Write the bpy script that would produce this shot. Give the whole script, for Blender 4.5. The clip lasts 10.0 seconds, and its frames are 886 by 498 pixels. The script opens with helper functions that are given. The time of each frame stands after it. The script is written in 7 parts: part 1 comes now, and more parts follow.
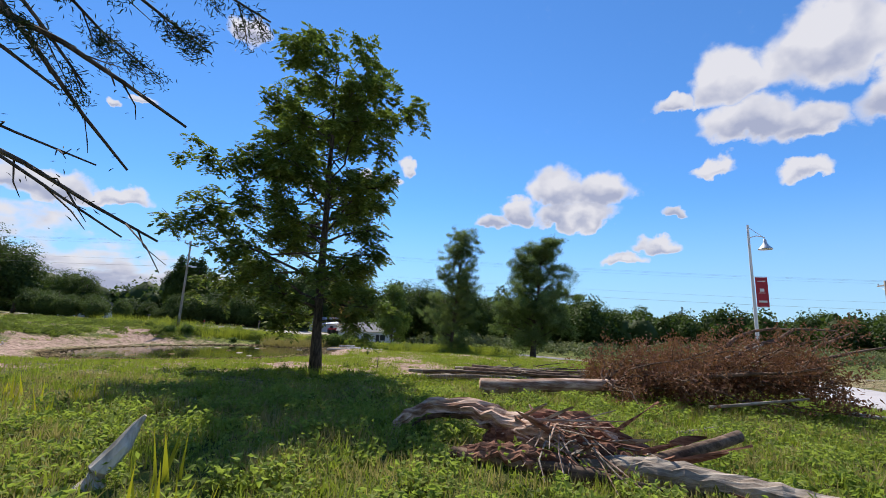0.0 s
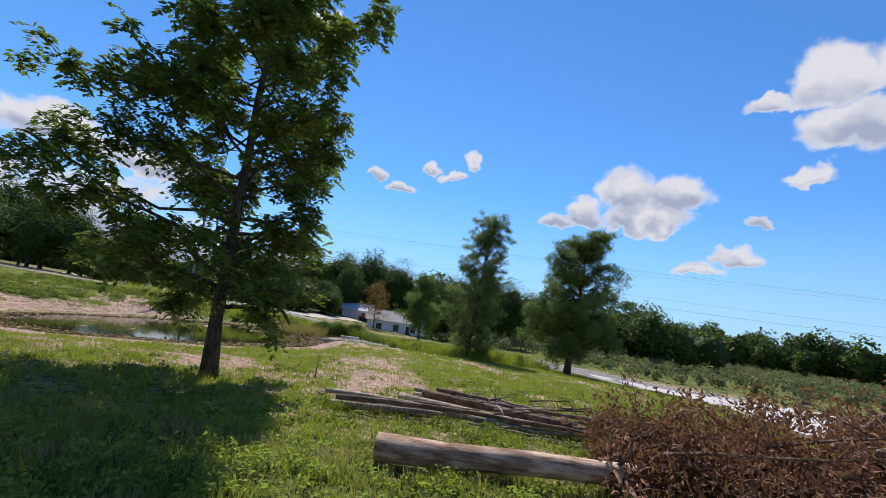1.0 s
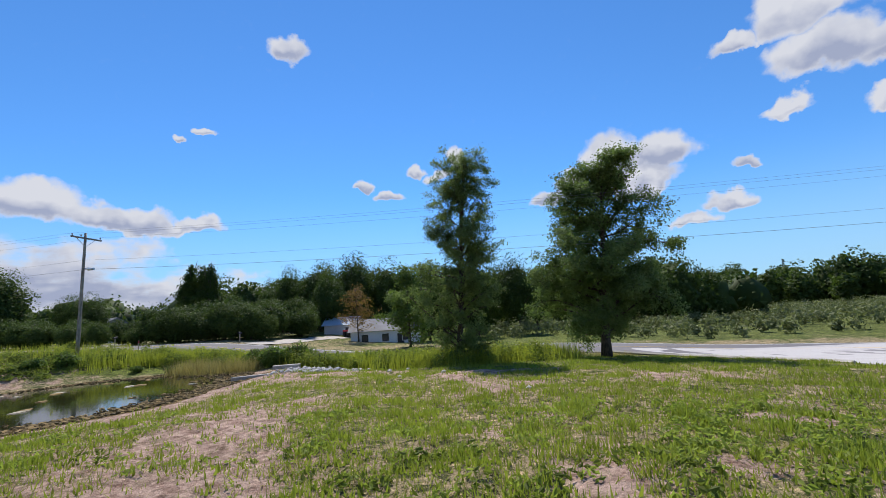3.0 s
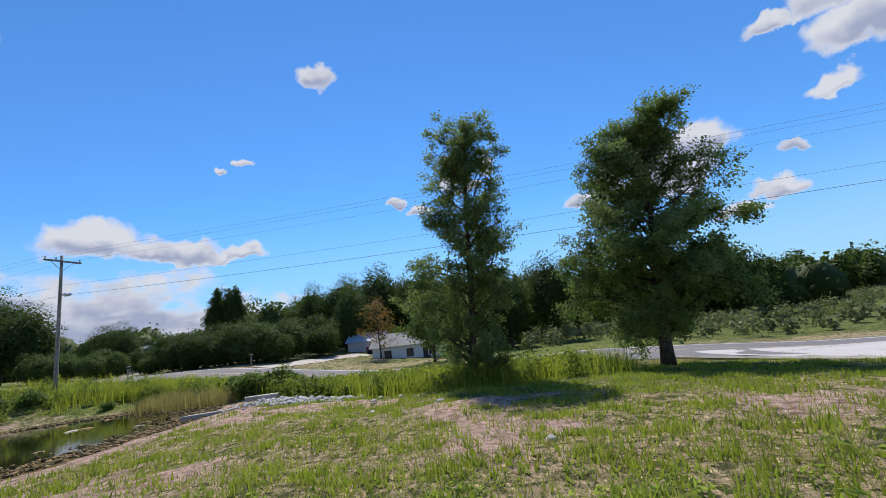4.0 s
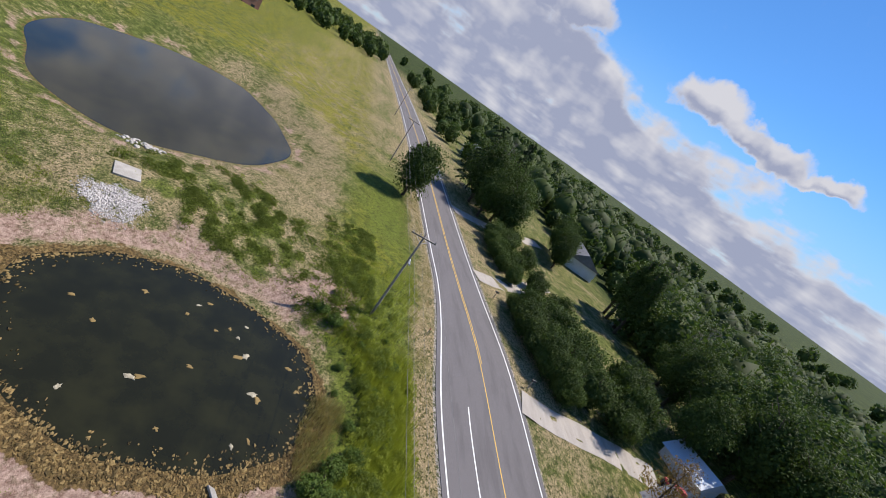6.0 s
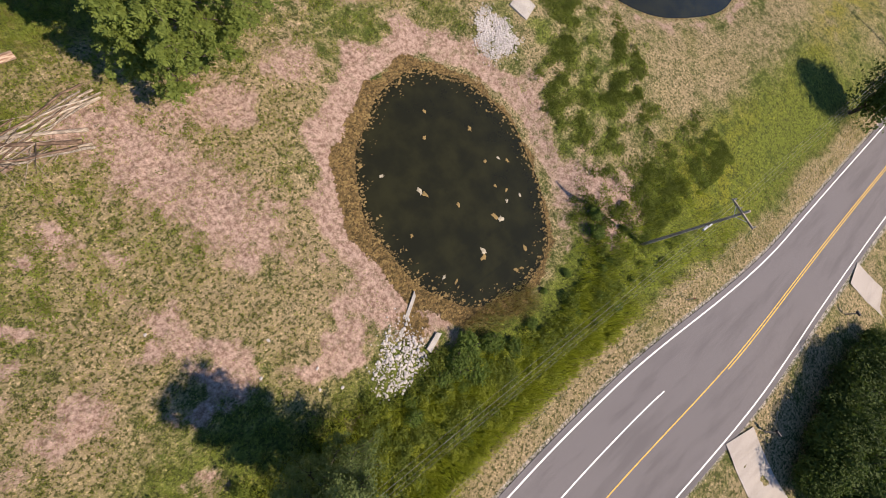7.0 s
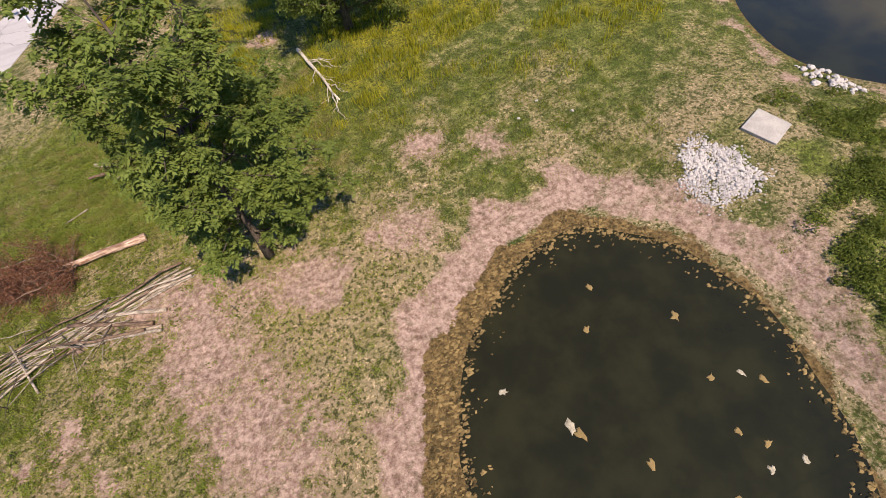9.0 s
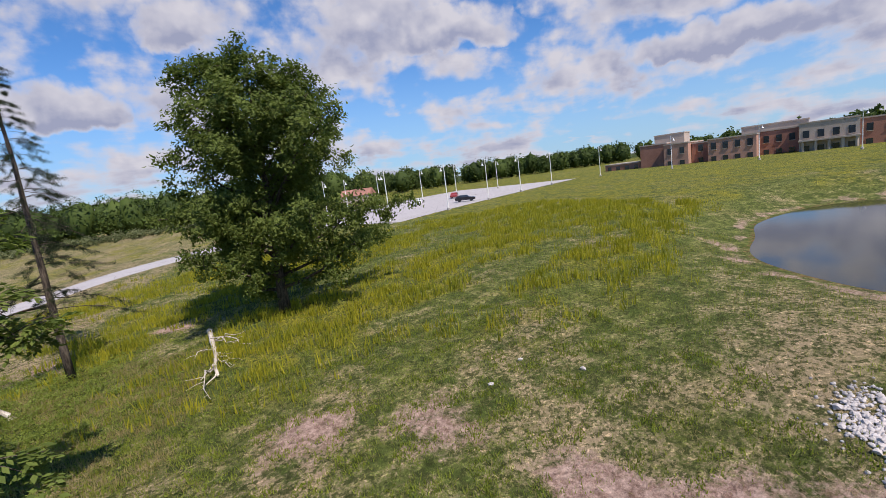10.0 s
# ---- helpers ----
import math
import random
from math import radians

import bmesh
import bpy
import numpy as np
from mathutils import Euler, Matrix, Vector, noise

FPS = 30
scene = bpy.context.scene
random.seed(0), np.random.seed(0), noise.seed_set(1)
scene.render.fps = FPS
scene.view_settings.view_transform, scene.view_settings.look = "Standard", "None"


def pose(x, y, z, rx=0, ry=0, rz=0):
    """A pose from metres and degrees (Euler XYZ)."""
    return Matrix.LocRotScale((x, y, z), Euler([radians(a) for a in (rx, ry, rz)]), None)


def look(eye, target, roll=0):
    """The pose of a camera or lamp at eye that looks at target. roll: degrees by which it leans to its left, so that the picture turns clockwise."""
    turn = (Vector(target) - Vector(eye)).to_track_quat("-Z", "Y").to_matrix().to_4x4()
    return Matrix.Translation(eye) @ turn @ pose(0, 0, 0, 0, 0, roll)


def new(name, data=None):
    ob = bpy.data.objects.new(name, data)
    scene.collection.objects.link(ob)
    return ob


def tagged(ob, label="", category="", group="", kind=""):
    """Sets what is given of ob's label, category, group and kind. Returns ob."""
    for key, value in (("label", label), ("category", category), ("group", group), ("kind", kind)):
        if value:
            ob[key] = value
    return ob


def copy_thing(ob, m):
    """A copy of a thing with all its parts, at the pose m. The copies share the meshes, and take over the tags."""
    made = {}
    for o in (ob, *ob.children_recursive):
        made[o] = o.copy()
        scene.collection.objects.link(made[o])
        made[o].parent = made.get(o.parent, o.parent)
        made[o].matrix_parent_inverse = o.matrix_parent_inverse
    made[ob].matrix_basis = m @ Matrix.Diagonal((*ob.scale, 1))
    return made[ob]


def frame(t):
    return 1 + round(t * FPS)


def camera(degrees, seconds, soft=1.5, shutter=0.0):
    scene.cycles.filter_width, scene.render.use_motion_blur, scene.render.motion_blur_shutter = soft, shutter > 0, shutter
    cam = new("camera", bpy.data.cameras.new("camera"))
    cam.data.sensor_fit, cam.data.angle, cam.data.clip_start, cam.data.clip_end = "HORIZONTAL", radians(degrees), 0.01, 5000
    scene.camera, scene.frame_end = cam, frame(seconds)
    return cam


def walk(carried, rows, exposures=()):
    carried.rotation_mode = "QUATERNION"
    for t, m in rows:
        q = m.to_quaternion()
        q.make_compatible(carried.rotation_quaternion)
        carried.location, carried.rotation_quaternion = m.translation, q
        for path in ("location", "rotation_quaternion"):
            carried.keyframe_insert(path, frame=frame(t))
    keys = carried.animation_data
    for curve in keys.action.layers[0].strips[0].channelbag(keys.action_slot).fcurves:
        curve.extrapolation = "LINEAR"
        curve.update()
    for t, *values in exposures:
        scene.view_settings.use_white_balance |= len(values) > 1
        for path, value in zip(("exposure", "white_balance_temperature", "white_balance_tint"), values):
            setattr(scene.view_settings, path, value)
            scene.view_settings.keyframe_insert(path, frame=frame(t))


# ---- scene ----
# ---------- camera ----------
cam = camera(90.8, 10.0, soft=0.8)
PATH = [
    (0, (0.23, -1.00, 2.11), (0.036, 8.833, 3.899), 2.13),
    (0.5, (2.18, 2.37, 2.63), (1.119, 12.175, 4.277), 5.64),
    (1, (3.32, 5.57, 2.74), (1.790, 15.326, 4.294), 7.37),
    (1.5, (3.91, 8.81, 2.69), (2.208, 18.542, 4.217), 6.14),
    (2, (3.98, 11.66, 2.48), (2.343, 21.400, 4.024), 3.20),
    (2.5, (3.95, 14.87, 2.54), (2.464, 24.650, 4.032), -0.82),
    (3.8, (4.41, 23.11, 1.81), (2.497, 32.766, 3.587), -7.38),
    (4, (4.63, 24.14, 2.01), (2.367, 33.697, 3.882), -7.08),
    (4.5, (5.89, 27.65, 4.04), (2.205, 36.714, 6.104), -2.82),
    (5, (7.17, 31.04, 8.43), (1.471, 39.056, 10.227), 7.13),
    (5.5, (7.53, 33.90, 15.19), (-0.354, 40.054, 15.393), 21.02),
    (6, (5.01, 36.05, 22.69), (-3.804, 39.607, 19.587), 35.59),
    (6.2, (3.61, 36.52, 24.70), (-4.883, 39.064, 20.083), 40.89),
    (7.3, (-2.57, 38.19, 30.93), (-5.090, 37.891, 21.258), 53.63),
    (7.5, (-3.55, 38.25, 30.72), (-5.479, 37.670, 20.924), 45.55),
    (8, (-6.25, 38.16, 28.84), (-7.132, 36.589, 19.002), 4.98),
    (8.5, (-8.73, 37.01, 25.21), (-9.538, 33.875, 15.754), -9.50),
    (9, (-10.96, 36.35, 19.66), (-12.471, 30.705, 11.545), -10.01),
    (9.5, (-13.26, 34.25, 12.83), (-15.943, 26.154, 7.611), -8.14),
    (10, (-16.75, 29.64, 8.41), (-20.198, 20.392, 6.816), -7.41),
]
EXPOSURES = [(0.0, 0.40, 6700, 12), (1.5, 0.30, 6600, 11), (5.0, 0.25, 6500, 10), (6.0, 0.2, 6700, 12), (7.3, 0.34, 7900, 19), (8.6, 0.42, 7800, 20), (9.5, 0.26, 7200, 18), (10.0, 0.14, 6700, 17)]
walk(cam, [(t, look(eye, target, roll)) for t, eye, target, roll in PATH], EXPOSURES)

# ---------- sky, sun ----------
SUN_AZ, SUN_EL = radians(-18.0), radians(53.0)
to_sun = Vector((math.sin(SUN_AZ) * math.cos(SUN_EL), math.cos(SUN_AZ) * math.cos(SUN_EL), math.sin(SUN_EL)))
sun = new("sun", bpy.data.lights.new("sun", "SUN"))
sun.data.energy, sun.data.angle, sun.data.color = 5.0, radians(0.55), (1.0, 0.95, 0.87)
sun.matrix_world = look(to_sun * 100, (0, 0, 0))


class Nodes:
    """Short hand for building node trees."""

    def __init__(self, tree):
        self.tree = tree
        tree.nodes.clear()

    def add(self, kind, ins=None, **props):
        n = self.tree.nodes.new(kind)
        for k, v in props.items():
            setattr(n, k, v)
        for k, v in (ins or {}).items():
            s = n.inputs[k]
            if isinstance(v, bpy.types.NodeSocket):
                self.tree.links.new(v, s)
            else:
                s.default_value = v
        return n

    def math(self, op, a, b=0.0, c=0.0, clamp=False):
        n = self.add("ShaderNodeMath", {0: a, 1: b, 2: c}, operation=op)
        n.use_clamp = clamp
        return n.outputs[0]

    def vec(self, op, a, b=(0, 0, 0)):
        n = self.add("ShaderNodeVectorMath", {0: a, 1: b}, operation=op)
        return n.outputs["Value"] if op in ("DOT_PRODUCT", "LENGTH") else n.outputs[0]

    def noise(self, vector, scale, detail=4.0, rough=0.55, distort=0.0):
        n = self.add("ShaderNodeTexNoise", {"Vector": vector, "Scale": scale, "Detail": detail, "Roughness": rough, "Distortion": distort})
        return n.outputs[0]

    def step(self, v, a, b, lo=0.0, hi=1.0):
        n = self.add("ShaderNodeMapRange", {0: v, 1: a, 2: b, 3: lo, 4: hi}, interpolation_type="SMOOTHSTEP")
        return n.outputs[0]

    def mix(self, f, a, b, kind="MIX"):
        n = self.add("ShaderNodeMix", data_type="RGBA", blend_type=kind)
        for s, v in ((n.inputs[0], f), (n.inputs[6], a), (n.inputs[7], b)):
            if isinstance(v, bpy.types.NodeSocket):
                self.tree.links.new(v, s)
            else:
                s.default_value = v if isinstance(v, (int, float)) else (*v, 1.0)[:4]
        return n.outputs[2]


world = bpy.data.worlds.new("sky")
scene.world = world
world.use_nodes = True
w = Nodes(world.node_tree)
sky = w.add("ShaderNodeTexSky", sky_type="NISHITA", sun_disc=False, sun_elevation=SUN_EL, sun_rotation=SUN_AZ, air_density=1.0, dust_density=0.0, ozone_density=3.0)
direction = w.add("ShaderNodeTexCoord").outputs["Generated"]
sep = w.add("ShaderNodeSeparateXYZ", {0: direction})
dx, dy, dz = sep.outputs
# single fair-weather clouds: azimuth, elevation, half width, half height, in degrees
CLOUDS = [(-27.8, 32.6, 2.9, 2.1), (-40.4, 21.6, 1.1, 0.8), (-37.8, 23.3, 1.5, 0.8), (-11.9, 19.3, 1.5, 1.1), (-9.4, 18.6, 1.6, 1.0), (-6.6, 20.2, 1.4, 1.5), (-19.0, 17.1, 1.5, 1.1), (-15.8, 15.8, 2.2, 1.1),
          (5.6, 13.6, 2.4, 1.5), (8.7, 14.9, 3.0, 2.3), (14.0, 17.0, 4.4, 4.0), (19.3, 16.8, 4.1, 3.8), (16.0, 14.2, 6.4, 2.2), (28.3, 26.0, 2.4, 1.9), (34.2, 27.6, 4.6, 4.6), (43.0, 27.8, 6.5, 6.0), (51.5, 26.5, 6.0, 5.5), (35.4, 22.8, 4.8, 3.6), (40.5, 21.5, 5.0, 2.6), (49.0, 22.0, 5.5, 3.4),
          (32.2, 18.9, 2.9, 1.6), (39.4, 16.7, 2.6, 1.8), (27.3, 14.1, 1.8, 1.1), (25.1, 10.4, 2.8, 1.5), (21.7, 9.0, 2.7, 1.3), (-44.2, 12.3, 4.4, 2.6), (-39.0, 12.1, 3.6, 1.5), (-53.2, 13.0, 4.8, 3.6), (-46.0, 12.4, 5.4, 2.4), (-75.0, 30.0, 11.0, 7.0), (-66.0, 31.5, 5.0, 4.2), (-70.0, 22.6, 3.8, 1.8),
          (-82.5, 18.2, 6.8, 4.4), (-74.5, 14.2, 6.6, 3.8), (-79.5, 15.5, 5.4, 3.0), (-70.7, 14.0, 4.5, 3.0), (174.0, 18.5, 5.0, 4.2), (162.5, 10.9, 7.0, 3.4), (-156.6, 16.5, 10.5, 4.8), (-126.4, 10.5, 12.0, 3.0)]


def warp(vector, scale, amount, detail=5.0):
    n = w.add("ShaderNodeTexNoise", {"Vector": direction, "Scale": scale, "Detail": detail, "Roughness": 0.6})
    v = w.vec("SCALE", w.vec("SUBTRACT", n.outputs["Color"], (0.5, 0.5, 0.5)))
    v.node.inputs[3].default_value = amount
    return w.vec("ADD", vector, v)


wdir = warp(warp(direction, 9.0, 0.085, 3.0), 30.0, 0.035, 4.0)
best, lowest = 0.0, 0.0
for az, el, hw, hh in CLOUDS:
    a, e = radians(az), radians(el)
    c = Vector((math.sin(a) * math.cos(e), math.cos(a) * math.cos(e), math.sin(e)))
    side = Vector((math.cos(a), -math.sin(a), 0))
    over = side.cross(c)
    u = w.math("MULTIPLY", w.math("SUBTRACT", w.vec("DOT_PRODUCT", wdir, side), side.dot(c)), 1 / math.sin(radians(hw)))
    v = w.math("MULTIPLY", w.math("SUBTRACT", w.vec("DOT_PRODUCT", wdir, over), over.dot(c)), 1 / math.sin(radians(hh)))
    # flat bases: the lower half falls off faster
    v = w.math("MULTIPLY", v, w.step(v, -0.3, 0.1, 1.7, 1.0))
    front = w.step(w.vec("DOT_PRODUCT", direction, c), 0.5, 0.7)
    blob = w.math("MULTIPLY", w.math("SUBTRACT", 1.0, w.math("ADD", w.math("MULTIPLY", u, u), w.math("MULTIPLY", v, v)), clamp=True), front)
    best = w.math("MAXIMUM", best, blob)
    lowest = w.math("MAXIMUM", lowest, w.math("MULTIPLY", blob, w.step(v, 0.45, -0.45)))
# a broken bank of cumulus over the low sky to the west and south
height = w.math("ADD", w.math("MAXIMUM", dz, 0.0), 0.20)
plane = w.add("ShaderNodeCombineXYZ", {0: w.math("DIVIDE", dx, height), 1: w.math("DIVIDE", dy, height), 2: 3.3}).outputs[0]
around = w.math("MODULO", w.math("ADD", w.math("ARCTAN2", w.math("MULTIPLY", dx, -1.0), dy), 2 * math.pi), 2 * math.pi)
ramp = w.add("ShaderNodeMapRange", {0: around, 1: radians(15), 2: radians(105), 3: 0.075, 4: 0.42}).outputs[0]
reach = w.math("MULTIPLY", ramp, w.math("MULTIPLY", w.step(around, radians(8), radians(26)), w.step(around, radians(250), radians(228))))
billow = w.noise(plane, 1.9, 7.0, 0.52, 0.15)
edge = w.noise(wdir, 5.0, 5.0, 0.5)
field = w.math("ADD", w.math("MINIMUM", w.math("MULTIPLY", w.math("SUBTRACT", reach, dz), 7.5), w.step(dy, -0.55, 0.15, 0.36, 0.92)), w.math("MULTIPLY", w.math("SUBTRACT", billow, 0.54), 2.1))
field = w.math("ADD", field, w.math("MULTIPLY", w.math("SUBTRACT", edge, 0.5), 1.3))
field = w.math("MULTIPLY", w.math("MULTIPLY", field, 1.1, clamp=True), w.step(reach, 0.0, 0.03))
fine = w.noise(direction, 48.0, 5.0, 0.6)
soft = warp(direction, 22.0, 0.03, 3.0)
lobes = [w.add("ShaderNodeTexVoronoi", {"Vector": soft, "Scale": k}, feature="SMOOTH_F1").outputs["Distance"] for k in (19.0, 46.0)]
puff = w.math("ADD", w.math("MULTIPLY", w.math("SUBTRACT", 0.42, lobes[0]), 1.0), w.math("MULTIPLY", w.math("SUBTRACT", 0.42, lobes[1]), 0.55))
dens = w.math("ADD", w.math("MAXIMUM", best, field), w.math("MULTIPLY", w.math("SUBTRACT", fine, 0.52), 0.30))
dens = w.math("ADD", dens, w.math("MULTIPLY", puff, w.step(w.math("MAXIMUM", best, field), 0.0, 0.12, 0.0, 0.5)))
alpha = w.step(dens, 0.02, 0.58)
# the sunward sides of the billows are bright, the far sides and the bases lilac grey
toward = w.vec("ADD", direction, tuple(to_sun * 0.035))
relief = w.math("SUBTRACT", w.noise(direction, 14.0, 3.0, 0.45), w.noise(toward, 14.0, 3.0, 0.45))
relief = w.math("ADD", relief, w.math("MULTIPLY", w.math("SUBTRACT", billow, w.noise(w.vec("ADD", plane, (-0.10, 0.26, 0.0)), 1.9, 4.0, 0.5)), 1.2))
shade = w.math("ADD", w.math("MULTIPLY", lowest, 1.1), w.math("MULTIPLY", w.step(field, 0.1, 0.8), 0.88))
shade = w.math("SUBTRACT", shade, w.math("ADD", w.math("MULTIPLY", relief, 1.6), w.math("MULTIPLY", puff, 0.75)), clamp=True)
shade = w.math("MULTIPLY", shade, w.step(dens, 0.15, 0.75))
cloud = w.mix(shade, (6.9, 7.15, 7.9), (3.6, 4.1, 5.7))
# thin bright haze towards the horizon
blue = w.vec("MULTIPLY", sky.outputs[0], (0.62, 1.14, 1.62))
hazy = w.mix(w.step(dz, 0.30, -0.02, 0.0, 0.75), blue, (3.9, 5.9, 8.3))
seen_sky = w.mix(alpha, hazy, cloud)
w.add("ShaderNodeOutputWorld", {0: w.add("ShaderNodeBackground", {0: seen_sky, 1: 0.082}).outputs[0]})

# ---------- materials ----------
def material(name):
    m = bpy.data.materials.new(name)
    m.use_nodes = True
    return m, Nodes(m.node_tree)


def finish(n, color, rough=0.9, bump=None, strength=0.4, distance=0.03, metal=0.0, spec=0.3):
    ins = {"Base Color": color if isinstance(color, bpy.types.NodeSocket) else (*color, 1.0), "Roughness": rough, "Metallic": metal, "Specular IOR Level": spec}
    if bump is not None:
        ins["Normal"] = n.add("ShaderNodeBump", {"Height": bump, "Strength": strength, "Distance": distance}).outputs[0]
    s = n.add("ShaderNodeBsdfPrincipled", ins)
    n.add("ShaderNodeOutputMaterial", {0: s.outputs[0]})
    return s


def leaf_material(name, dark, light, through_light=0.35, patch=0.35, rough=0.68):
    """Leaves: each its own tone, larger drifts of tone over the plant, light shining through."""
    m, n = material(name)
    isle = n.add("ShaderNodeNewGeometry").outputs["Random Per Island"]
    own = n.add("ShaderNodeObjectInfo").outputs["Random"]
    pos = n.add("ShaderNodeNewGeometry").outputs["Position"]
    drift = n.noise(pos, patch, 3.0)
    f = n.math("ADD", n.math("MULTIPLY", isle, 0.55), n.math("MULTIPLY", n.math("SUBTRACT", drift, 0.3), 1.0), clamp=True)
    col = n.mix(f, dark, light)
    hsv = n.add("ShaderNodeHueSaturation", {"Color": col, "Value": n.math("ADD", n.math("MULTIPLY", own, 0.35), 0.82), "Saturation": 1.0})
    p = n.add("ShaderNodeBsdfPrincipled", {"Base Color": hsv.outputs[0], "Roughness": rough, "Specular IOR Level": 0.16})
    warm = n.mix(0.45, hsv.outputs[0], tuple(min(1, c * k) for c, k in zip(light, (1.4, 1.7, 0.85))))
    t = n.add("ShaderNodeBsdfTranslucent", {0: warm})
    n.add("ShaderNodeOutputMaterial", {0: n.add("ShaderNodeMixShader", {0: through_light, 1: p.outputs[0], 2: t.outputs[0]}).outputs[0]})
    return m


def bark_material(name, dark, light, scale=14.0, grain=(1.0, 1.0, 0.22)):
    m, n = material(name)
    pos = n.add("ShaderNodeTexCoord").outputs["Object"]
    st = n.vec("MULTIPLY", pos, grain)
    g = n.noise(st, scale, 6.0, 0.65)
    big = n.noise(pos, 1.3, 3.0)
    col = n.mix(n.step(g, 0.35, 0.68), dark, light)
    col = n.mix(n.step(big, 0.45, 0.7, 0.0, 0.5), col, tuple(c * 0.55 for c in dark))
    finish(n, col, 0.92, g, 0.8, 0.03)
    return m


def plain_material(name, color, rough=0.6, grain=30.0, amount=0.25, metal=0.0, spec=0.4):
    m, n = material(name)
    pos = n.add("ShaderNodeTexCoord").outputs["Object"]
    g = n.noise(pos, grain, 5.0)
    big = n.noise(pos, grain * 0.06, 3.0)
    f = n.math("ADD", n.math("MULTIPLY", g, 0.5), n.math("MULTIPLY", big, 0.5))
    col = n.mix(n.step(f, 0.3, 0.7), tuple(c * (1 - amount) for c in color), tuple(min(1, c * (1 + amount * 0.5)) for c in color))
    finish(n, col, rough, g, 0.15, 0.005, metal, spec)
    return m


def ground_material():
    m, n = material("ground")
    pos = n.add("ShaderNodeNewGeometry").outputs["Position"]
    at = lambda k: n.add("ShaderNodeAttribute", attribute_name=k).outputs["Fac"]
    fine, mid, big = n.noise(pos, 9.0, 6.0, 0.7), n.noise(pos, 1.1, 5.0, 0.6), n.noise(pos, 0.16, 4.0, 0.55)
    tiny = n.noise(pos, 38.0, 4.0, 0.7)
    green = n.mix(n.step(mid, 0.35, 0.68), (0.066, 0.09, 0.02), (0.17, 0.19, 0.05))
    straw = n.mix(fine, (0.225, 0.165, 0.09), (0.50, 0.385, 0.25))
    dry = n.math("ADD", at("dry"), n.math("MULTIPLY", n.math("SUBTRACT", n.math("ADD", n.math("MULTIPLY", fine, 0.6), n.math("MULTIPLY", mid, 0.6)), 0.6), 2.5))
    col = n.mix(n.step(dry, 0.25, 0.80, 0.0, 0.9), green, straw)
    col = n.mix(n.step(big, 0.55, 0.75, 0.0, 0.35), col, (0.17, 0.155, 0.045))
    lush = n.mix(fine, (0.078, 0.108, 0.016), (0.20, 0.23, 0.042))
    col = n.mix(n.math("MULTIPLY", at("lush"), n.step(mid, 0.25, 0.55), clamp=True), col, lush)
    gold = n.mix(fine, (0.10, 0.12, 0.018), (0.32, 0.275, 0.03))
    col = n.mix(n.math("MULTIPLY", at("gold"), n.step(n.noise(pos, 0.55, 5.0), 0.36, 0.6), clamp=True), col, gold)
    soil = n.mix(n.step(n.noise(pos, 3.4, 8.0, 0.74), 0.32, 0.66), (0.165, 0.092, 0.066), (0.54, 0.385, 0.31))
    soil = n.mix(n.step(tiny, 0.4, 0.75, 0.0, 0.35), soil, (0.55, 0.41, 0.33))
    dirt = n.math("ADD", at("dirt"), n.math("MULTIPLY", n.math("SUBTRACT", n.math("ADD", n.math("MULTIPLY", mid, 0.6), n.math("MULTIPLY", fine, 0.4)), 0.5), 2.2))
    col = n.mix(n.step(dirt, 0.26, 0.74), col, soil)
    mudcol = n.mix(n.step(n.noise(pos, 3.6, 6.0, 0.75), 0.35, 0.65), (0.06, 0.042, 0.02), (0.25, 0.165, 0.07))
    mud = n.math("ADD", at("mud"), n.math("ADD", n.math("MULTIPLY", n.math("SUBTRACT", mid, 0.5), 1.1), n.math("MULTIPLY", n.math("SUBTRACT", n.noise(pos, 2.8, 6.0, 0.7), 0.5), 1.6)))
    col = n.mix(n.step(mud, 0.40, 0.6), col, mudcol)
    # mottled near-black to dark green where the woods stand and far out
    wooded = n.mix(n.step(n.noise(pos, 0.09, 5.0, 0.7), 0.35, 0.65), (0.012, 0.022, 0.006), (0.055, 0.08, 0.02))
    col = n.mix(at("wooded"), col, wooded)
    stones = n.add("ShaderNodeTexVoronoi", {"Vector": pos, "Scale": 9.0}).outputs["Color"]
    sepc = n.add("ShaderNodeSeparateColor", {0: stones})
    gravel = n.mix(sepc.outputs[0], (0.20, 0.18, 0.16), (0.50, 0.46, 0.42))
    col = n.mix(n.step(n.math("ADD", at("gravel"), n.math("MULTIPLY", n.math("SUBTRACT", fine, 0.5), 0.8)), 0.35, 0.65), col, gravel)
    bare = n.step(dirt, 0.38, 0.62)
    grassy = n.math("SUBTRACT", 1.0, n.math("MAXIMUM", bare, n.step(mud, 0.4, 0.6)), clamp=True)
    tuft = n.noise(pos, 4.2, 6.0, 0.72)
    col = n.mix(n.math("MULTIPLY", n.step(tuft, 0.50, 0.56, 0.0, 0.9), grassy), col, n.mix(mid, (0.026, 0.034, 0.010), (0.085, 0.096, 0.028)))
    pale = n.noise(n.vec("ADD", pos, (31.0, 7.0, 0.0)), 5.5, 6.0, 0.75)
    col = n.mix(n.math("MULTIPLY", n.step(pale, 0.55, 0.60, 0.0, 0.8), n.math("ADD", n.math("MULTIPLY", grassy, 0.85), 0.15)), col, n.vec("MULTIPLY", col, (2.1, 2.0, 2.0)))
    # coarse and fine dark noise in the colour stands in for grass shadows
    shade_clump = n.noise(pos, 2.3, 6.0, 0.72)
    col = n.mix(n.step(shade_clump, 0.50, 0.64, 0.0, 0.55), col, n.vec("MULTIPLY", col, (0.42, 0.48, 0.35)))
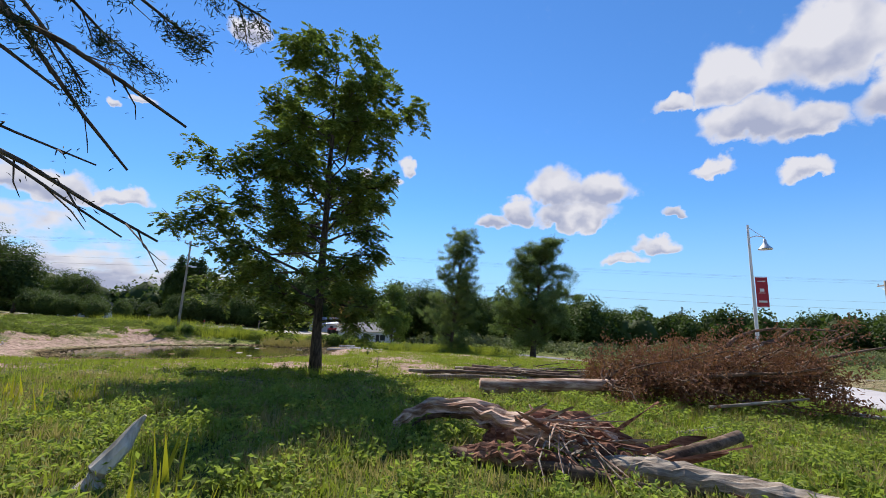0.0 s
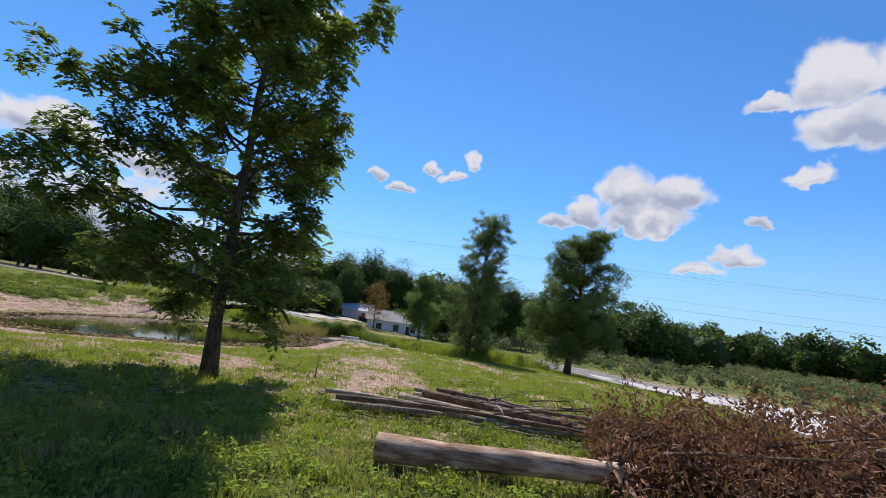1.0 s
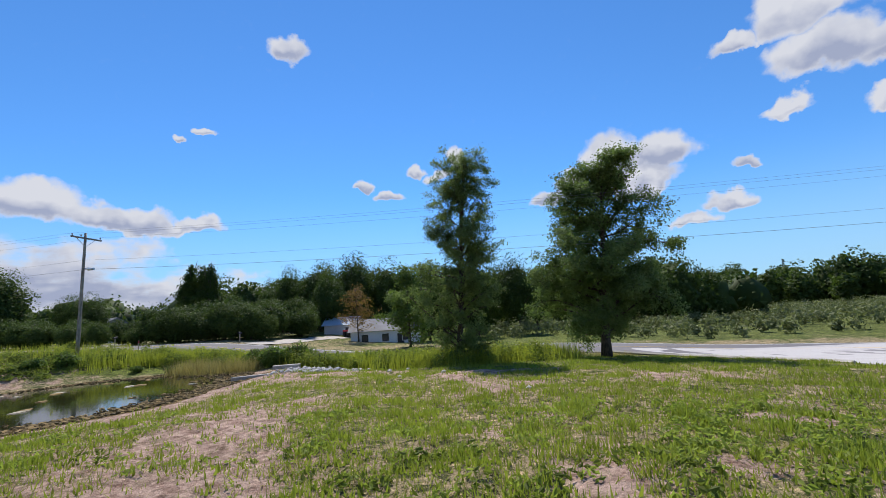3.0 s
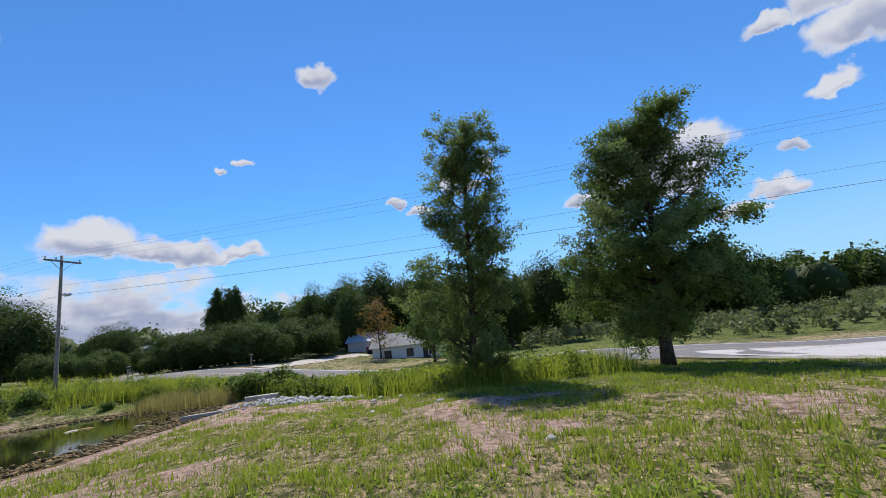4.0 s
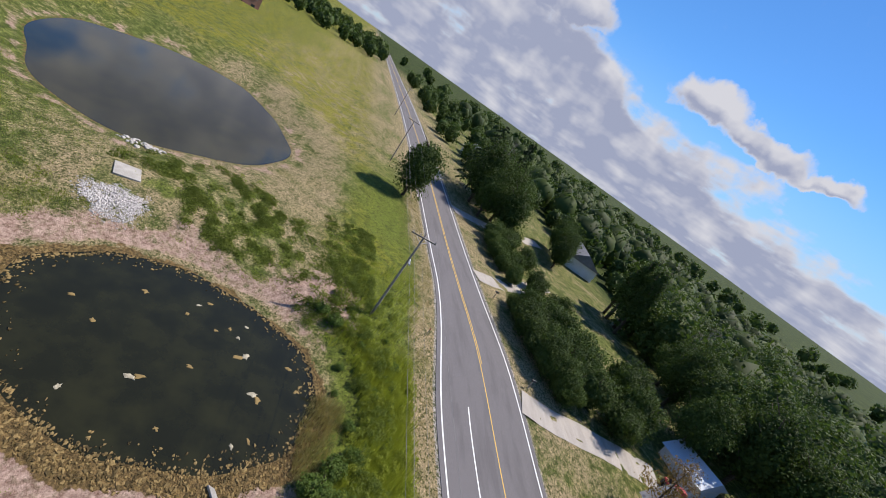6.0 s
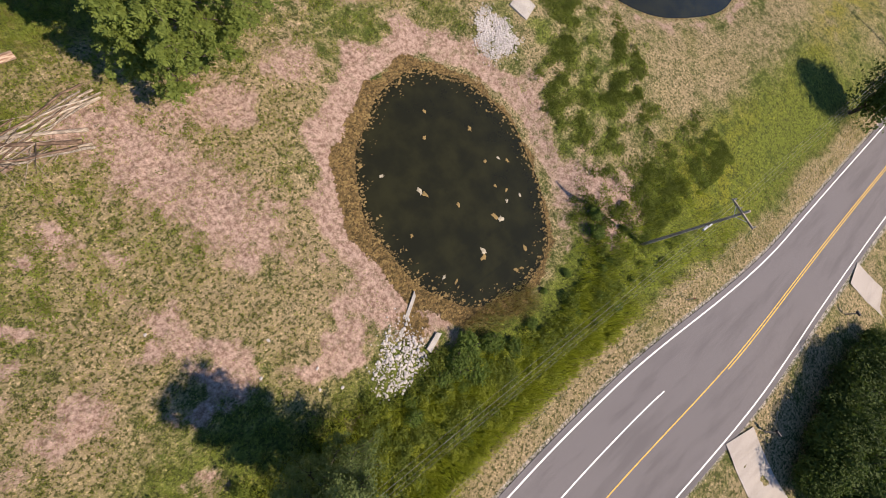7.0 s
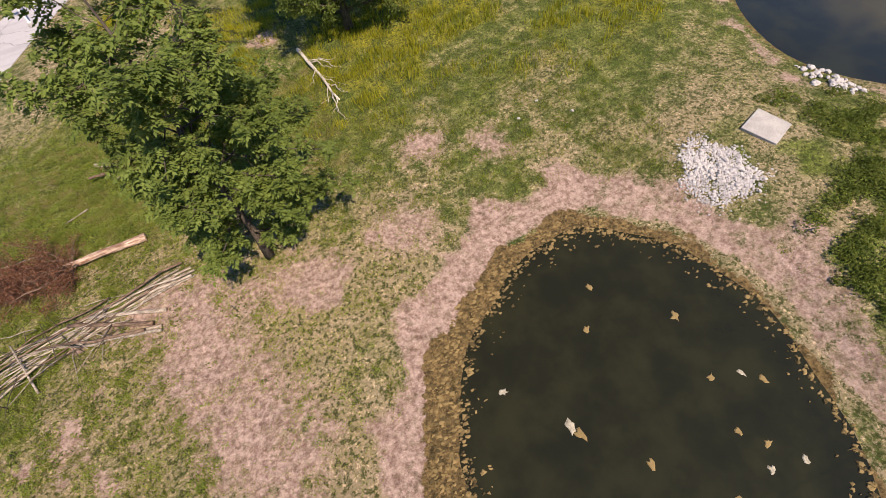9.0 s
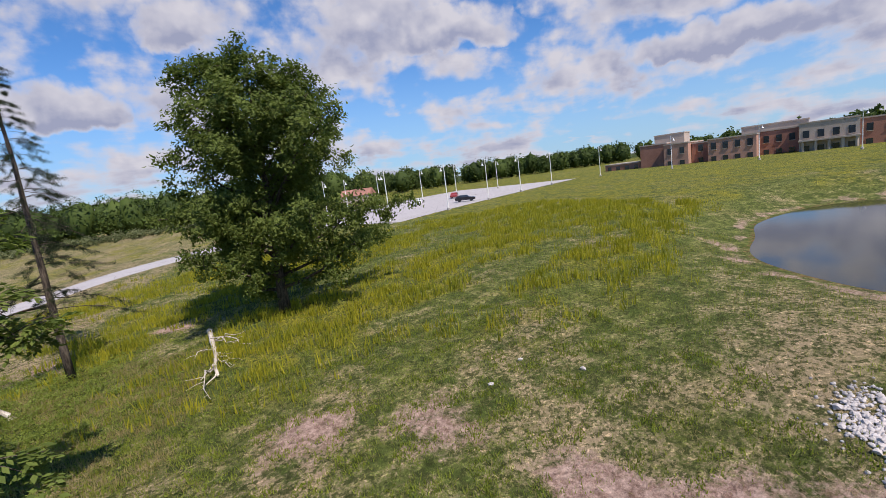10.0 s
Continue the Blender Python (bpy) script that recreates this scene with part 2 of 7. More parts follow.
    shade_speck = n.noise(pos, 17.0, 3.0, 0.6)
    col = n.mix(n.step(shade_speck, 0.56, 0.70, 0.0, 0.5), col, n.vec("MULTIPLY", col, (0.45, 0.45, 0.4)))
    col = n.mix(n.step(n.noise(pos, 14.0, 2.0, 0.5), 0.60, 0.70, 0.0, 0.45), col, n.vec("MULTIPLY", col, (1.7, 1.6, 1.6)))
    h = n.math("ADD", n.math("MULTIPLY", fine, 0.6), n.math("ADD", n.math("MULTIPLY", tiny, 0.3), n.math("MULTIPLY", shade_clump, 0.9)))
    finish(n, col, 0.95, h, 1.0, 0.13, spec=0.1)
    return m


def asphalt_material(name, dark, light, cracks=0.0):
    m, n = material(name)
    pos = n.add("ShaderNodeNewGeometry").outputs["Position"]
    g, mid = n.noise(pos, 60.0, 4.0, 0.7), n.noise(n.vec("MULTIPLY", pos, (0.15, 1.0, 1.0)), 0.9, 4.0)
    col = n.mix(n.step(g, 0.3, 0.7), dark, light)
    col = n.mix(n.step(mid, 0.45, 0.7, 0.0, 0.4), col, tuple(c * 0.75 for c in dark))
    if cracks:
        v = n.add("ShaderNodeTexVoronoi", {"Vector": n.vec("ADD", pos, n.vec("SCALE", n.add("ShaderNodeTexNoise", {"Vector": pos, "Scale": 0.8, "Detail": 4.0}).outputs["Color"])), "Scale": cracks}, feature="DISTANCE_TO_EDGE").outputs[0]
        col = n.mix(n.step(v, 0.0045, 0.001, 0.0, 0.7), col, (0.03, 0.028, 0.026))
    finish(n, col, 0.88, g, 0.35, 0.008, spec=0.25)
    return m


def water_material(name, deep):
    m, n = material(name)
    pos = n.add("ShaderNodeNewGeometry").outputs["Position"]
    silt = n.noise(pos, 0.45, 5.0, 0.6)
    col = n.mix(n.step(silt, 0.35, 0.7), tuple(c * 0.6 for c in deep), deep)
    ripple = n.noise(pos, 2.2, 3.0)
    s = finish(n, col, 0.06, ripple, 0.05, 0.02, spec=0.5)
    s.inputs["IOR"].default_value = 1.4
    return m


M_GROUND = ground_material()
M_ROAD = asphalt_material("road_asphalt", (0.118, 0.109, 0.112), (0.19, 0.177, 0.18))
M_SIDE = asphalt_material("pale_asphalt", (0.36, 0.335, 0.33), (0.50, 0.475, 0.465), cracks=0.12)
M_GRAVEL = asphalt_material("gravel_drive", (0.32, 0.285, 0.25), (0.50, 0.455, 0.41))
M_WHITE = plain_material("white_road_paint", (0.78, 0.78, 0.76), 0.7, 40, 0.2)
M_YELLOW = plain_material("yellow_road_paint", (0.66, 0.42, 0.09), 0.7, 40, 0.25)
M_CONCRETE = plain_material("concrete", (0.42, 0.39, 0.35), 0.9, 18, 0.35)
M_WATER = water_material("pond_water", (0.023, 0.022, 0.007))
M_BARK = bark_material("bark", (0.045, 0.034, 0.026), (0.15, 0.12, 0.09))
M_PALEBARK = bark_material("pale_bark", (0.16, 0.13, 0.10), (0.42, 0.36, 0.29))
M_DEADWOOD = bark_material("bleached_wood", (0.20, 0.155, 0.115), (0.54, 0.46, 0.37), 11.0, (0.15, 1.0, 1.0))
M_LOGBARK = bark_material("log_bark", (0.075, 0.048, 0.032), (0.27, 0.18, 0.125), 9.0, (0.2, 1.0, 1.0))
M_RAWWOOD = bark_material("raw_split_wood", (0.09, 0.033, 0.019), (0.36, 0.18, 0.11), 11.0, (0.12, 1.0, 1.0))
M_LEAF = leaf_material("broad_leaves", (0.048, 0.072, 0.015), (0.19, 0.24, 0.055), 0.3)
M_LEAF_POPLAR = leaf_material("poplar_leaves", (0.075, 0.105, 0.04), (0.25, 0.31, 0.115), 0.4)
M_LEAF_MAPLE = leaf_material("maple_leaves", (0.062, 0.092, 0.03), (0.205, 0.27, 0.09), 0.32)
M_LEAF_LIGHT = leaf_material("young_leaves", (0.06, 0.10, 0.02), (0.16, 0.22, 0.05))
M_LEAF_RUST = leaf_material("rusty_leaves", (0.15, 0.085, 0.03), (0.34, 0.21, 0.07))
M_LEAF_WOOD = leaf_material("wood_leaves", (0.016, 0.032, 0.009), (0.098, 0.142, 0.031), 0.24, 0.09)
M_LEAF_SCRUB = leaf_material("scrub_leaves", (0.07, 0.085, 0.035), (0.20, 0.215, 0.10), 0.25, 0.1)
M_NEEDLE = leaf_material("needles", (0.014, 0.028, 0.012), (0.05, 0.075, 0.03), 0.12)
M_BROWN = leaf_material("withered_leaves", (0.095, 0.04, 0.024), (0.33, 0.16, 0.10), 0.22, 0.6)
M_GRASS = leaf_material("grass_blades", (0.105, 0.14, 0.018), (0.31, 0.345, 0.055), 0.40, 0.5)
M_STRAW = leaf_material("straw_blades", (0.16, 0.125, 0.05), (0.39, 0.315, 0.145), 0.35, 0.5)
M_REED = leaf_material("reed_blades", (0.15, 0.18, 0.024), (0.38, 0.39, 0.065), 0.45, 0.5)
M_WEED = leaf_material("weed_leaves", (0.062, 0.09, 0.016), (0.21, 0.24, 0.05), 0.40, 0.5)
M_WEED_PALE = leaf_material("pale_weed_leaves", (0.12, 0.165, 0.03), (0.33, 0.375, 0.085), 0.45, 0.5)
M_GOLD = leaf_material("goldenrod", (0.10, 0.135, 0.016), (0.43, 0.37, 0.03), 0.4, 0.35)
M_METAL = plain_material("galvanised_steel", (0.62, 0.63, 0.64), 0.45, 20, 0.12, 0.6)
M_PAINTWHITE = plain_material("white_paint", (0.78, 0.78, 0.77), 0.5, 20, 0.1)
M_POLEWOOD = bark_material("pole_wood", (0.24, 0.205, 0.165), (0.46, 0.40, 0.33), 10.0)
M_DARK = plain_material("dark_metal", (0.035, 0.035, 0.04), 0.5, 20, 0.2)
M_CABLE = plain_material("cable", (0.24, 0.235, 0.22), 0.5, 20, 0.2)
M_TORN = bark_material("torn_wood", (0.20, 0.10, 0.06), (0.70, 0.52, 0.40), 8.0, (0.15, 1.0, 1.0))
M_RED = plain_material("red_cloth", (0.42, 0.035, 0.05), 0.7, 30, 0.15)
M_STONE = plain_material("pale_stone", (0.53, 0.49, 0.46), 0.9, 6, 0.35)
def scum_material():
    m, n = material("algae_scum")
    geo = n.add("ShaderNodeNewGeometry")
    f = n.math("ADD", n.math("MULTIPLY", geo.outputs["Random Per Island"], 0.6), n.math("MULTIPLY", n.noise(geo.outputs["Position"], 0.9, 5.0, 0.65), 0.7))
    col = n.mix(n.step(f, 0.3, 0.95), (0.06, 0.042, 0.016), (0.27, 0.185, 0.075))
    finish(n, col, 0.95, n.noise(geo.outputs["Position"], 30.0, 3.0), 0.4, 0.01)
    return m


M_SCUM = scum_material()
M_FOAM = plain_material("pale_scum", (0.42, 0.37, 0.27), 0.9, 20, 0.5)

# ---------- helpers for meshes ----------
def link_mesh(name, verts, faces, mat, parent=None, smooth=False):
    """A mesh from numpy arrays: verts (n, 3), faces (m, 3 or 4)."""
    verts, faces = np.asarray(verts, np.float32), np.asarray(faces, np.int32)
    me = bpy.data.meshes.new(name)
    k = faces.shape[1]
    me.vertices.add(len(verts)), me.loops.add(faces.size), me.polygons.add(len(faces))
    me.vertices.foreach_set("co", verts.ravel())
    me.loops.foreach_set("vertex_index", faces.ravel())
    me.polygons.foreach_set("loop_start", np.arange(0, faces.size, k, dtype=np.int32))
    me.polygons.foreach_set("use_smooth", np.full(len(faces), bool(smooth)))
    me.update(calc_edges=True)
    me.materials.append(mat)
    ob = new(name, me)
    ob.parent = parent
    return ob


def part(name, bm, mat, parent=None, label="", smooth=False):
    me = bpy.data.meshes.new(name)
    bm.to_mesh(me)
    bm.free()
    if smooth:
        me.polygons.foreach_set("use_smooth", np.ones(len(me.polygons), bool))
    me.materials.append(mat)
    ob = new(name, me)
    ob.parent = parent
    return tagged(ob, label)


def empty(name, at=(0, 0, 0), turn=0.0):
    ob = new(name)
    ob.empty_display_size = 0.2
    ob.matrix_basis = pose(*at, 0, 0, turn)
    return ob


def box(bm, size, at=(0, 0, 0), bevel=0.0, rot=None):
    m = Matrix.Translation(at) @ (rot or Matrix()) @ Matrix.Diagonal((*size, 1))
    made = bmesh.ops.create_cube(bm, size=1.0, matrix=m)["verts"]
    if bevel:
        edges = list({e for v in made for e in v.link_edges})
        bmesh.ops.bevel(bm, geom=edges, offset=bevel, segments=2, affect="EDGES", profile=0.7)
    return bm


def tube_arrays(points, radii, sides=7):
    """A tapered tube along points, as arrays."""
    p, r = np.asarray(points, float), np.asarray(radii, float)
    d = np.gradient(p, axis=0)
    d /= np.linalg.norm(d, axis=1, keepdims=True) + 1e-9
    ref = np.where(np.abs(d[:, 2:3]) > 0.9, [[1.0, 0, 0]], [[0, 0, 1.0]])
    a = np.cross(d, ref)
    a /= np.linalg.norm(a, axis=1, keepdims=True) + 1e-9
    b = np.cross(d, a)
    t = np.linspace(0, 2 * np.pi, sides, endpoint=False)
    v = p[:, None] + r[:, None, None] * (np.cos(t)[None, :, None] * a[:, None] + np.sin(t)[None, :, None] * b[:, None])
    n = len(p)
    i, j = np.meshgrid(np.arange(n - 1), np.arange(sides), indexing="ij")
    j2 = (j + 1) % sides
    f = np.stack([i * sides + j, i * sides + j2, (i + 1) * sides + j2, (i + 1) * sides + j], -1).reshape(-1, 4)
    v = v.reshape(-1, 3)
    ends = np.array([p[0], p[-1]])
    k = len(v)
    ring = np.arange(sides)
    cap0 = np.stack([np.full(sides, k), (ring + 1) % sides, ring, ring], -1)
    cap1 = np.stack([np.full(sides, k + 1), (n - 1) * sides + ring, (n - 1) * sides + (ring + 1) % sides, (n - 1) * sides + (ring + 1) % sides], -1)
    return np.concatenate([v, ends]), f, np.concatenate([cap0, cap1])[:, :3]


class Pile:
    """Collects arrays of triangles for one mesh."""

    def __init__(self):
        self.v, self.f, self.n = [], [], 0

    def put(self, v, f):
        f = np.asarray(f)
        if f.shape[1] == 4:
            f = np.concatenate([f[:, :3], f[:, [0, 2, 3]]])
        self.v.append(np.asarray(v)), self.f.append(f + self.n)
        self.n += len(v)

    def tube(self, points, radii, sides=7):
        v, q, caps = tube_arrays(points, radii, sides)
        tri = np.concatenate([q[:, :3], q[:, [0, 2, 3]], caps])
        self.put(v, tri)

    def link(self, name, mat, parent=None, smooth=False):
        return link_mesh(name, np.concatenate(self.v), np.concatenate(self.f), mat, parent, smooth)


# ---------- the lie of the land ----------
def smooth(x, a, b):
    t = np.clip((x - a) / (b - a), 0, 1)
    return t * t * (3 - 2 * t)


def waves(x, y, scale, seed=0):
    """Cheap smooth noise, about -1 to 1."""
    r = np.random.RandomState(seed)
    out = 0
    for k in range(7):
        a, p, s = r.uniform(0, 6.28), r.uniform(0, 6.28), r.uniform(0.6, 1.8)
        out = out + np.sin((x * np.cos(a) + y * np.sin(a)) * s * 6.28 / scale + p + 0.8 * np.sin((x * np.sin(a) - y * np.cos(a)) * s * 4.1 / scale))
    return out / 4.0


POND1, POND1_Z = (-19.0, 34.6), -0.32
POND2, POND2_Z = (-62.5, 18.0), 0.75


def pond1_d(x, y):
    """Metres outside the first pond's water edge (about; negative within)."""
    c, s = math.cos(radians(-18)), math.sin(radians(-18))
    u, v = (x - POND1[0]) * c + (y - POND1[1]) * s, -(x - POND1[0]) * s + (y - POND1[1]) * c
    th = np.arctan2(v / 10.1, u / 7.8)
    wob = 1 + 0.02 * np.sin(3 * th + 1.0) + 0.016 * np.sin(5 * th + 2.2) + 0.012 * np.sin(11 * th)
    return (np.hypot(u / 7.8, v / 10.1) / wob - 1) * 9.0


def pond2_d(x, y):
    u, v = (x - POND2[0]), (y - POND2[1])
    th = np.arctan2(v / 16.0, u / 19.4)
    wob = 1 + 0.05 * np.sin(2 * th + 0.6) + 0.035 * np.sin(4 * th + 2.0) + 0.012 * np.sin(9 * th)
    return (np.hypot(u / 19.4, v / 16.0) / wob - 1) * 18.0


def main_center(x):
    """y of the main road's yellow line."""
    x = np.asarray(x, float)
    e = np.clip(x - 6.0, 0, 34)
    return 61.4 + 0.0008 * np.clip(-x - 40, 0, 400) * 10 * 0.1 - 0.0125 * e * e - np.clip(x - 40, 0, 3000) * 0.85


def main_near(x):
    return main_center(x) - 3.75 - 2.1 * smooth(x, -46, -20)


def main_far(x):
    return main_center(x) + 3.85 + 0.35 * smooth(x, -46, -20)


SIDE = [(-46.0, -57.0), (-30.0, -57.0), (-12.0, -55.0), (3.5, -44.5), (10.8, -33.8), (16.8, -20.5), (20.5, -7.0), (22.1, 3.0), (22.9, 12.0), (23.2, 22.0), (23.4, 30.0), (23.8, 38.0), (24.3, 47.0), (25.0, 58.0)]
_sx, _sy = np.array(SIDE).T
_sl = np.r_[0, np.cumsum(np.hypot(np.diff(_sx), np.diff(_sy)))]


def catmull(points, n):
    p = np.asarray(points, float)
    q = np.concatenate([2 * p[:1] - p[1:2], p, 2 * p[-1:] - p[-2:-1]])
    t = np.linspace(0, len(p) - 1 - 1e-6, n)
    i, f = t.astype(int), (t % 1)[:, None]
    a, b, c, d = q[i], q[i + 1], q[i + 2], q[i + 3]
    return 0.5 * (2 * b + (c - a) * f + (2 * a - 5 * b + 4 * c - d) * f**2 + (3 * b - a - 3 * c + d) * f**3)


SIDE_LINE = catmull(SIDE, 240)


def side_half(y):
    """Half width of the side road: wider towards the junction."""
    return 3.5 + 1.4 * smooth(y, 14, 34) + 1.2 * smooth(y, 40, 50)


def side_d(x, y):
    """Metres from the side road's middle line."""
    x, y = np.asarray(x, float), np.asarray(y, float)
    out = np.full(x.shape, 1e9)
    for px, py in SIDE_LINE[::3]:
        np.minimum(out, np.hypot(x - px, y - py), out=out)
    return out


def rise(x, y):
    """The ground climbs towards the road in the north-west and falls away at the side road."""
    up = 1.3 * smooth(x, -10, -34) * (0.45 + 0.55 * smooth(y, 36, 48)) * smooth(y, -30, 5)
    return up - 0.5 * smooth(x, 12, 24) * smooth(y, -30, 0)


def land(x, y):
    """Height of the ground."""
    x, y = np.asarray(x, float), np.asarray(y, float)
    s = -(0.8 * x + 0.6 * y) - 7
    sp = np.log1p(np.exp(np.clip(s / 6, -30, 30))) * 6
    sp = np.where(s > 150, s, sp)
    h = 3.2 * (1 - np.exp(-sp / 45))
    h = h - 1.0 * smooth(y, 34, 54) * smooth(x, -40, -6) - 0.35 * smooth(x, 5, 15) + rise(x, y)
    bumps = 0.07 * waves(x, y, 7.0, 1) + 0.05 * waves(x, y, 2.6, 2) + 0.03 * waves(x, y, 1.1, 3)
    near = np.minimum(np.abs(y - main_center(x)) / 12, 1)
    h = h + bumps * np.clip(near, 0, 1) * smooth(np.hypot(x, y - 30), 400, 90)
    # far ground falls and rises gently
    h = h + 5.0 * smooth(np.hypot(x, y - 40), 250, 900) * (0.6 + 0.4 * waves(x, y, 900, 3))
    # the banks of the ponds
    d1 = pond1_d(x, y)
    # the south-east shore is flat, the others rise in a low bank
    flat = smooth(np.cos(np.arctan2(y - POND1[1], x - POND1[0]) + 0.9), 0.0, 0.7)
    bank = POND1_Z + np.clip(d1, -6, 0) * 0.085 + np.clip(d1, 0, 12) * (0.085 - 0.055 * flat) + 0.12 * smooth(d1, 1.4, 3.2) * (1 - 0.8 * flat)
    ease = smooth(d1, 1.0, 7.0 + 5.0 * flat)
    h = h * ease + bank * (1 - ease)
    d2 = pond2_d(x, y)
    bank2 = POND2_Z + np.clip(d2, -8, 9) * 0.13
    h = np.where(d2 < 12, h * smooth(d2, 0.5, 12.0) + bank2 * (1 - smooth(d2, 0.5, 12.0)), h)
    # levelled roads
    return h


def road_level(x, y):
    """A smoother height for roads: no bumps."""
    x, y = np.asarray(x, float), np.asarray(y, float)
    s = -(0.8 * x + 0.6 * y) - 7
    sp = np.where(s > 150, s, np.log1p(np.exp(np.clip(s / 6, -30, 30))) * 6)
    h = 3.2 * (1 - np.exp(-sp / 45)) - 1.0 * smooth(y, 34, 54) * smooth(x, -40, -6) - 0.35 * smooth(x, 5, 15) + rise(x, y)
    return h + 5.0 * smooth(np.hypot(x, y - 40), 250, 900) * (0.6 + 0.4 * waves(x, y, 900, 3))


def lot_inside(x, y):
    """0 to 1: on the paved lot."""
    u = (x + 36) * -0.86 + (y + 41) * -0.51
    v = (x + 36) * 0.51 + (y + 41) * -0.86
    return smooth(u, -1.5, 0.5) * smooth(u, 83, 80) * smooth(v, -1.0, 1.0) * smooth(v, 47, 45)


def spaced(dense_lo, dense_hi, step, far, grow=1.09):
    core = np.arange(dense_lo, dense_hi + 1e-6, step)
    out, s, p = [], step, dense_hi
    while p < far:
        s *= grow
        p += s
        out.append(p)
    left, s, p = [], step, dense_lo
    while p > -far:
        s *= grow
        p -= s
        left.append(p)
    return np.r_[left[::-1], core, out]


gx, gy = spaced(-48, 24, 0.34, 4200, 1.11), spaced(-10, 57, 0.34, 4200, 1.11)
X, Y = np.meshgrid(gx, gy, indexing="ij")
Z = land(X, Y)
flat = road_level(X, Y)
on_main = smooth(Y - main_near(X), -3.0, -1.2) * smooth(Y - main_far(X), 3.0, 1.2)
SD = side_d(np.clip(X, -60, 60), np.clip(Y, -80, 70))
on_side = smooth(SD - side_half(Y), 2.2, 0.5) * (Y < 60) * (X > -50)
on_lot = lot_inside(X, Y)
paved = np.maximum(np.maximum(on_main, on_side), on_lot)
Z = Z * (1 - paved) + (flat - 0.05) * paved
nx_, ny_ = X.shape
idx = np.arange(nx_ * ny_).reshape(nx_, ny_)
quads = np.stack([idx[:-1, :-1], idx[1:, :-1], idx[1:, 1:], idx[:-1, 1:]], -1).reshape(-1, 4)
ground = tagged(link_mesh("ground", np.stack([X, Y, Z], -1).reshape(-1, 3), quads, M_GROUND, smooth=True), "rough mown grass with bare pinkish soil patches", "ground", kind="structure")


def attribute(ob, name, values):
    a = ob.data.attributes.new(name, "FLOAT", "POINT")
    a.data.foreach_set("value", np.ascontiguousarray(values, np.float32).ravel())


def shore_width(x, y):
    """How far the algae crust reaches up the shore: widest in the east."""
    return 0.75 + 0.75 * np.cos(np.arctan2(y - POND1[1], x - POND1[0]) + 0.2)


def masks(x, y):
    """Where soil, mud, lush growth and so on lie."""
    d1, d2 = pond1_d(x, y), pond2_d(x, y)
    wv, wv2 = waves(x, y, 5.0, 7), waves(x, y, 13.0, 8)
    near_road = main_near(x) - y
    # bare soil: the pond's bank, the track from the log pile round the pond, worn patches
    ang = np.arctan2(y - POND1[1], x - POND1[0])
    bank = smooth(d1, 0.6, 1.4) * smooth(d1, 5.0 + wv, 3.0 + wv) * smooth(near_road, 9, 14)
    trail = np.exp(-(((x + 1.5 + 0.35 * (y - 23)) / 3.6) ** 2)) * smooth(y, 15, 19) * smooth(y, 37, 27)
    trail = np.maximum(trail, 0.75 * np.exp(-(((y - 20.5 + 0.05 * x) / 2.6) ** 2)) * smooth(x, -14, -6) * smooth(x, 3, 0))
    spot = lambda px, py, r: np.exp(-(((x - px) ** 2 + (y - py) ** 2) / r**2))
    patches = 1.0 * spot(8.7, 34.3, 1.6) + 0.75 * spot(-13.5, 20.3, 2.6) + 0.8 * spot(-8.0, 38.8, 2.6) + 0.8 * spot(-16.5, 14.5, 1.8) + 1.0 * spot(-9.2, -5.2, 1.6) + 0.7 * spot(-3.0, -2.6, 2.4) + 0.7 * spot(-20.5, 16.5, 2.0) + 0.95 * spot(-31.2, 44, 2.6) + 0.95 * spot(-28.8, 40.5, 2.8) + 0.9 * spot(-27.8, 45.2, 2.2) + 0.7 * spot(-31.0, 30.5, 1.8) + 0.7 * spot(-2.3, 48.5, 1.0)
    dirt = np.maximum(np.maximum(0.86 * (0.82 + 0.18 * np.cos(ang + 0.4)) * bank, 0.88 * trail), np.clip(patches, 0, 1.1))
    worn = smooth(waves(x, y, 6.5, 31) + 0.5 * waves(x, y, 2.4, 32), -0.1, 0.9) * smooth(np.hypot(x + 1, y - 27), 21, 13) * smooth(y, 16, 20)
    dirt = np.maximum(dirt, 0.9 * worn)
    dirt = np.maximum(dirt, 0.55 * smooth(d2, 0.2, 1.0) * smooth(d2, 2.4 + 1.6 * wv, 0.9 + 0.6 * wv))
    dirt = dirt + 0.10 * wv * (dirt > 0.1)
    crust = shore_width(x, y)
    mud = smooth(d1, crust + 0.7 + 0.5 * wv, crust - 0.1 + 0.5 * wv) + 0.5 * smooth(d2, 0.8, 0.2)
    lush = smooth(near_road, 3.0, 5.0) * smooth(near_road, 17, 9) * smooth(d1, 0.8, 2.5) * smooth(x, 8, -2) * smooth(x, -90, -60)
    lush = np.maximum(lush, 0.62 * smooth(waves(0.5 * x, y, 3.1, 46) + 0.7 * waves(x, y, 7.0, 47), -0.5, 0.6) * smooth(np.hypot(x + 35, y - 32), 11, 6) * smooth(d1, 3, 5))
    lush = np.maximum(lush, 0.3 * smooth(x, 5, 9) * smooth(x, 17, 13) * smooth(y, -8, 2) * smooth(y, 32, 24))
    lush = np.maximum(lush, 0.6 * smooth(y, 36, 42) * smooth(x, -4, 2) * smooth(x, 17, 12))
    lush = np.maximum(lush, 0.75 * smooth(y, 15, 11) * smooth(x, -10, -5) * smooth(x, 10, 5) * smooth(y, -4, 2))
    drift = 0.55 * np.sin(0.42 * (0.55 * x - 0.83 * y) + 1.6 * waves(x, y, 26.0, 51) + 0.6) + 0.6 * waves(0.4 * x, y, 6.0, 52)
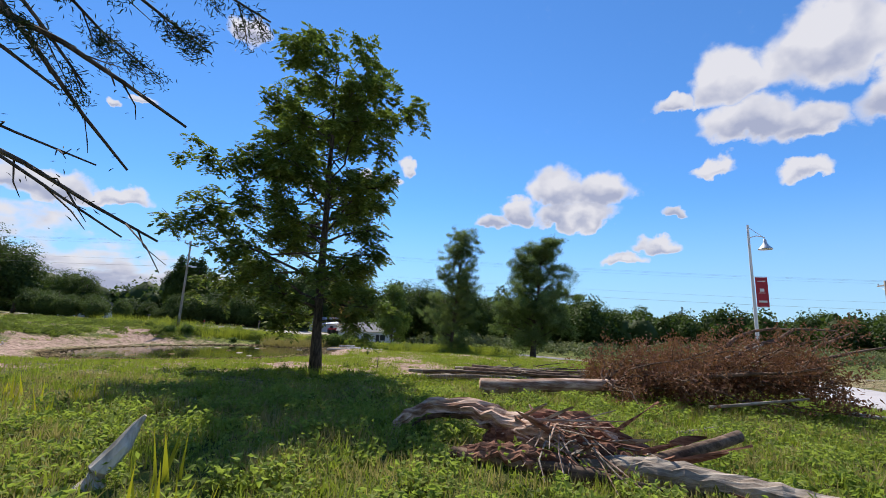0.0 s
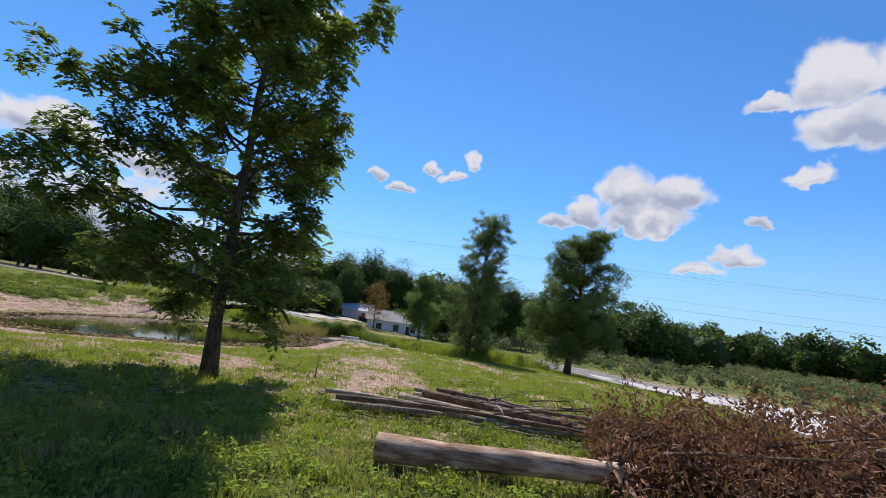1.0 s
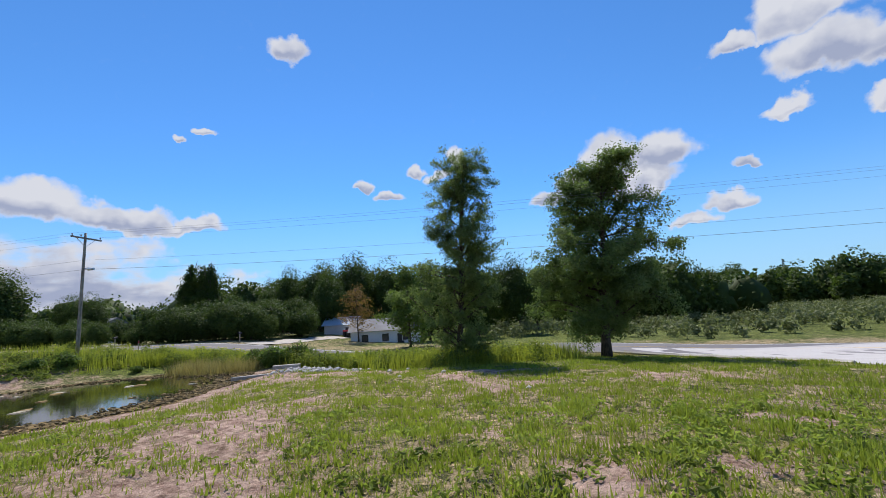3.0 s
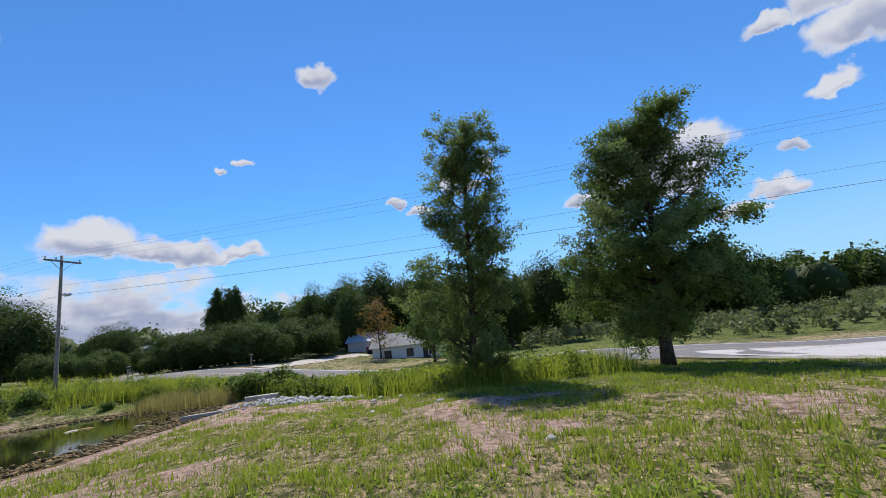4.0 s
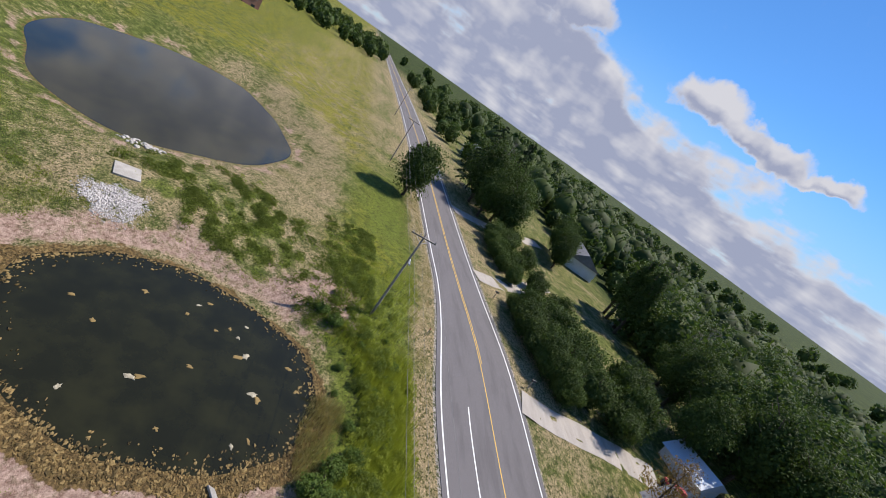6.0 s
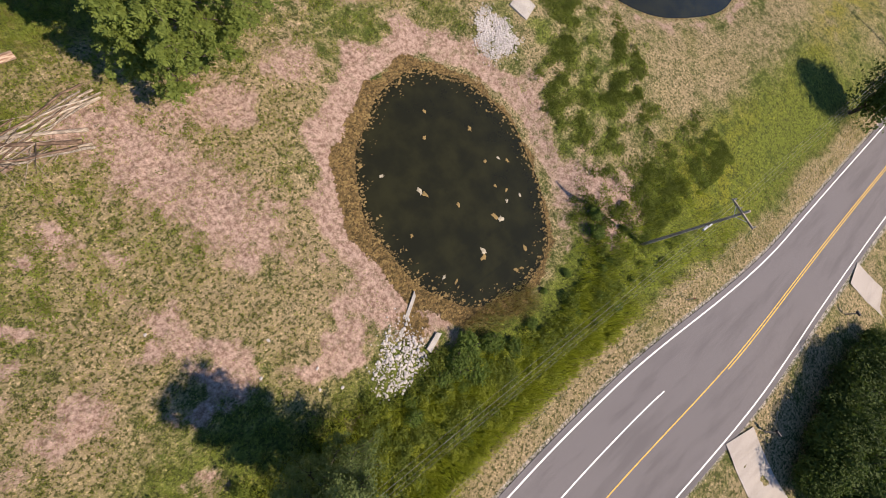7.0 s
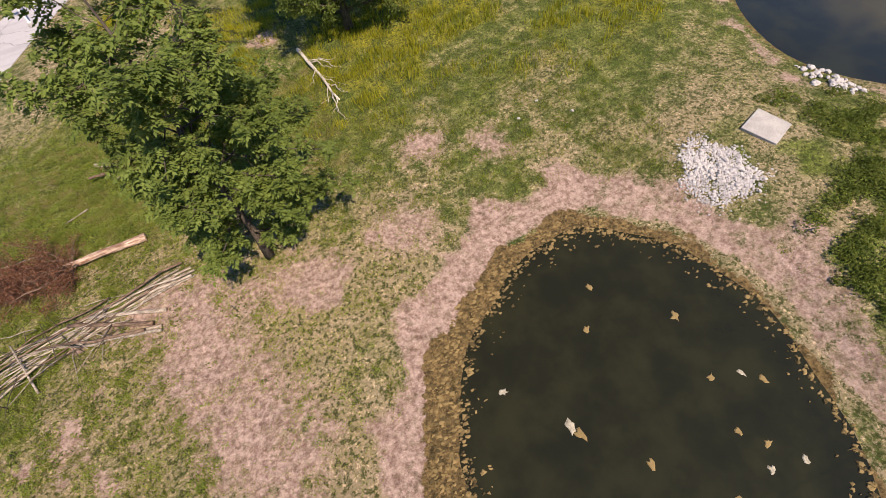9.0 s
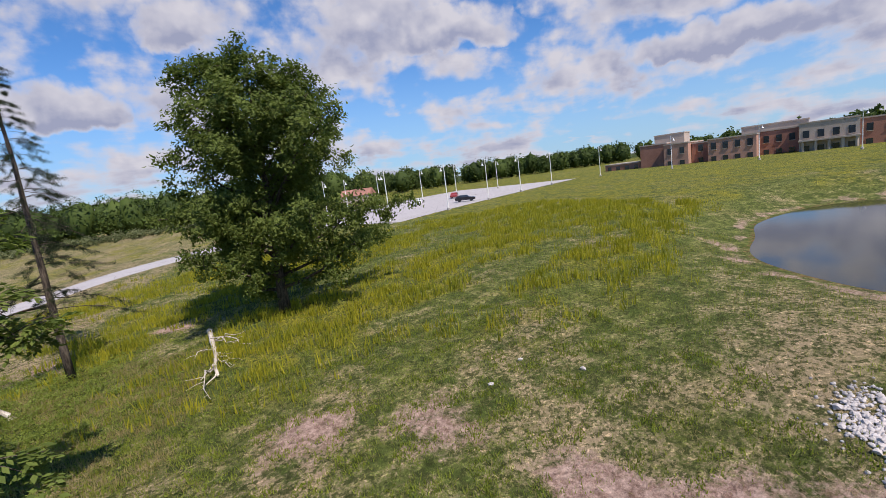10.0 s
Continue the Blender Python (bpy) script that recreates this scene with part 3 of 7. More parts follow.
    gold = smooth(drift, -0.55, 0.55) * smooth(-(0.64 * x + 0.77 * y), -3.0, 7.0) * smooth(y, 16, 8) * smooth(np.abs(side_near_d(x, y)), 5, 8) * smooth(d2, 4, 8)
    gold = np.maximum(gold, 0.8 * spot(-42, 47, 5.0))
    gold = np.maximum(gold, 0.9 * smooth(d2, 10, 16) * smooth(x, -36, -50) * smooth(near_road, 8, 14) * smooth(y, 56, 40))
    dry = 0.64 + 0.22 * wv2 + 0.12 * wv - 0.62 * lush + 0.25 * smooth(near_road, 3.5, 1.0) * smooth(near_road, -1, 1) - 0.25 * smooth(y, 70, 80)
    dry = dry + 0.2 * smooth(np.hypot(x + 3, y - 27), 18, 8) - 0.25 * smooth(y, 20, 8) * smooth(x, 0, -6) - 0.16 * smooth(y, 28, 16) * smooth(x, -8, -16)
    dry = dry - 0.5 * smooth(y - main_far(x), 3, 8) * smooth(x, -10, 0)
    gravel = smooth(near_road, 1.3, 0.4) * smooth(near_road, -1.0, 0.0) + smooth(y - main_far(x), 1.5, 0.5) * smooth(y - main_far(x), -1, 0)
    mud = np.maximum(mud, 1.1 * spot(-9.2, 41.3, 1.3))
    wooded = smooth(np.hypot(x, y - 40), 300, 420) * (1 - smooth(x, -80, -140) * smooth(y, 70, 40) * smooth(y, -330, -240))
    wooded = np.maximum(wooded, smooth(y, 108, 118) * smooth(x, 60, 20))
    return dict(wooded=wooded, dirt=dirt, mud=mud, lush=lush, gold=gold, dry=dry, gravel=gravel)


def side_near_d(x, y):
    return side_d(np.clip(x, -60, 60), np.clip(y, -80, 70)) - side_half(y)


for key, val in masks(X, Y).items():
    attribute(ground, key, val)


# ---------- roads, paint and water ----------
def ribbon(name, left, right, lift, mat, across=2):
    """A strip between two lines of (x, y), draped over the roads' level, with a rim that goes down into the ground."""
    l, r = np.asarray(left, float), np.asarray(right, float)
    f = np.linspace(0, 1, across)[None, :, None]
    p = l[:, None] * (1 - f) + r[:, None] * f
    z = road_level(p[..., 0], p[..., 1]) + lift
    z = np.concatenate([z[:, :1] - 0.12, z, z[:, -1:] - 0.12], 1)
    p = np.concatenate([p[:, :1], p, p[:, -1:]], 1)
    n, k = z.shape
    v = np.concatenate([p, z[..., None]], -1).reshape(-1, 3)
    i = np.arange(n * k).reshape(n, k)
    q = np.stack([i[:-1, :-1], i[:-1, 1:], i[1:, 1:], i[1:, :-1]], -1).reshape(-1, 4)
    return link_mesh(name, v, q[:, ::-1], mat)


def offset_line(xs, fn, off):
    return np.stack([xs, fn(xs) + off], 1)


rx = np.r_[np.arange(-900, -120, 12.0), np.arange(-120, 60, 1.5), np.arange(60, 700, 10.0)]
road = tagged(ribbon("road", offset_line(rx, main_near, -0.55), offset_line(rx, main_far, 0.55), 0.0, M_ROAD, 9), "grey asphalt country road with a turning lane", "road", kind="structure")


def stripe(fn, off, x0, x1, width, mat, name, label):
    xs = np.linspace(x0, x1, max(3, int(abs(x1 - x0) / 1.5)))
    slope = np.sqrt(1 + np.gradient(fn(xs), xs) ** 2)
    ob = ribbon(name, np.stack([xs, fn(xs) + off - width / 2 * slope], 1), np.stack([xs, fn(xs) + off + width / 2 * slope], 1), 0.006, mat)
    return tagged(ob, label, "road marking", kind="structure")


stripe(main_near, 0.0, -600, 6, 0.14, M_WHITE, "edge_line", "white painted edge line on asphalt")
stripe(main_far, 0.0, -600, 200, 0.14, M_WHITE, "edge_line", "white painted edge line on asphalt")
stripe(main_center, -0.12, -600, 200, 0.11, M_YELLOW, "centre_line", "yellow painted centre line on asphalt")
stripe(main_center, 0.12, -600, -30, 0.11, M_YELLOW, "centre_line", "yellow painted centre line on asphalt")
stripe(main_near, 3.05, -23.5, -9.0, 0.13, M_WHITE, "lane_line", "white painted turning lane line on asphalt")
stripe(main_near, 3.05, -5.0, 4.0, 0.13, M_WHITE, "lane_line", "white painted turning lane line on asphalt")

d = np.gradient(SIDE_LINE, axis=0)
d /= np.linalg.norm(d, axis=1, keepdims=True)
nrm = np.stack([-d[:, 1], d[:, 0]], 1)
hw = side_half(SIDE_LINE[:, 1])[:, None]
flare = 5.5 * smooth(SIDE_LINE[:, 1], 44, 57)[:, None] ** 2
side_road = tagged(ribbon("side_road", SIDE_LINE + nrm * (hw + flare), SIDE_LINE - nrm * (hw + flare), 0.004, M_SIDE, 7), "pale grey asphalt entrance road, cracked", "road", kind="structure")

lu, lv = np.linspace(0, 80, 25), np.linspace(0, 45, 12)
LU, LV = np.meshgrid(lu, lv, indexing="ij")
LX, LY = -36 - 0.86 * LU + 0.51 * LV, -41 - 0.51 * LU - 0.86 * LV
li = np.arange(LX.size).reshape(LX.shape)
lq = np.stack([li[:-1, :-1], li[:-1, 1:], li[1:, 1:], li[1:, :-1]], -1).reshape(-1, 4)
parking = tagged(link_mesh("parking_lot", np.stack([LX, LY, road_level(LX, LY) + 0.02], -1).reshape(-1, 3), lq, M_SIDE), "pale asphalt car park", "car park", kind="structure")


def pond_sheet(name, center, z, rx_, ry_, turn, label):
    t = np.linspace(0, 2 * np.pi, 73)[:-1]
    c, s = math.cos(radians(turn)), math.sin(radians(turn))
    v = [(center[0], center[1], z)]
    for a in t:
        u, w_ = rx_ * math.cos(a), ry_ * math.sin(a)
        v.append((center[0] + u * c - w_ * s, center[1] + u * s + w_ * c, z))
    f = [(0, k + 1, (k + 1) % 72 + 1) for k in range(72)]
    return tagged(link_mesh(name, v, f, M_WATER), label, "pond", kind="structure")


pond_sheet("water", POND1, POND1_Z, 9.3, 11.7, -18, "still dark brown pond water")
pond_sheet("water", POND2, POND2_Z, 22.8, 19.0, 0, "still pond water that mirrors the sky")

# ---------- plants ----------
def leaf_quads(centers, size, rng, droop=0.0, aspect=0.55, flat=0.3, out=None, loose=0.8):
    """One pointed leaf (two triangles) at each centre. Returns verts and triangles."""
    n = len(centers)
    d = rng.normal(size=(n, 3))
    d[:, 2] = d[:, 2] * (1 - flat) - droop
    d /= np.linalg.norm(d, axis=1, keepdims=True)
    ref = rng.normal(size=(n, 3)) if out is None else out + loose * rng.normal(size=(n, 3))
    if out is not None:
        # leaves lie across the given outward direction
        ref /= np.linalg.norm(ref, axis=1, keepdims=True) + 1e-9
        d -= ref * (d * ref).sum(1, keepdims=True)
        d /= np.linalg.norm(d, axis=1, keepdims=True) + 1e-9
    side = np.cross(d, ref)
    side /= np.linalg.norm(side, axis=1, keepdims=True) + 1e-9
    s = (size * rng.uniform(0.65, 1.35, n))[:, None]
    a, b = centers - d * s * 0.5, centers + d * s * 0.5
    bend = np.cross(d, side) * s * 0.12
    l, r = centers + side * s * aspect * 0.5 + bend, centers - side * s * aspect * 0.5 + bend
    v = np.stack([a, l, b, r], 1).reshape(-1, 3)
    i = np.arange(n)[:, None] * 4
    return v, np.concatenate([i + [[0, 1, 2]], i + [[0, 2, 3]]])


def grow(rng, height, limbs, envelope, trunk_r, clear, lean=0.0, rise=(25, 60), twigs=7, twig_len=1.2, top=1.0, inner=0.22):
    """A skeleton: tubes [(points, radii)] and the twig ends where leaves sit. envelope(z in 0..1, azimuth) gives the crown's half width."""
    tubes, tips = [], []
    k = 9
    z = np.linspace(0, height * top, k)
    wob = np.cumsum(rng.normal(0, 0.018 * height / k * 2, (k, 2)), axis=0)
    wob -= wob[0]
    spine = np.c_[wob[:, 0] + lean * z, wob[:, 1], z]
    rad = trunk_r * (1 - z / (height * top)) ** 0.8 + 0.02
    rad[0] *= 1.35
    tubes.append((spine, rad))
    at = lambda h: np.array([np.interp(h, z, spine[:, j]) for j in range(3)])
    for j in range(limbs):
        f = (j + rng.uniform(0.1, 0.9)) / limbs
        h0 = height * (clear + (0.93 * top - clear) * f**0.95)
        az = j * 2.4 + rng.uniform(-0.5, 0.5)
        up = radians(rng.uniform(*rise)) * (0.75 + 0.5 * f)
        reach = envelope(min(1, h0 / height + 0.05), az)
        for _ in range(3):
            reach = 0.5 * reach + 0.5 * envelope(min(1, (h0 + 0.7 * reach * math.tan(up)) / height), az)
        reach *= rng.uniform(0.78, 1.05)
        base = at(h0)
        r0 = max(0.018, 0.42 * np.interp(h0, z, rad))
        way = np.array([math.cos(az), math.sin(az), math.tan(up)])
        n = 6
        s = np.linspace(0, 1, n)[:, None]
        limb = base + way * s * reach + np.array([0, 0, -0.22 * reach]) * s**2 + np.cumsum(rng.normal(0, 0.045 * reach, (n, 3)), axis=0) * (s > 0)
        limb[:, 2] = np.minimum(limb[:, 2], height * 0.99)
        tubes.append((limb, np.linspace(r0, 0.012, n)))
        count = max(3, int(twigs * (0.5 + reach / 3)))
        for q in range(count):
            g = inner + (1 - inner) * (q + rng.uniform()) / count
            b = np.array([np.interp(g, s[:, 0], limb[:, m]) for m in range(3)])
            tw = rng.normal(size=3) + np.array([math.cos(az), math.sin(az), 0.25]) * 0.7
            tw /= np.linalg.norm(tw)
            end = b + tw * twig_len * rng.uniform(0.5, 1.25)
            mid = (b + end) / 2 + rng.normal(0, 0.06, 3)
            tubes.append((np.array([b, mid, end]), np.array([0.4 * r0 * (1 - g) + 0.012, 0.012, 0.006])))
            tips.append((mid, end))
    return tubes, tips


def clad(rng, tips, per, spread, size, droop, aspect=0.5):
    c = []
    for mid, end in tips:
        t = rng.uniform(0, 1.15, per)[:, None]
        c.append(mid * (1 - t) + end * t + rng.normal(0, spread, (per, 3)) * np.array([1, 1, 0.75]))
    c = np.concatenate(c)
    out = c - np.array([0, 0, c[:, 2].min() * 0.6 + c[:, 2].max() * 0.4])
    out /= np.linalg.norm(out, axis=1, keepdims=True) + 1e-9
    return leaf_quads(c, size, rng, droop, aspect, 0.3, out + np.array([0, 0, 0.35]), 0.75)


def clad_pinnate(rng, tips, per, length, leaflets=9):
    """Compound leaves: a drooping stalk with leaflets in two rows."""
    c, ds = [], []
    for mid, end in tips:
        t = rng.uniform(0, 1.1, per)[:, None]
        base = mid * (1 - t) + end * t + rng.normal(0, 0.10, (per, 3))
        az = rng.uniform(0, 6.28, per)
        way = np.c_[np.cos(az), np.sin(az), rng.normal(-0.25, 0.4, per)] * length * rng.uniform(0.7, 1.2, (per, 1))
        for j in range(leaflets):
            s = (j + 1) / leaflets
            p = base + way * s + np.array([0, 0, -0.35 * length]) * s**2
            side = np.c_[-np.sin(az), np.cos(az), -0.3 * np.ones(per)] * (0.1 if j % 2 else -0.1) * (1.15 - 0.6 * s) * (j < leaflets - 1)
            c.append(p + side)
            ds.append(side * 1.6 + way * 0.12)
    c, ds = np.concatenate(c), np.concatenate(ds)
    n = len(c)
    ds /= np.linalg.norm(ds, axis=1, keepdims=True) + 1e-9
    wide = np.cross(ds, np.array([0, 0, 1.0]) + rng.normal(0, 0.45, (n, 3)))
    wide /= np.linalg.norm(wide, axis=1, keepdims=True) + 1e-9
    s = (0.22 * rng.uniform(0.75, 1.25, n))[:, None]
    v = np.stack([c - ds * s * 0.5, c + wide * s * 0.24, c + ds * s * 0.5 - np.array([0, 0, 0.02]), c - wide * s * 0.24], 1).reshape(-1, 3)
    i = np.arange(n)[:, None] * 4
    return v, np.concatenate([i + [[0, 1, 2]], i + [[0, 2, 3]]])


def make_tree(name, seed, height, limbs, envelope, trunk_r, clear, leaf, bark, label, per=40, spread=0.35, size=0.22, droop=0.35, aspect=0.5, at=(0, 0), sides=7, category="tree", pinnate=0.0, **kw):
    rng = np.random.RandomState(seed)
    tubes, tips = grow(rng, height, limbs, envelope, trunk_r, clear, **kw)
    root = empty(name, (at[0], at[1], float(land(at[0], at[1])) - 0.05))
    wood = Pile()
    for k, (p, r) in enumerate(tubes):
        wood.tube(p, r, sides + 3 if k == 0 else (5 if len(p) > 3 else 3))
    wood.link("trunk", bark, root, smooth=True)
    v, f = clad_pinnate(rng, tips, per, pinnate) if pinnate else clad(rng, tips, per, spread, size, droop, aspect)
    link_mesh("crown", v, f, leaf, root)
    return tagged(root, label, category)


def egg(width, low=0.25, peak=0.45, power=0.8, wob=0.12, seed=0):
    """Crown outline: half width by relative height."""
    def f(h, az):
        u = (h - low) / (1 - low)
        v = np.clip(np.where(u < peak, u / peak, (1 - u) / (1 - peak)), 0, 1)
        return float(width * (0.25 + 0.75 * v**power) * (1 + wob * math.sin(2 * az + seed) + wob * math.sin(3 * az + 7 * h + seed)))
    return f


def sided(heights, low_x, high_x, across, wob=0.1, seed=0):
    """Crown outline that differs to the west (low_x), to the east (high_x) and across, by relative height."""
    def f(h, az):
        c, s_ = math.cos(az), math.sin(az)
        along = np.interp(h, heights, low_x if c < 0 else high_x)
        w_ = c * c * along + s_ * s_ * np.interp(h, heights, across)
        return float(w_ * (1 + wob * math.sin(3 * az + 6 * h + seed) + wob * math.sin(11 * h + 2 * az + seed)))
    return f


# the walnut-like tree beside the pile
WALNUT = sided([0.0, 0.16, 0.27, 0.36, 0.48, 0.62, 0.79, 0.9, 1.0], [1.0, 3.2, 6.2, 6.8, 6.2, 5.8, 4.3, 3.3, 2.0], [0.8, 1.5, 2.2, 2.7, 2.7, 3.5, 4.3, 4.3, 2.9], [1.0, 2.0, 3.2, 3.6, 3.7, 3.8, 3.6, 3.2, 2.0], 0.14, 1)
make_tree("broadleaf_tree", 11, 14.7, 58, WALNUT, 0.2, 0.15, M_LEAF, M_BARK, "tall broadleaf tree with hanging compound leaves, backlit", per=10, pinnate=0.42, at=(-5.5, 18.5), twigs=7, twig_len=0.95, rise=(-5, 50), inner=0.42)
make_tree("poplar_tree", 12, 13.1, 70, egg(2.25, 0.0, 0.32, 0.42, 0.2, 2), 0.17, 0.05, M_LEAF_POPLAR, M_BARK, "slender columnar poplar with small leaves, in full leaf", per=84, spread=0.16, size=0.115, droop=0.3, aspect=0.7, at=(0.4, 45.0), twigs=10, twig_len=0.65, rise=(35, 65), lean=0.085)
make_tree("maple_tree", 13, 13.2, 66, egg(4.9, 0.05, 0.36, 0.62, 0.1, 3), 0.27, 0.09, M_LEAF_MAPLE, M_BARK, "broad round maple in full leaf above a short trunk", per=100, spread=0.22, size=0.145, droop=0.3, aspect=0.75, at=(9.6, 48.8), twigs=10, twig_len=0.9, rise=(15, 55), lean=0.06)
make_tree("broadleaf_tree", 14, 16.6, 56, sided([0.0, 0.1, 0.25, 0.5, 0.62, 0.83, 1.0], [1.5, 4.4, 7.8, 7.6, 6.4, 4.8, 2.8], [1.5, 3.2, 4.6, 5.2, 5.2, 4.4, 2.6], [1.5, 3.4, 5.4, 5.8, 5.6, 4.6, 2.6], 0.16, 4), 0.32, 0.08, M_LEAF, M_BARK, "wide broadleaf tree above a goldenrod meadow", per=80, spread=0.26, size=0.26, droop=0.5, aspect=0.5, at=(-16.4, -2.0), twigs=10, twig_len=1.2, rise=(10, 55))
make_tree("young_maple", 15, 9.6, 30, egg(3.1, 0.06, 0.3, 0.7, 0.1, 5), 0.1, 0.08, M_LEAF_LIGHT, M_BARK, "young light green maple on the verge", per=30, spread=0.32, size=0.28, droop=0.3, aspect=0.7, at=(-9.0, 71.5), twigs=8, twig_len=0.8)
make_tree("sapling", 16, 7.6, 24, egg(2.4, 0.2, 0.35, 0.7, 0.1, 6), 0.09, 0.2, M_LEAF_RUST, M_BARK, "thin rust-brown sapling beside the white house", per=16, spread=0.3, size=0.22, droop=0.3, aspect=0.6, at=(-18.4, 79.0), twigs=6, twig_len=0.9)

# ---------- conifers, dead wood ----------
def make_spruce(name, seed, height, reach, at, label, bare=0.34, per=40, size=0.10, whorl=0.55, thin=0.28, dead_boughs=(), cleared=None):
    """A conifer with whorls of drooping boughs; `cleared` is a sector (radians) whose low boughs have broken off."""
    rng, leaf_rng = np.random.RandomState(seed), np.random.RandomState(seed + 500)
    ground = float(land(*at)) - 0.05
    root = empty(name, (at[0], at[1], ground))
    wood, leaves = Pile(), []
    z = np.linspace(0, height, 10)
    spine = np.c_[np.cumsum(rng.normal(0, 0.03, 10)), np.cumsum(rng.normal(0, 0.03, 10)), z]
    spine[:, :2] -= spine[0, :2]
    wood.tube(spine, 0.011 * height * (1 - z / height) ** 0.8 + 0.015, 9)

    def twig(p, tw, count):
        wood.tube(np.array([p, p + tw * 0.55 + rng.normal(0, 0.02, 3), p + tw]), [0.008, 0.006, 0.003], 3)
        t = leaf_rng.uniform(0, 1, count)[:, None]
        leaves.append(p + tw * t + leaf_rng.normal(0, 0.05, (count, 3)) + np.array([0, 0, -0.06]) * leaf_rng.uniform(0, 1, (count, 1)))

    h = 3.3 if height > 15 else 0.12 * height
    while h < height * 0.985:
        f = h / height
        for k in range(rng.randint(3, 6)):
            az = rng.uniform(0, 6.28)
            ln = reach * (1 - f) ** 0.75 * rng.uniform(0.45, 1.2) + 0.15
            if cleared and h < 8.5 and cleared[0] < (az + 3.14) % 6.28 - 3.14 < cleared[1]:
                ln = min(ln, 1.1)
            b = np.array([np.interp(h, z, spine[:, j]) for j in range(3)])
            n = 6
            s = np.linspace(0, 1, n)[:, None]
            way = np.array([math.cos(az), math.sin(az), 0.25])
            br = b + way * s * ln + np.array([0, 0, -0.55 * ln]) * s**1.7 + np.cumsum(rng.normal(0, 0.025 * ln, (n, 3)), axis=0) * (s > 0)
            wood.tube(br, np.linspace(0.006 + 0.006 * ln, 0.004, n), 5)
            dead = f < bare and rng.uniform() < 0.72
            for q in range(int(3 + 3 * ln)):
                g = rng.uniform(0.3, 1.0)
                p = np.array([np.interp(g, s[:, 0], br[:, j]) for j in range(3)])
                tw = np.array([math.cos(az + rng.uniform(-1.2, 1.2)), math.sin(az + rng.uniform(-1.2, 1.2)), -0.35 + rng.normal(0, 0.25)]) * rng.uniform(0.25, 0.75) * min(1.0, 0.35 + ln / 4)
                twig(p, tw, per // 6 if dead else per)
        h += whorl * rng.uniform(0.7, 1.3) * (0.6 + 0.6 * (1 - f))
    for tx, ty, tz, start, green in dead_boughs:
        b = np.array([np.interp(start, z, spine[:, j]) for j in range(3)])
        e = np.array([tx, ty, tz - ground])
        s = np.linspace(0, 1, 9)[:, None]
        br = b + (e - b) * s + np.array([0, 0, rng.uniform(0.1, 0.4)]) * np.sin(np.pi * s) + np.cumsum(rng.normal(0, 0.045, (9, 3)), axis=0) * np.sin(np.pi * s)
        wood.tube(br, np.linspace(0.052, 0.010, 9) * rng.uniform(0.6, 1.15), 6)
        side = np.cross(e - b, [0, 0, 1.0])
        side /= np.linalg.norm(side)
        for q in range(12):
            g = rng.uniform(0.25, 0.97)
            p = np.array([np.interp(g, s[:, 0], br[:, j]) for j in range(3)])
            tw = ((e - b) / np.linalg.norm(e - b) * rng.uniform(0.1, 0.9) + side * rng.normal(0, 0.7) + np.array([0, 0, rng.uniform(-0.75, 0.1)])) * rng.uniform(0.15, 0.75) * (1.15 - 0.6 * g)
            twig(p, tw, per if rng.uniform() < green else 2)
    wood.link("trunk", M_BARK, root, smooth=True)
    v, f = leaf_quads(np.concatenate(leaves), size, leaf_rng, 0.5, thin)
    link_mesh("foliage", v, f, M_NEEDLE, root)
    return tagged(root, label, "tree")


# tips of the dead boughs (from the trunk; height above datum), where they leave the trunk, how green they are
BOUGHS = [(3.06, 1.46, 3.63, 4.3, 0.05), (2.86, 1.24, 2.67, 3.6, 0.0), (2.92, 1.54, 2.70, 3.7, 0.0), (3.57, 1.61, 4.71, 5.0, 0.5), (2.69, 1.11, 3.16, 3.7, 0.0),
          (2.33, 1.09, 3.72, 4.2, 0.1), (2.35, 1.83, 3.38, 6.0, 0.0), (3.10, 1.59, 4.37, 4.8, 0.9), (2.45, 1.72, 4.31, 5.2, 1.0), (2.32, 1.29, 3.88, 5.6, 0.8)]
make_spruce("spruce_tree", 31, 17.6, 4.0, (-5.0, 0.8), "tall thin spruce with bare dead lower branches", 0.26, 170, 0.055, 0.5, 0.13, BOUGHS, (-1.3, 1.7))


def rod(points, radii, sides=8, rng=None, knob=0.0):
    p = Pile()
    r = np.asarray(radii, float)
    if rng is not None:
        r = r * (1 + knob * rng.normal(size=len(r)))
    p.tube(points, r, sides)
    return p


def log_between(name, a, b, r0, r1, mat, label, rng, bend=0.03, group="", category="log", n=8, sides=9):
    a, b = np.array(a, float), np.array(b, float)
    s = np.linspace(0, 1, n)[:, None]
    ln = np.linalg.norm(b - a)
    pts = a + (b - a) * s + np.cumsum(rng.normal(0, bend * ln / n, (n, 3)), axis=0) * np.array([1, 1, 0.35])
    pts -= (pts[-1] - b) * s
    c = pts.mean(0)
    ob = rod(pts - c, np.linspace(r0, r1, n), sides, rng, 0.05).link(name, mat, None, smooth=True)
    ob.matrix_basis = pose(*c)
    return tagged(ob, label, category, group)


lz = lambda x, y: float(land(x, y))
rng = np.random.RandomState(5)
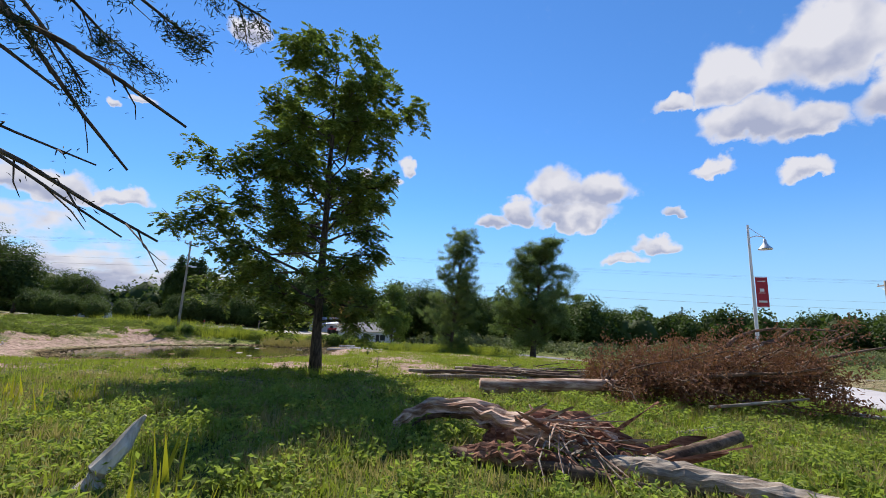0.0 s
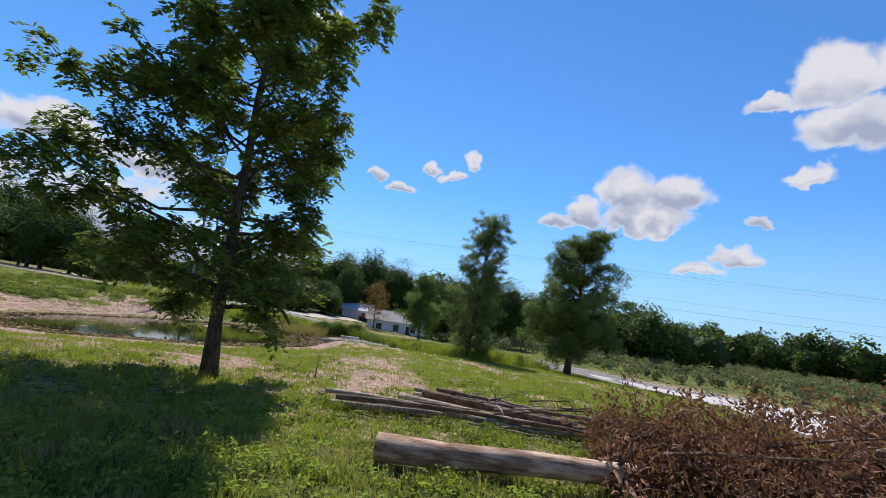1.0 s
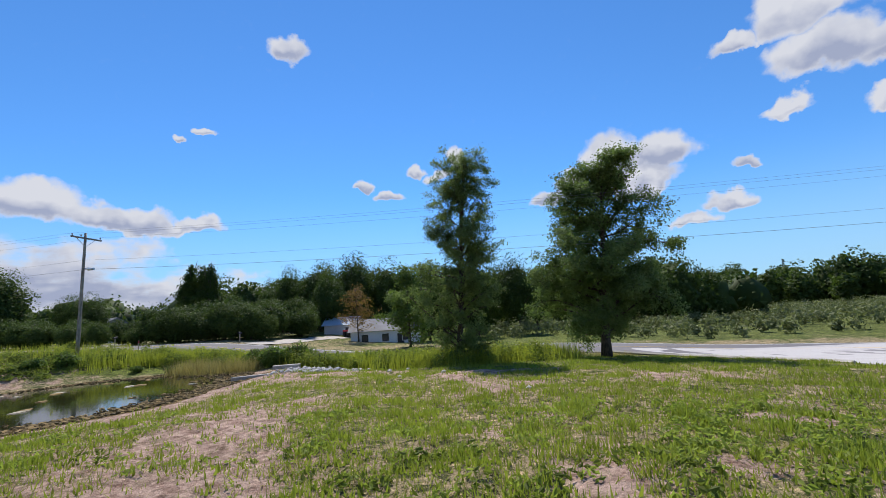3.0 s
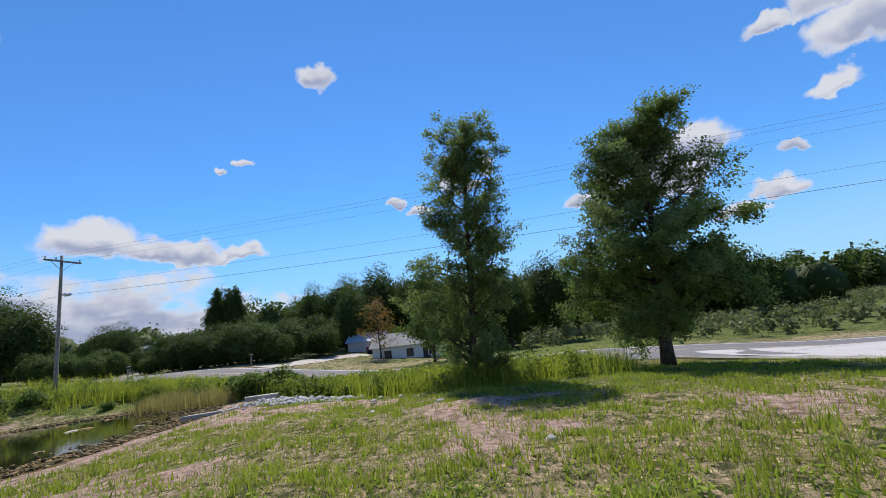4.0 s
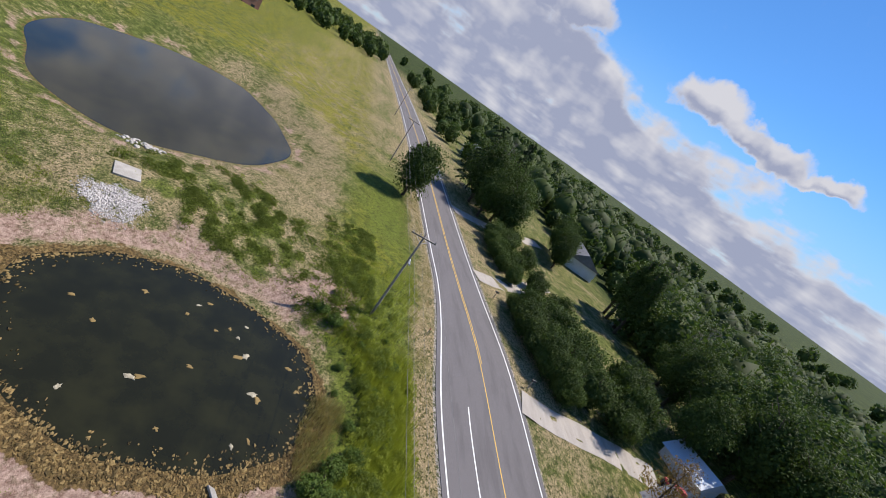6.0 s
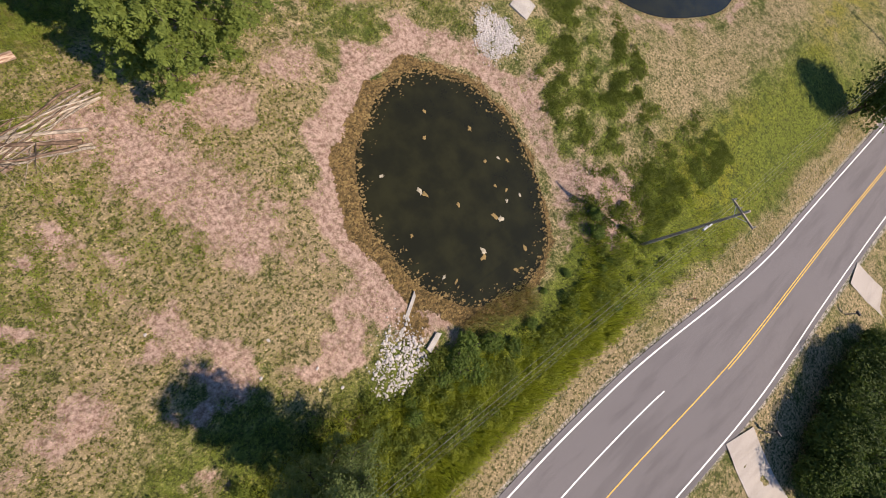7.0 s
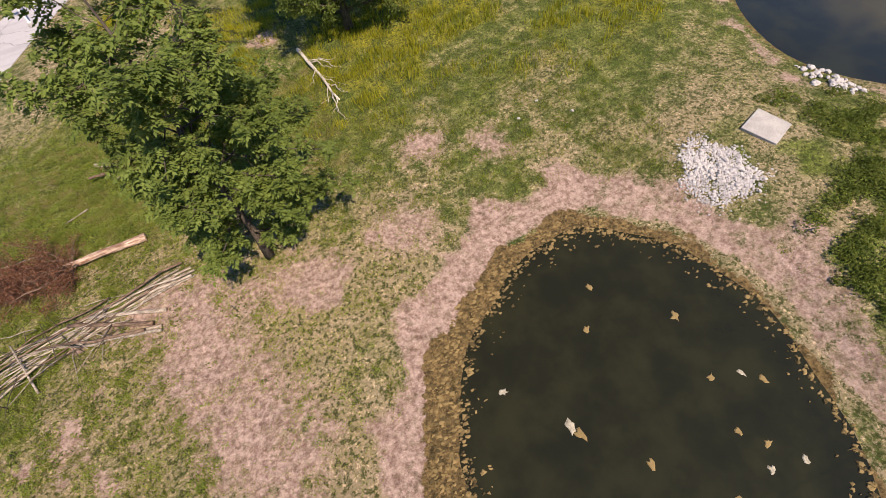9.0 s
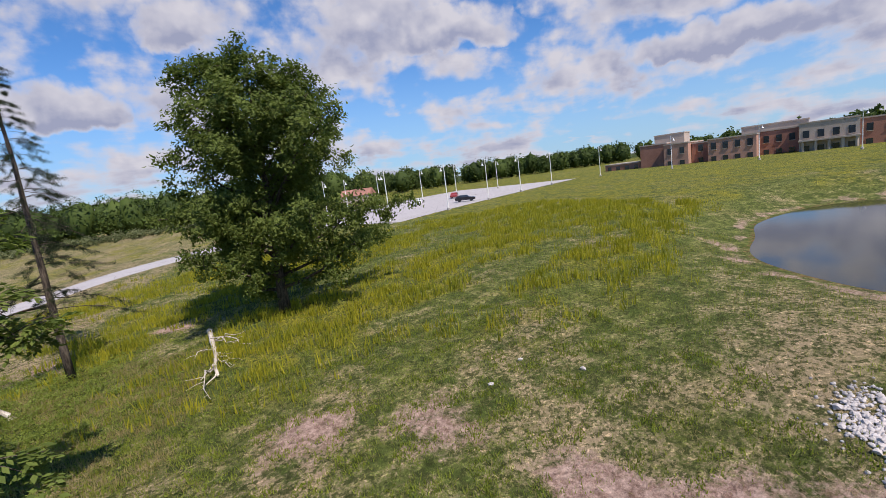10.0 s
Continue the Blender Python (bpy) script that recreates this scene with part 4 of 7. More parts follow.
# long stripped poles, heaped in a sheaf beside the brush
for k in range(17):
    ax, ay = -1.6 + abs(rng.normal(0, 1.3)), 17.5 + rng.normal(0, 0.45)
    bx, by = 11.6 - abs(rng.normal(0, 1.6)), 19.9 + rng.normal(0, 0.6)
    if k % 5 == 3:
        ax, ay = 0.9 + rng.uniform(-0.4, 0.8), 20.5 + rng.uniform(-0.4, 0.4)
        bx, by = 7.5 + rng.uniform(-1, 1.5), 19.0 + rng.uniform(-0.6, 0.6)
    if k % 5 == 1:
        ax, ay = 2.0 + rng.uniform(0, 2), 18.2 + rng.normal(0, 0.4)
    r = rng.uniform(0.045, 0.095)
    lift = 0.03 + r + 0.08 * (k % 4)
    log_between("pole_log", (ax, ay, lz(ax, ay) + lift), (bx, by, lz(bx, by) + lift * rng.uniform(0.6, 1.3)), r, r * 0.5, (M_DEADWOOD, M_PALEBARK, M_DEADWOOD, M_LOGBARK)[k % 4], "long pale felled pole lying in a stack on grass", rng, 0.13, "stacked poles", "log", 12)
for k in range(60):
    x, y = rng.uniform(2, 11), rng.uniform(17.4, 20.6)
    a = rng.normal(0.2, 0.7)
    ln = rng.uniform(0.8, 2.8)
    z0 = lz(x, y) + rng.uniform(0.05, 0.5)
    log_between("stick", (x, y, z0), (x + ln * math.cos(a), y + ln * math.sin(a), z0 + rng.uniform(-0.15, 0.3)), 0.028, 0.012, M_DEADWOOD if k % 2 else M_BARK, "thin broken stick among stacked poles", rng, 0.12, "sticks among the poles", "stick", 5, 5)
log_between("pole_log", (12.0, 22.6, lz(12.0, 22.6) + 0.08), (6.2, 19.8, lz(6.2, 19.8) + 0.35), 0.09, 0.06, M_DEADWOOD, "long pale felled pole lying in a stack on grass", rng, 0.06, "stacked poles")
log_between("pole_log", (6.7, 21.6, lz(6.7, 21.6) + 0.1), (8.3, 18.2, lz(8.3, 18.2) + 0.55), 0.06, 0.04, M_DEADWOOD, "long pale felled pole lying across a stack", rng, 0.04, "stacked poles")
# the broken butt that points at the pond
log_between("broken_log", (1.0, 20.2, lz(1, 20.2) + 0.26), (5.4, 18.3, lz(5.4, 18.3) + 0.3), 0.13, 0.10, M_LOGBARK, "broken log end with torn pale wood", rng, 0.03)
log_between("broken_log", (0.4, 19.6, lz(0.4, 19.6) + 0.10), (4.4, 18.2, lz(4.4, 18.2) + 0.2), 0.12, 0.10, M_DEADWOOD, "broken log end with torn pale wood", rng, 0.03)

# the felled tree: cut trunk, then a heap of branches with withered leaves
fell = empty("felled_tree", (1.3, 13.7, lz(1.3, 13.7)))
stem = Pile()
s = np.linspace(0, 1, 9)[:, None]
main_stem = np.array([0, 0, 0.26]) + np.array([10.5, 0.6, 0.55]) * s + np.cumsum(rng.normal(0, 0.04, (9, 3)), axis=0)
stem.tube(main_stem, np.linspace(0.25, 0.10, 9), 12)
stem.link("trunk", M_TORN, fell, smooth=True)
wood, tips = Pile(), []
for k in range(110):
    g = 0.32 + 0.68 * rng.uniform()
    b = np.array([np.interp(g, s[:, 0], main_stem[:, j]) for j in range(3)])
    az = rng.normal(0, 0.95)
    ln = rng.uniform(1.1, 3.2) * (1.05 - 0.25 * abs(g - 0.6))
    up = rng.uniform(0.0, 0.7)
    n = 6
    t = np.linspace(0, 1, n)[:, None]
    br = b + np.array([math.cos(az), math.sin(az), up]) * t * ln + np.array([0, 0, -0.22 * ln]) * t**2 + np.cumsum(rng.normal(0, 0.05 * ln, (n, 3)), axis=0) * (t > 0)
    br[:, 2] = np.clip(br[:, 2], 0.03, 2.3)
    br[:, 0] = np.clip(br[:, 0], 4.1, 10.6)
    wood.tube(br, np.linspace(0.045, 0.008, n), 5)
    for q in range(8):
        gg = rng.uniform(0.25, 1)
        p = np.array([np.interp(gg, t[:, 0], br[:, j]) for j in range(3)])
        e = p + rng.normal(0, 0.38, 3) + np.array([0.2, 0, 0.08])
        e[2] = max(e[2], 0.03)
        wood.tube(np.array([p, (p + e) / 2 + rng.normal(0, 0.04, 3), e]), [0.012, 0.008, 0.004], 3)
        tips.append(((p + e) / 2, e))
for k in range(8):
    g = 0.35 + 0.6 * k / 8
    b = np.array([np.interp(g, s[:, 0], main_stem[:, j]) for j in range(3)])
    t = np.linspace(0, 1, 7)[:, None]
    a, ln = rng.normal(0, 0.5), rng.uniform(3.0, 4.8)
    br = b + np.array([math.cos(a), math.sin(a), rng.uniform(0.25, 0.6)]) * t * ln + np.cumsum(rng.normal(0, 0.09, (7, 3)), axis=0) * (t > 0) + np.array([0, 0, -0.1 * ln]) * t**2
    br[:, 2] = np.clip(br[:, 2], 0.05, 2.45)
    limb = Pile()
    limb.tube(br, np.linspace(0.10, 0.025, 7), 8)
    limb.link("limb", M_LOGBARK, fell, smooth=True)
wood.link("branch", M_LOGBARK, fell)
v, f = clad(rng, tips, 32, 0.16, 0.125, 0.7, 0.42)
v[:, 2] = np.maximum(v[:, 2], 0.0)
link_mesh("withered_leaves", v, f, M_BROWN, fell)
tagged(fell, "felled tree with cut trunk and heap of withered red-brown leaves", "felled tree")
log_between("bare_branch", (7.6, 11.9, lz(7.6, 11.9) + 0.25), (10.6, 12.2, lz(10.6, 12.2) + 0.75), 0.05, 0.03, M_DEADWOOD, "pale bare branch leaning in withered brush", rng, 0.05, "", "branch")
log_between("bare_branch", (12.4, 13.1, lz(12.4, 13.1) + 0.2), (15.2, 13.1, lz(15.2, 13.1) + 0.12), 0.07, 0.05, M_DEADWOOD, "pale bare branch sticking out of brush", rng, 0.05, "", "branch")
log_between("bare_branch", (8.8, 13.9, lz(8.8, 13.9) + 1.4), (10.6, 13.9, lz(10.6, 13.9) + 2.2), 0.05, 0.03, M_PALEBARK, "pale bare branch sticking out of brush", rng, 0.05, "", "branch")


# the split trunk: a rotten shell that has burst open, with splinters and roots
def torn(path, radii, a0, a1, thick, rng, n=22, sides=13, rag=0.16):
    """A half shell along a smooth path whose rims and skin are ragged."""
    p = catmull(path, n)
    r = np.interp(np.linspace(0, 1, n), np.linspace(0, 1, len(radii)), radii) * (1 + 0.07 * rng.normal(size=n))
    d = np.gradient(p, axis=0)
    d /= np.linalg.norm(d, axis=1, keepdims=True)
    a = np.cross(d, [[0, 0, 1.0]])
    a /= np.linalg.norm(a, axis=1, keepdims=True) + 1e-9
    b = np.cross(a, d)
    rows = []
    grain = rag * rng.normal(size=sides)
    for i in range(n):
        t = np.linspace(a0 + rng.uniform(-0.3, 0.35), a1 + rng.uniform(-0.35, 0.3), sides)
        wob = 1 + 0.7 * grain + 0.75 * rag * rng.normal(size=sides)
        ring = (np.cos(t) * wob)[:, None] * a[i] + (np.sin(t) * wob)[:, None] * b[i]
        rows.append(np.concatenate([p[i] + r[i] * ring, (p[i] + (r[i] - thick) * ring)[::-1]]))
    rows = np.array(rows)
    k = 2 * sides
    i, j = np.meshgrid(np.arange(n - 1), np.arange(k), indexing="ij")
    j2 = (j + 1) % k
    f = np.stack([i * k + j, i * k + j2, (i + 1) * k + j2, (i + 1) * k + j], -1).reshape(-1, 4)
    caps = [(e * k + q, e * k + q + 1, e * k + k - 2 - q, e * k + k - 1 - q) for e in (0, n - 1) for q in range(sides - 1)]
    v = rows.reshape(-1, 3)
    v[:, 2] = np.maximum(v[:, 2], -0.05)
    return v, np.concatenate([f, np.array(caps)])


split = empty("split_trunk", (1.8, 6.4, lz(1.8, 6.4)))
split.matrix_basis = pose(1.8, 6.4, lz(1.8, 6.4), 0, 0, -23.0) @ Matrix.Diagonal((0.84, 0.84, 0.95, 1))
rng = np.random.RandomState(21)
for path, radii, a0, a1, thick, mat, name in (
        ([(-3.55, 0.4, -0.02), (-3.25, 0.5, 0.30), (-2.7, 0.65, 0.52), (-1.9, 0.65, 0.54), (-1.1, 0.5, 0.46), (-0.2, 0.25, 0.34), (0.9, 0.0, 0.2)], [0.07, 0.15, 0.20, 0.25, 0.27, 0.27, 0.2], -0.15, 2.3, 0.05, M_TORN, "bark_shell"),
        ([(-3.3, 0.62, 0.02), (-2.9, 0.72, 0.28), (-2.2, 0.76, 0.40), (-1.4, 0.7, 0.40), (-0.7, 0.5, 0.34)], [0.04, 0.08, 0.12, 0.15, 0.16], 0.3, 2.6, 0.04, M_LOGBARK, "bark_shell"),
        ([(-1.3, 0.45, 0.12), (-0.8, 0.4, 0.3), (0.0, 0.3, 0.34), (0.8, 0.15, 0.22), (1.5, 0.0, 0.1)], [0.12, 0.24, 0.3, 0.3, 0.2], -0.4, 3.3, 0.07, M_RAWWOOD, "rotten_core"),
        ([(-0.9, 0.95, 0.34), (-0.3, 0.9, 0.5), (0.5, 0.8, 0.46), (1.3, 0.65, 0.3), (2.0, 0.5, 0.16)], [0.1, 0.2, 0.26, 0.24, 0.14], 0.2, 3.3, 0.05, M_RAWWOOD, "bark_shell"),
        ([(-1.7, -0.55, 0.04), (-0.9, -0.6, 0.12), (0.0, -0.6, 0.14), (0.8, -0.6, 0.08)], [0.1, 0.2, 0.2, 0.1], 0.0, 2.9, 0.05, M_RAWWOOD, "rotten_core"),
        ([(0.7, -0.2, 0.1), (1.6, -0.25, 0.17), (2.6, -0.35, 0.17), (3.5, -0.5, 0.15), (4.25, -0.6, 0.13)], [0.16, 0.21, 0.19, 0.18, 0.15], -0.9, 4.0, 0.09, M_DEADWOOD, "bark_shell")):
    v, f = torn(path, radii, a0, a1, thick, rng, rag=0.06 if mat is M_DEADWOOD else 0.14)
    pl = Pile()
    pl.put(v, f)
    pl.link(name, mat, split)
rod(np.array([(1.8, 0.3, 0.16), (2.4, 0.7, 0.32), (3.0, 1.15, 0.46), (3.4, 1.5, 0.56)]), [0.13, 0.12, 0.11, 0.10], 9, rng, 0.06).link("limb", M_LOGBARK, split, smooth=True)
rod(np.array([(-1.6, -0.6, 0.1), (-0.4, -0.7, 0.14), (0.9, -0.75, 0.13), (2.0, -0.9, 0.1)]), [0.09, 0.11, 0.09, 0.05], 9, rng, 0.1).link("limb", M_LOGBARK, split, smooth=True)


def splinter(p0, p1, wide, thick, rng, mat):
    """A flat torn strip that runs out to a point."""
    d = np.array(p1) - p0
    side = np.cross(d, rng.normal(size=3))
    side /= np.linalg.norm(side) + 1e-9
    flat = np.cross(d, side)
    flat /= np.linalg.norm(flat) + 1e-9
    s = [0, 0.35, 0.75, 1.0]
    ws = [wide * rng.uniform(0.5, 1), wide, wide * rng.uniform(0.4, 0.8), 0.008]
    rows = [[p0 + d * q + side * (e * wq / 2) + flat * (g * thick / 2) + rng.normal(0, 0.012, 3) for e, g in ((-1, -1), (1, -1), (1, 1), (-1, 1))] for q, wq in zip(s, ws)]
    v = np.array(rows).reshape(-1, 3)
    v[:, 2] = np.maximum(v[:, 2], 0.0)
    f = [(i * 4 + j, i * 4 + (j + 1) % 4, i * 4 + 4 + (j + 1) % 4, i * 4 + 4 + j) for i in range(3) for j in range(4)] + [(3, 2, 1, 0), (12, 13, 14, 15)]
    pl = Pile()
    pl.put(v, np.array(f))
    return pl.link("splinter", mat, split)


for k in range(64):
    x = rng.uniform(-1.2, 2.4)
    y = 0.35 - 0.12 * x + rng.normal(0, 0.34)
    a, ln = rng.normal(-0.1, 0.55) + (math.pi if k % 3 == 0 else 0), rng.uniform(0.3, 1.25)
    p0 = np.array([x, y, max(0.1, 0.42 - 0.1 * abs(x) + rng.normal(0, 0.12))])
    p1 = p0 + np.array([math.cos(a), math.sin(a), rng.uniform(-0.3, 0.5)]) * ln
    splinter(p0, p1, rng.uniform(0.03, 0.12), rng.uniform(0.012, 0.04), rng, (M_TORN, M_RAWWOOD, M_DEADWOOD, M_RAWWOOD)[k % 4])
for k in range(46):
    # thin pale sticks that fan out of the burst middle towards the ground
    p0 = np.array([rng.normal(0.2, 0.35), rng.normal(0.1, 0.25), rng.uniform(0.35, 0.72)])
    a, ln = rng.normal(-0.75, 0.75), rng.uniform(0.6, 1.7)
    p1 = p0 + np.array([math.cos(a), math.sin(a), rng.uniform(-0.55, 0.15)]) * ln
    p1[2] = max(p1[2], 0.03)
    rod(np.array([p0, (p0 + p1) / 2 + rng.normal(0, 0.05, 3), p1]), [0.019, 0.015, 0.007], 5).link("stick", (M_TORN, M_DEADWOOD, M_TORN, M_RAWWOOD)[k % 4], split)
tagged(split, "burst rotten trunk with torn red-brown wood and splinters", "broken log")
for k, (x, y, ln, a) in enumerate([(1.4, 6.4, 2.2, 0.2), (4.4, 5.9, 2.4, 2.8), (5.2, 8.9, 1.6, 0.5), (0.6, 9.0, 1.8, -0.4)]):
    log_between("dead_branch", (x, y, lz(x, y) + 0.07), (x + ln * math.cos(a), y + ln * math.sin(a), lz(x, y) + 0.1), 0.06, 0.03, M_PALEBARK, "dead branch lying in grass beside the split trunk", rng, 0.07, "branches round the split trunk", "branch")

M_BLEACHED = bark_material("sun_bleached_wood", (0.40, 0.34, 0.27), (0.78, 0.70, 0.60), 9.0)
# bleached stump close to the start
stump = rod(np.array([(0, 0, -0.05), (0.05, 0.02, 0.18), (0.2, 0.12, 0.42), (0.26, 0.2, 0.62), (0.33, 0.22, 0.72)]), [0.2, 0.15, 0.11, 0.07, 0.02], 8, rng, 0.15).link("stump", M_BLEACHED, None, smooth=False)
stump.matrix_basis = pose(-4.0, 4.6, lz(-4.0, 4.6)) @ Matrix.Diagonal((1.15, 1.15, 1.1, 1))
tagged(stump, "bleached torn stump in deep grass", "stump")


def dead_tree(name, at, az, length, label, seed, lift=0.25):
    """A bleached tree that lies on the ground with its forks."""
    r = np.random.RandomState(seed)
    root = empty(name, (at[0], at[1], lz(*at)))
    way = np.array([math.cos(az), math.sin(az), 0])
    n = 8
    s = np.linspace(0, 1, n)[:, None]
    st = np.array([0, 0, lift]) + way * s * length * 0.72 + np.cumsum(r.normal(0, 0.05, (n, 3)), axis=0) * np.array([1, 1, 0.3])
    rod(st, np.linspace(0.17, 0.07, n), 9, r, 0.05).link("trunk", M_BLEACHED, root, smooth=True)
    limbs = Pile()
    for k in range(10):
        g = 0.08 + 0.9 * (k + 0.5) / 10
        b = np.array([np.interp(g, s[:, 0], st[:, j]) for j in range(3)])
        a = az + r.choice([-0.5, 1, 1]) * r.uniform(0.2, 0.62)
        ln = length * r.uniform(0.12, 0.32)
        t = np.linspace(0, 1, 6)[:, None]
        br = b + np.array([math.cos(a), math.sin(a), r.uniform(0.0, 0.3)]) * t * ln + np.cumsum(r.normal(0, 0.05 * ln, (6, 3)), axis=0) * (t > 0) + np.array([0, 0, -0.12 * ln]) * t**2
        br[:, 2] = np.maximum(br[:, 2], 0.06)
        limbs.tube(br, np.linspace(0.05, 0.012, 6), 6)
        for q in range(2):
            gg = r.uniform(0.4, 1)
            p = np.array([np.interp(gg, t[:, 0], br[:, j]) for j in range(3)])
            e = p + np.array([math.cos(a + r.uniform(-0.9, 0.9)), math.sin(a + r.uniform(-0.9, 0.9)), r.uniform(0, 0.35)]) * r.uniform(0.4, 0.9)
            limbs.tube(np.array([p, (p + e) / 2 + r.normal(0, 0.05, 3), e]), [0.018, 0.012, 0.006], 4)
    limbs.link("branch", M_BLEACHED, root, smooth=True)
    return tagged(root, label, "dead tree")


dead_tree("fallen_tree", (-11.6, -1.6), radians(98.5), 12.0, "fallen bleached dead tree with forked bare branches", 41)


# dead saplings that lean in the grass
for x, y, dx_, dy_, h_ in ((8.3, 21.6, -0.75, 0.5, 1.55), (6.2, 22.0, -0.35, 0.1, 0.45), (3.6, 19.9, -0.5, 0.3, 0.8), (-3.3, 21.4, 0.02, 0.02, 0.85)):
    twig = empty("dead_sapling", (x, y, lz(x, y)))
    t = np.linspace(0, 1, 7)[:, None]
    st = np.array([dx_, dy_, h_]) * t + rng.normal(0, 0.025, (7, 3)) * (t > 0) * h_
    rod(st, np.linspace(0.028, 0.007, 7) * (0.6 + 0.4 * h_), 6).link("stem", M_BARK, twig)
    for k in range(7):
        g = rng.uniform(0.35, 0.95)
        p = np.array([np.interp(g, t[:, 0], st[:, j]) for j in range(3)])
        e = p + np.array([rng.normal(0, 0.25), rng.normal(0, 0.2), rng.uniform(0.0, 0.35)]) * h_ * 0.6
        rod(np.array([p, (p + e) / 2 + rng.normal(0, 0.02, 3), e]), [0.009, 0.007, 0.003], 4).link("twig", M_BARK, twig)
    tagged(twig, "bare dead sapling leaning in the grass", "sapling", "dead saplings")

# ---------- lamps, poles, stones, buildings ----------
def cyl(bm, r0, r1, h, at=(0, 0, 0), seg=16, rot=None):
    bmesh.ops.create_cone(bm, cap_ends=True, segments=seg, radius1=r0, radius2=r1, depth=h, matrix=Matrix.Translation(at) @ (rot or Matrix()) @ Matrix.Translation((0, 0, h / 2)))
    return bm


def lathe(bm, profile, seg=24, at=(0, 0, 0)):
    rings = []
    for r, z in profile:
        rings.append([bm.verts.new((at[0] + r * math.cos(2 * math.pi * k / seg), at[1] + r * math.sin(2 * math.pi * k / seg), at[2] + z)) for k in range(seg)])
    for a, b in zip(rings, rings[1:]):
        for k in range(seg):
            bm.faces.new((a[k], a[(k + 1) % seg], b[(k + 1) % seg], b[k]))
    return bm


def street_lamp(at, turn, banner=True, label="white street lamp with bell shade on a concrete foot", height=8.7):
    root = empty("street_lamp", (at[0], at[1], float(land(*at)) - 0.02), turn)
    part("foot", cyl(cyl(bmesh.new(), 0.30, 0.29, 0.42), 0.29, 0.24, 0.05, (0, 0, 0.42)), M_CONCRETE, root, "round concrete foot")
    bm = cyl(bmesh.new(), 0.10, 0.055, height - 0.47, (0, 0, 0.47))
    cyl(bm, 0.17, 0.17, 0.04, (0, 0, 0.47))
    part("pole", bm, M_PAINTWHITE, root, smooth=False)
    arm = Pile()
    t = np.linspace(0, 1, 7)
    arm.tube(np.c_[0.75 * t, 0 * t, height - 0.75 + 0.12 * np.sin(t * 3.0)], np.full(7, 0.025), 6)
    arm.tube(np.c_[0.72 * t, 0 * t, height - 0.12 - 0.62 * t], np.full(7, 0.016), 5)
    arm.link("arm", M_PAINTWHITE, root)
    bm = lathe(bmesh.new(), [(0.03, 0), (0.07, -0.05), (0.09, -0.2), (0.13, -0.3), (0.2, -0.42), (0.33, -0.55), (0.34, -0.59), (0.30, -0.58), (0.18, -0.44), (0.02, -0.40)], 24, (0.74, 0, height - 0.78))
    shade = part("shade", bm, M_METAL, root, "bell-shaped metal shade", True)
    part("bulb", lathe(bmesh.new(), [(0.0, 0), (0.12, -0.02), (0.15, -0.1), (0.09, -0.17), (0.0, -0.19)], 14, (0.74, 0, height - 1.2)), M_PAINTWHITE, shade)
    if banner:
        flag = part("banner", box(bmesh.new(), (0.56, 0.012, 1.55), (0.40, 0, 5.05), 0.004), M_RED, root, "dark red cloth banner with pale bars")
        for z, wd, hh in ((5.62, 0.36, 0.05), (5.15, 0.2, 0.16), (4.55, 0.38, 0.10), (5.0, 0.3, 0.03)):
            for sgn in (1, -1):
                part("bar", box(bmesh.new(), (wd, 0.004, hh), (0.40, sgn * 0.009, z)), M_PAINTWHITE, flag)
        for z in (4.25, 5.85):
            part("bracket", cyl(bmesh.new(), 0.013, 0.013, 0.7, (0, 0, z), 8, Matrix.Rotation(radians(90), 4, "Y")), M_METAL, root)
    return tagged(root, label, "street lamp", "street lamps")


street_lamp((16.3, 22.4), -15, True, "white street lamp with bell shade and dark red banner")
plain_lamp = street_lamp((13.2, -24.5), 20, False)
for x, y, a in [(-34.5, -41.0, 300), (-47.5, -47.0, 300), (-60, -54.5, 300), (-73, -62.5, 300), (-88, -71, 300), (-18, -58, 200), (-27.0, -62, 120), (-40, -70, 120), (-53, -77.5, 120), (-66, -85.5, 120), (-20, -83, 120), (-36, -92, 120), (-84, -94, 120), (-108, -75, 100), (-117, -58, 100), (-127, -42, 100), (-135, -26, 100)]:
    copy_thing(plain_lamp, pose(x, y, float(road_level(x, y)) - 0.02, 0, 0, a))


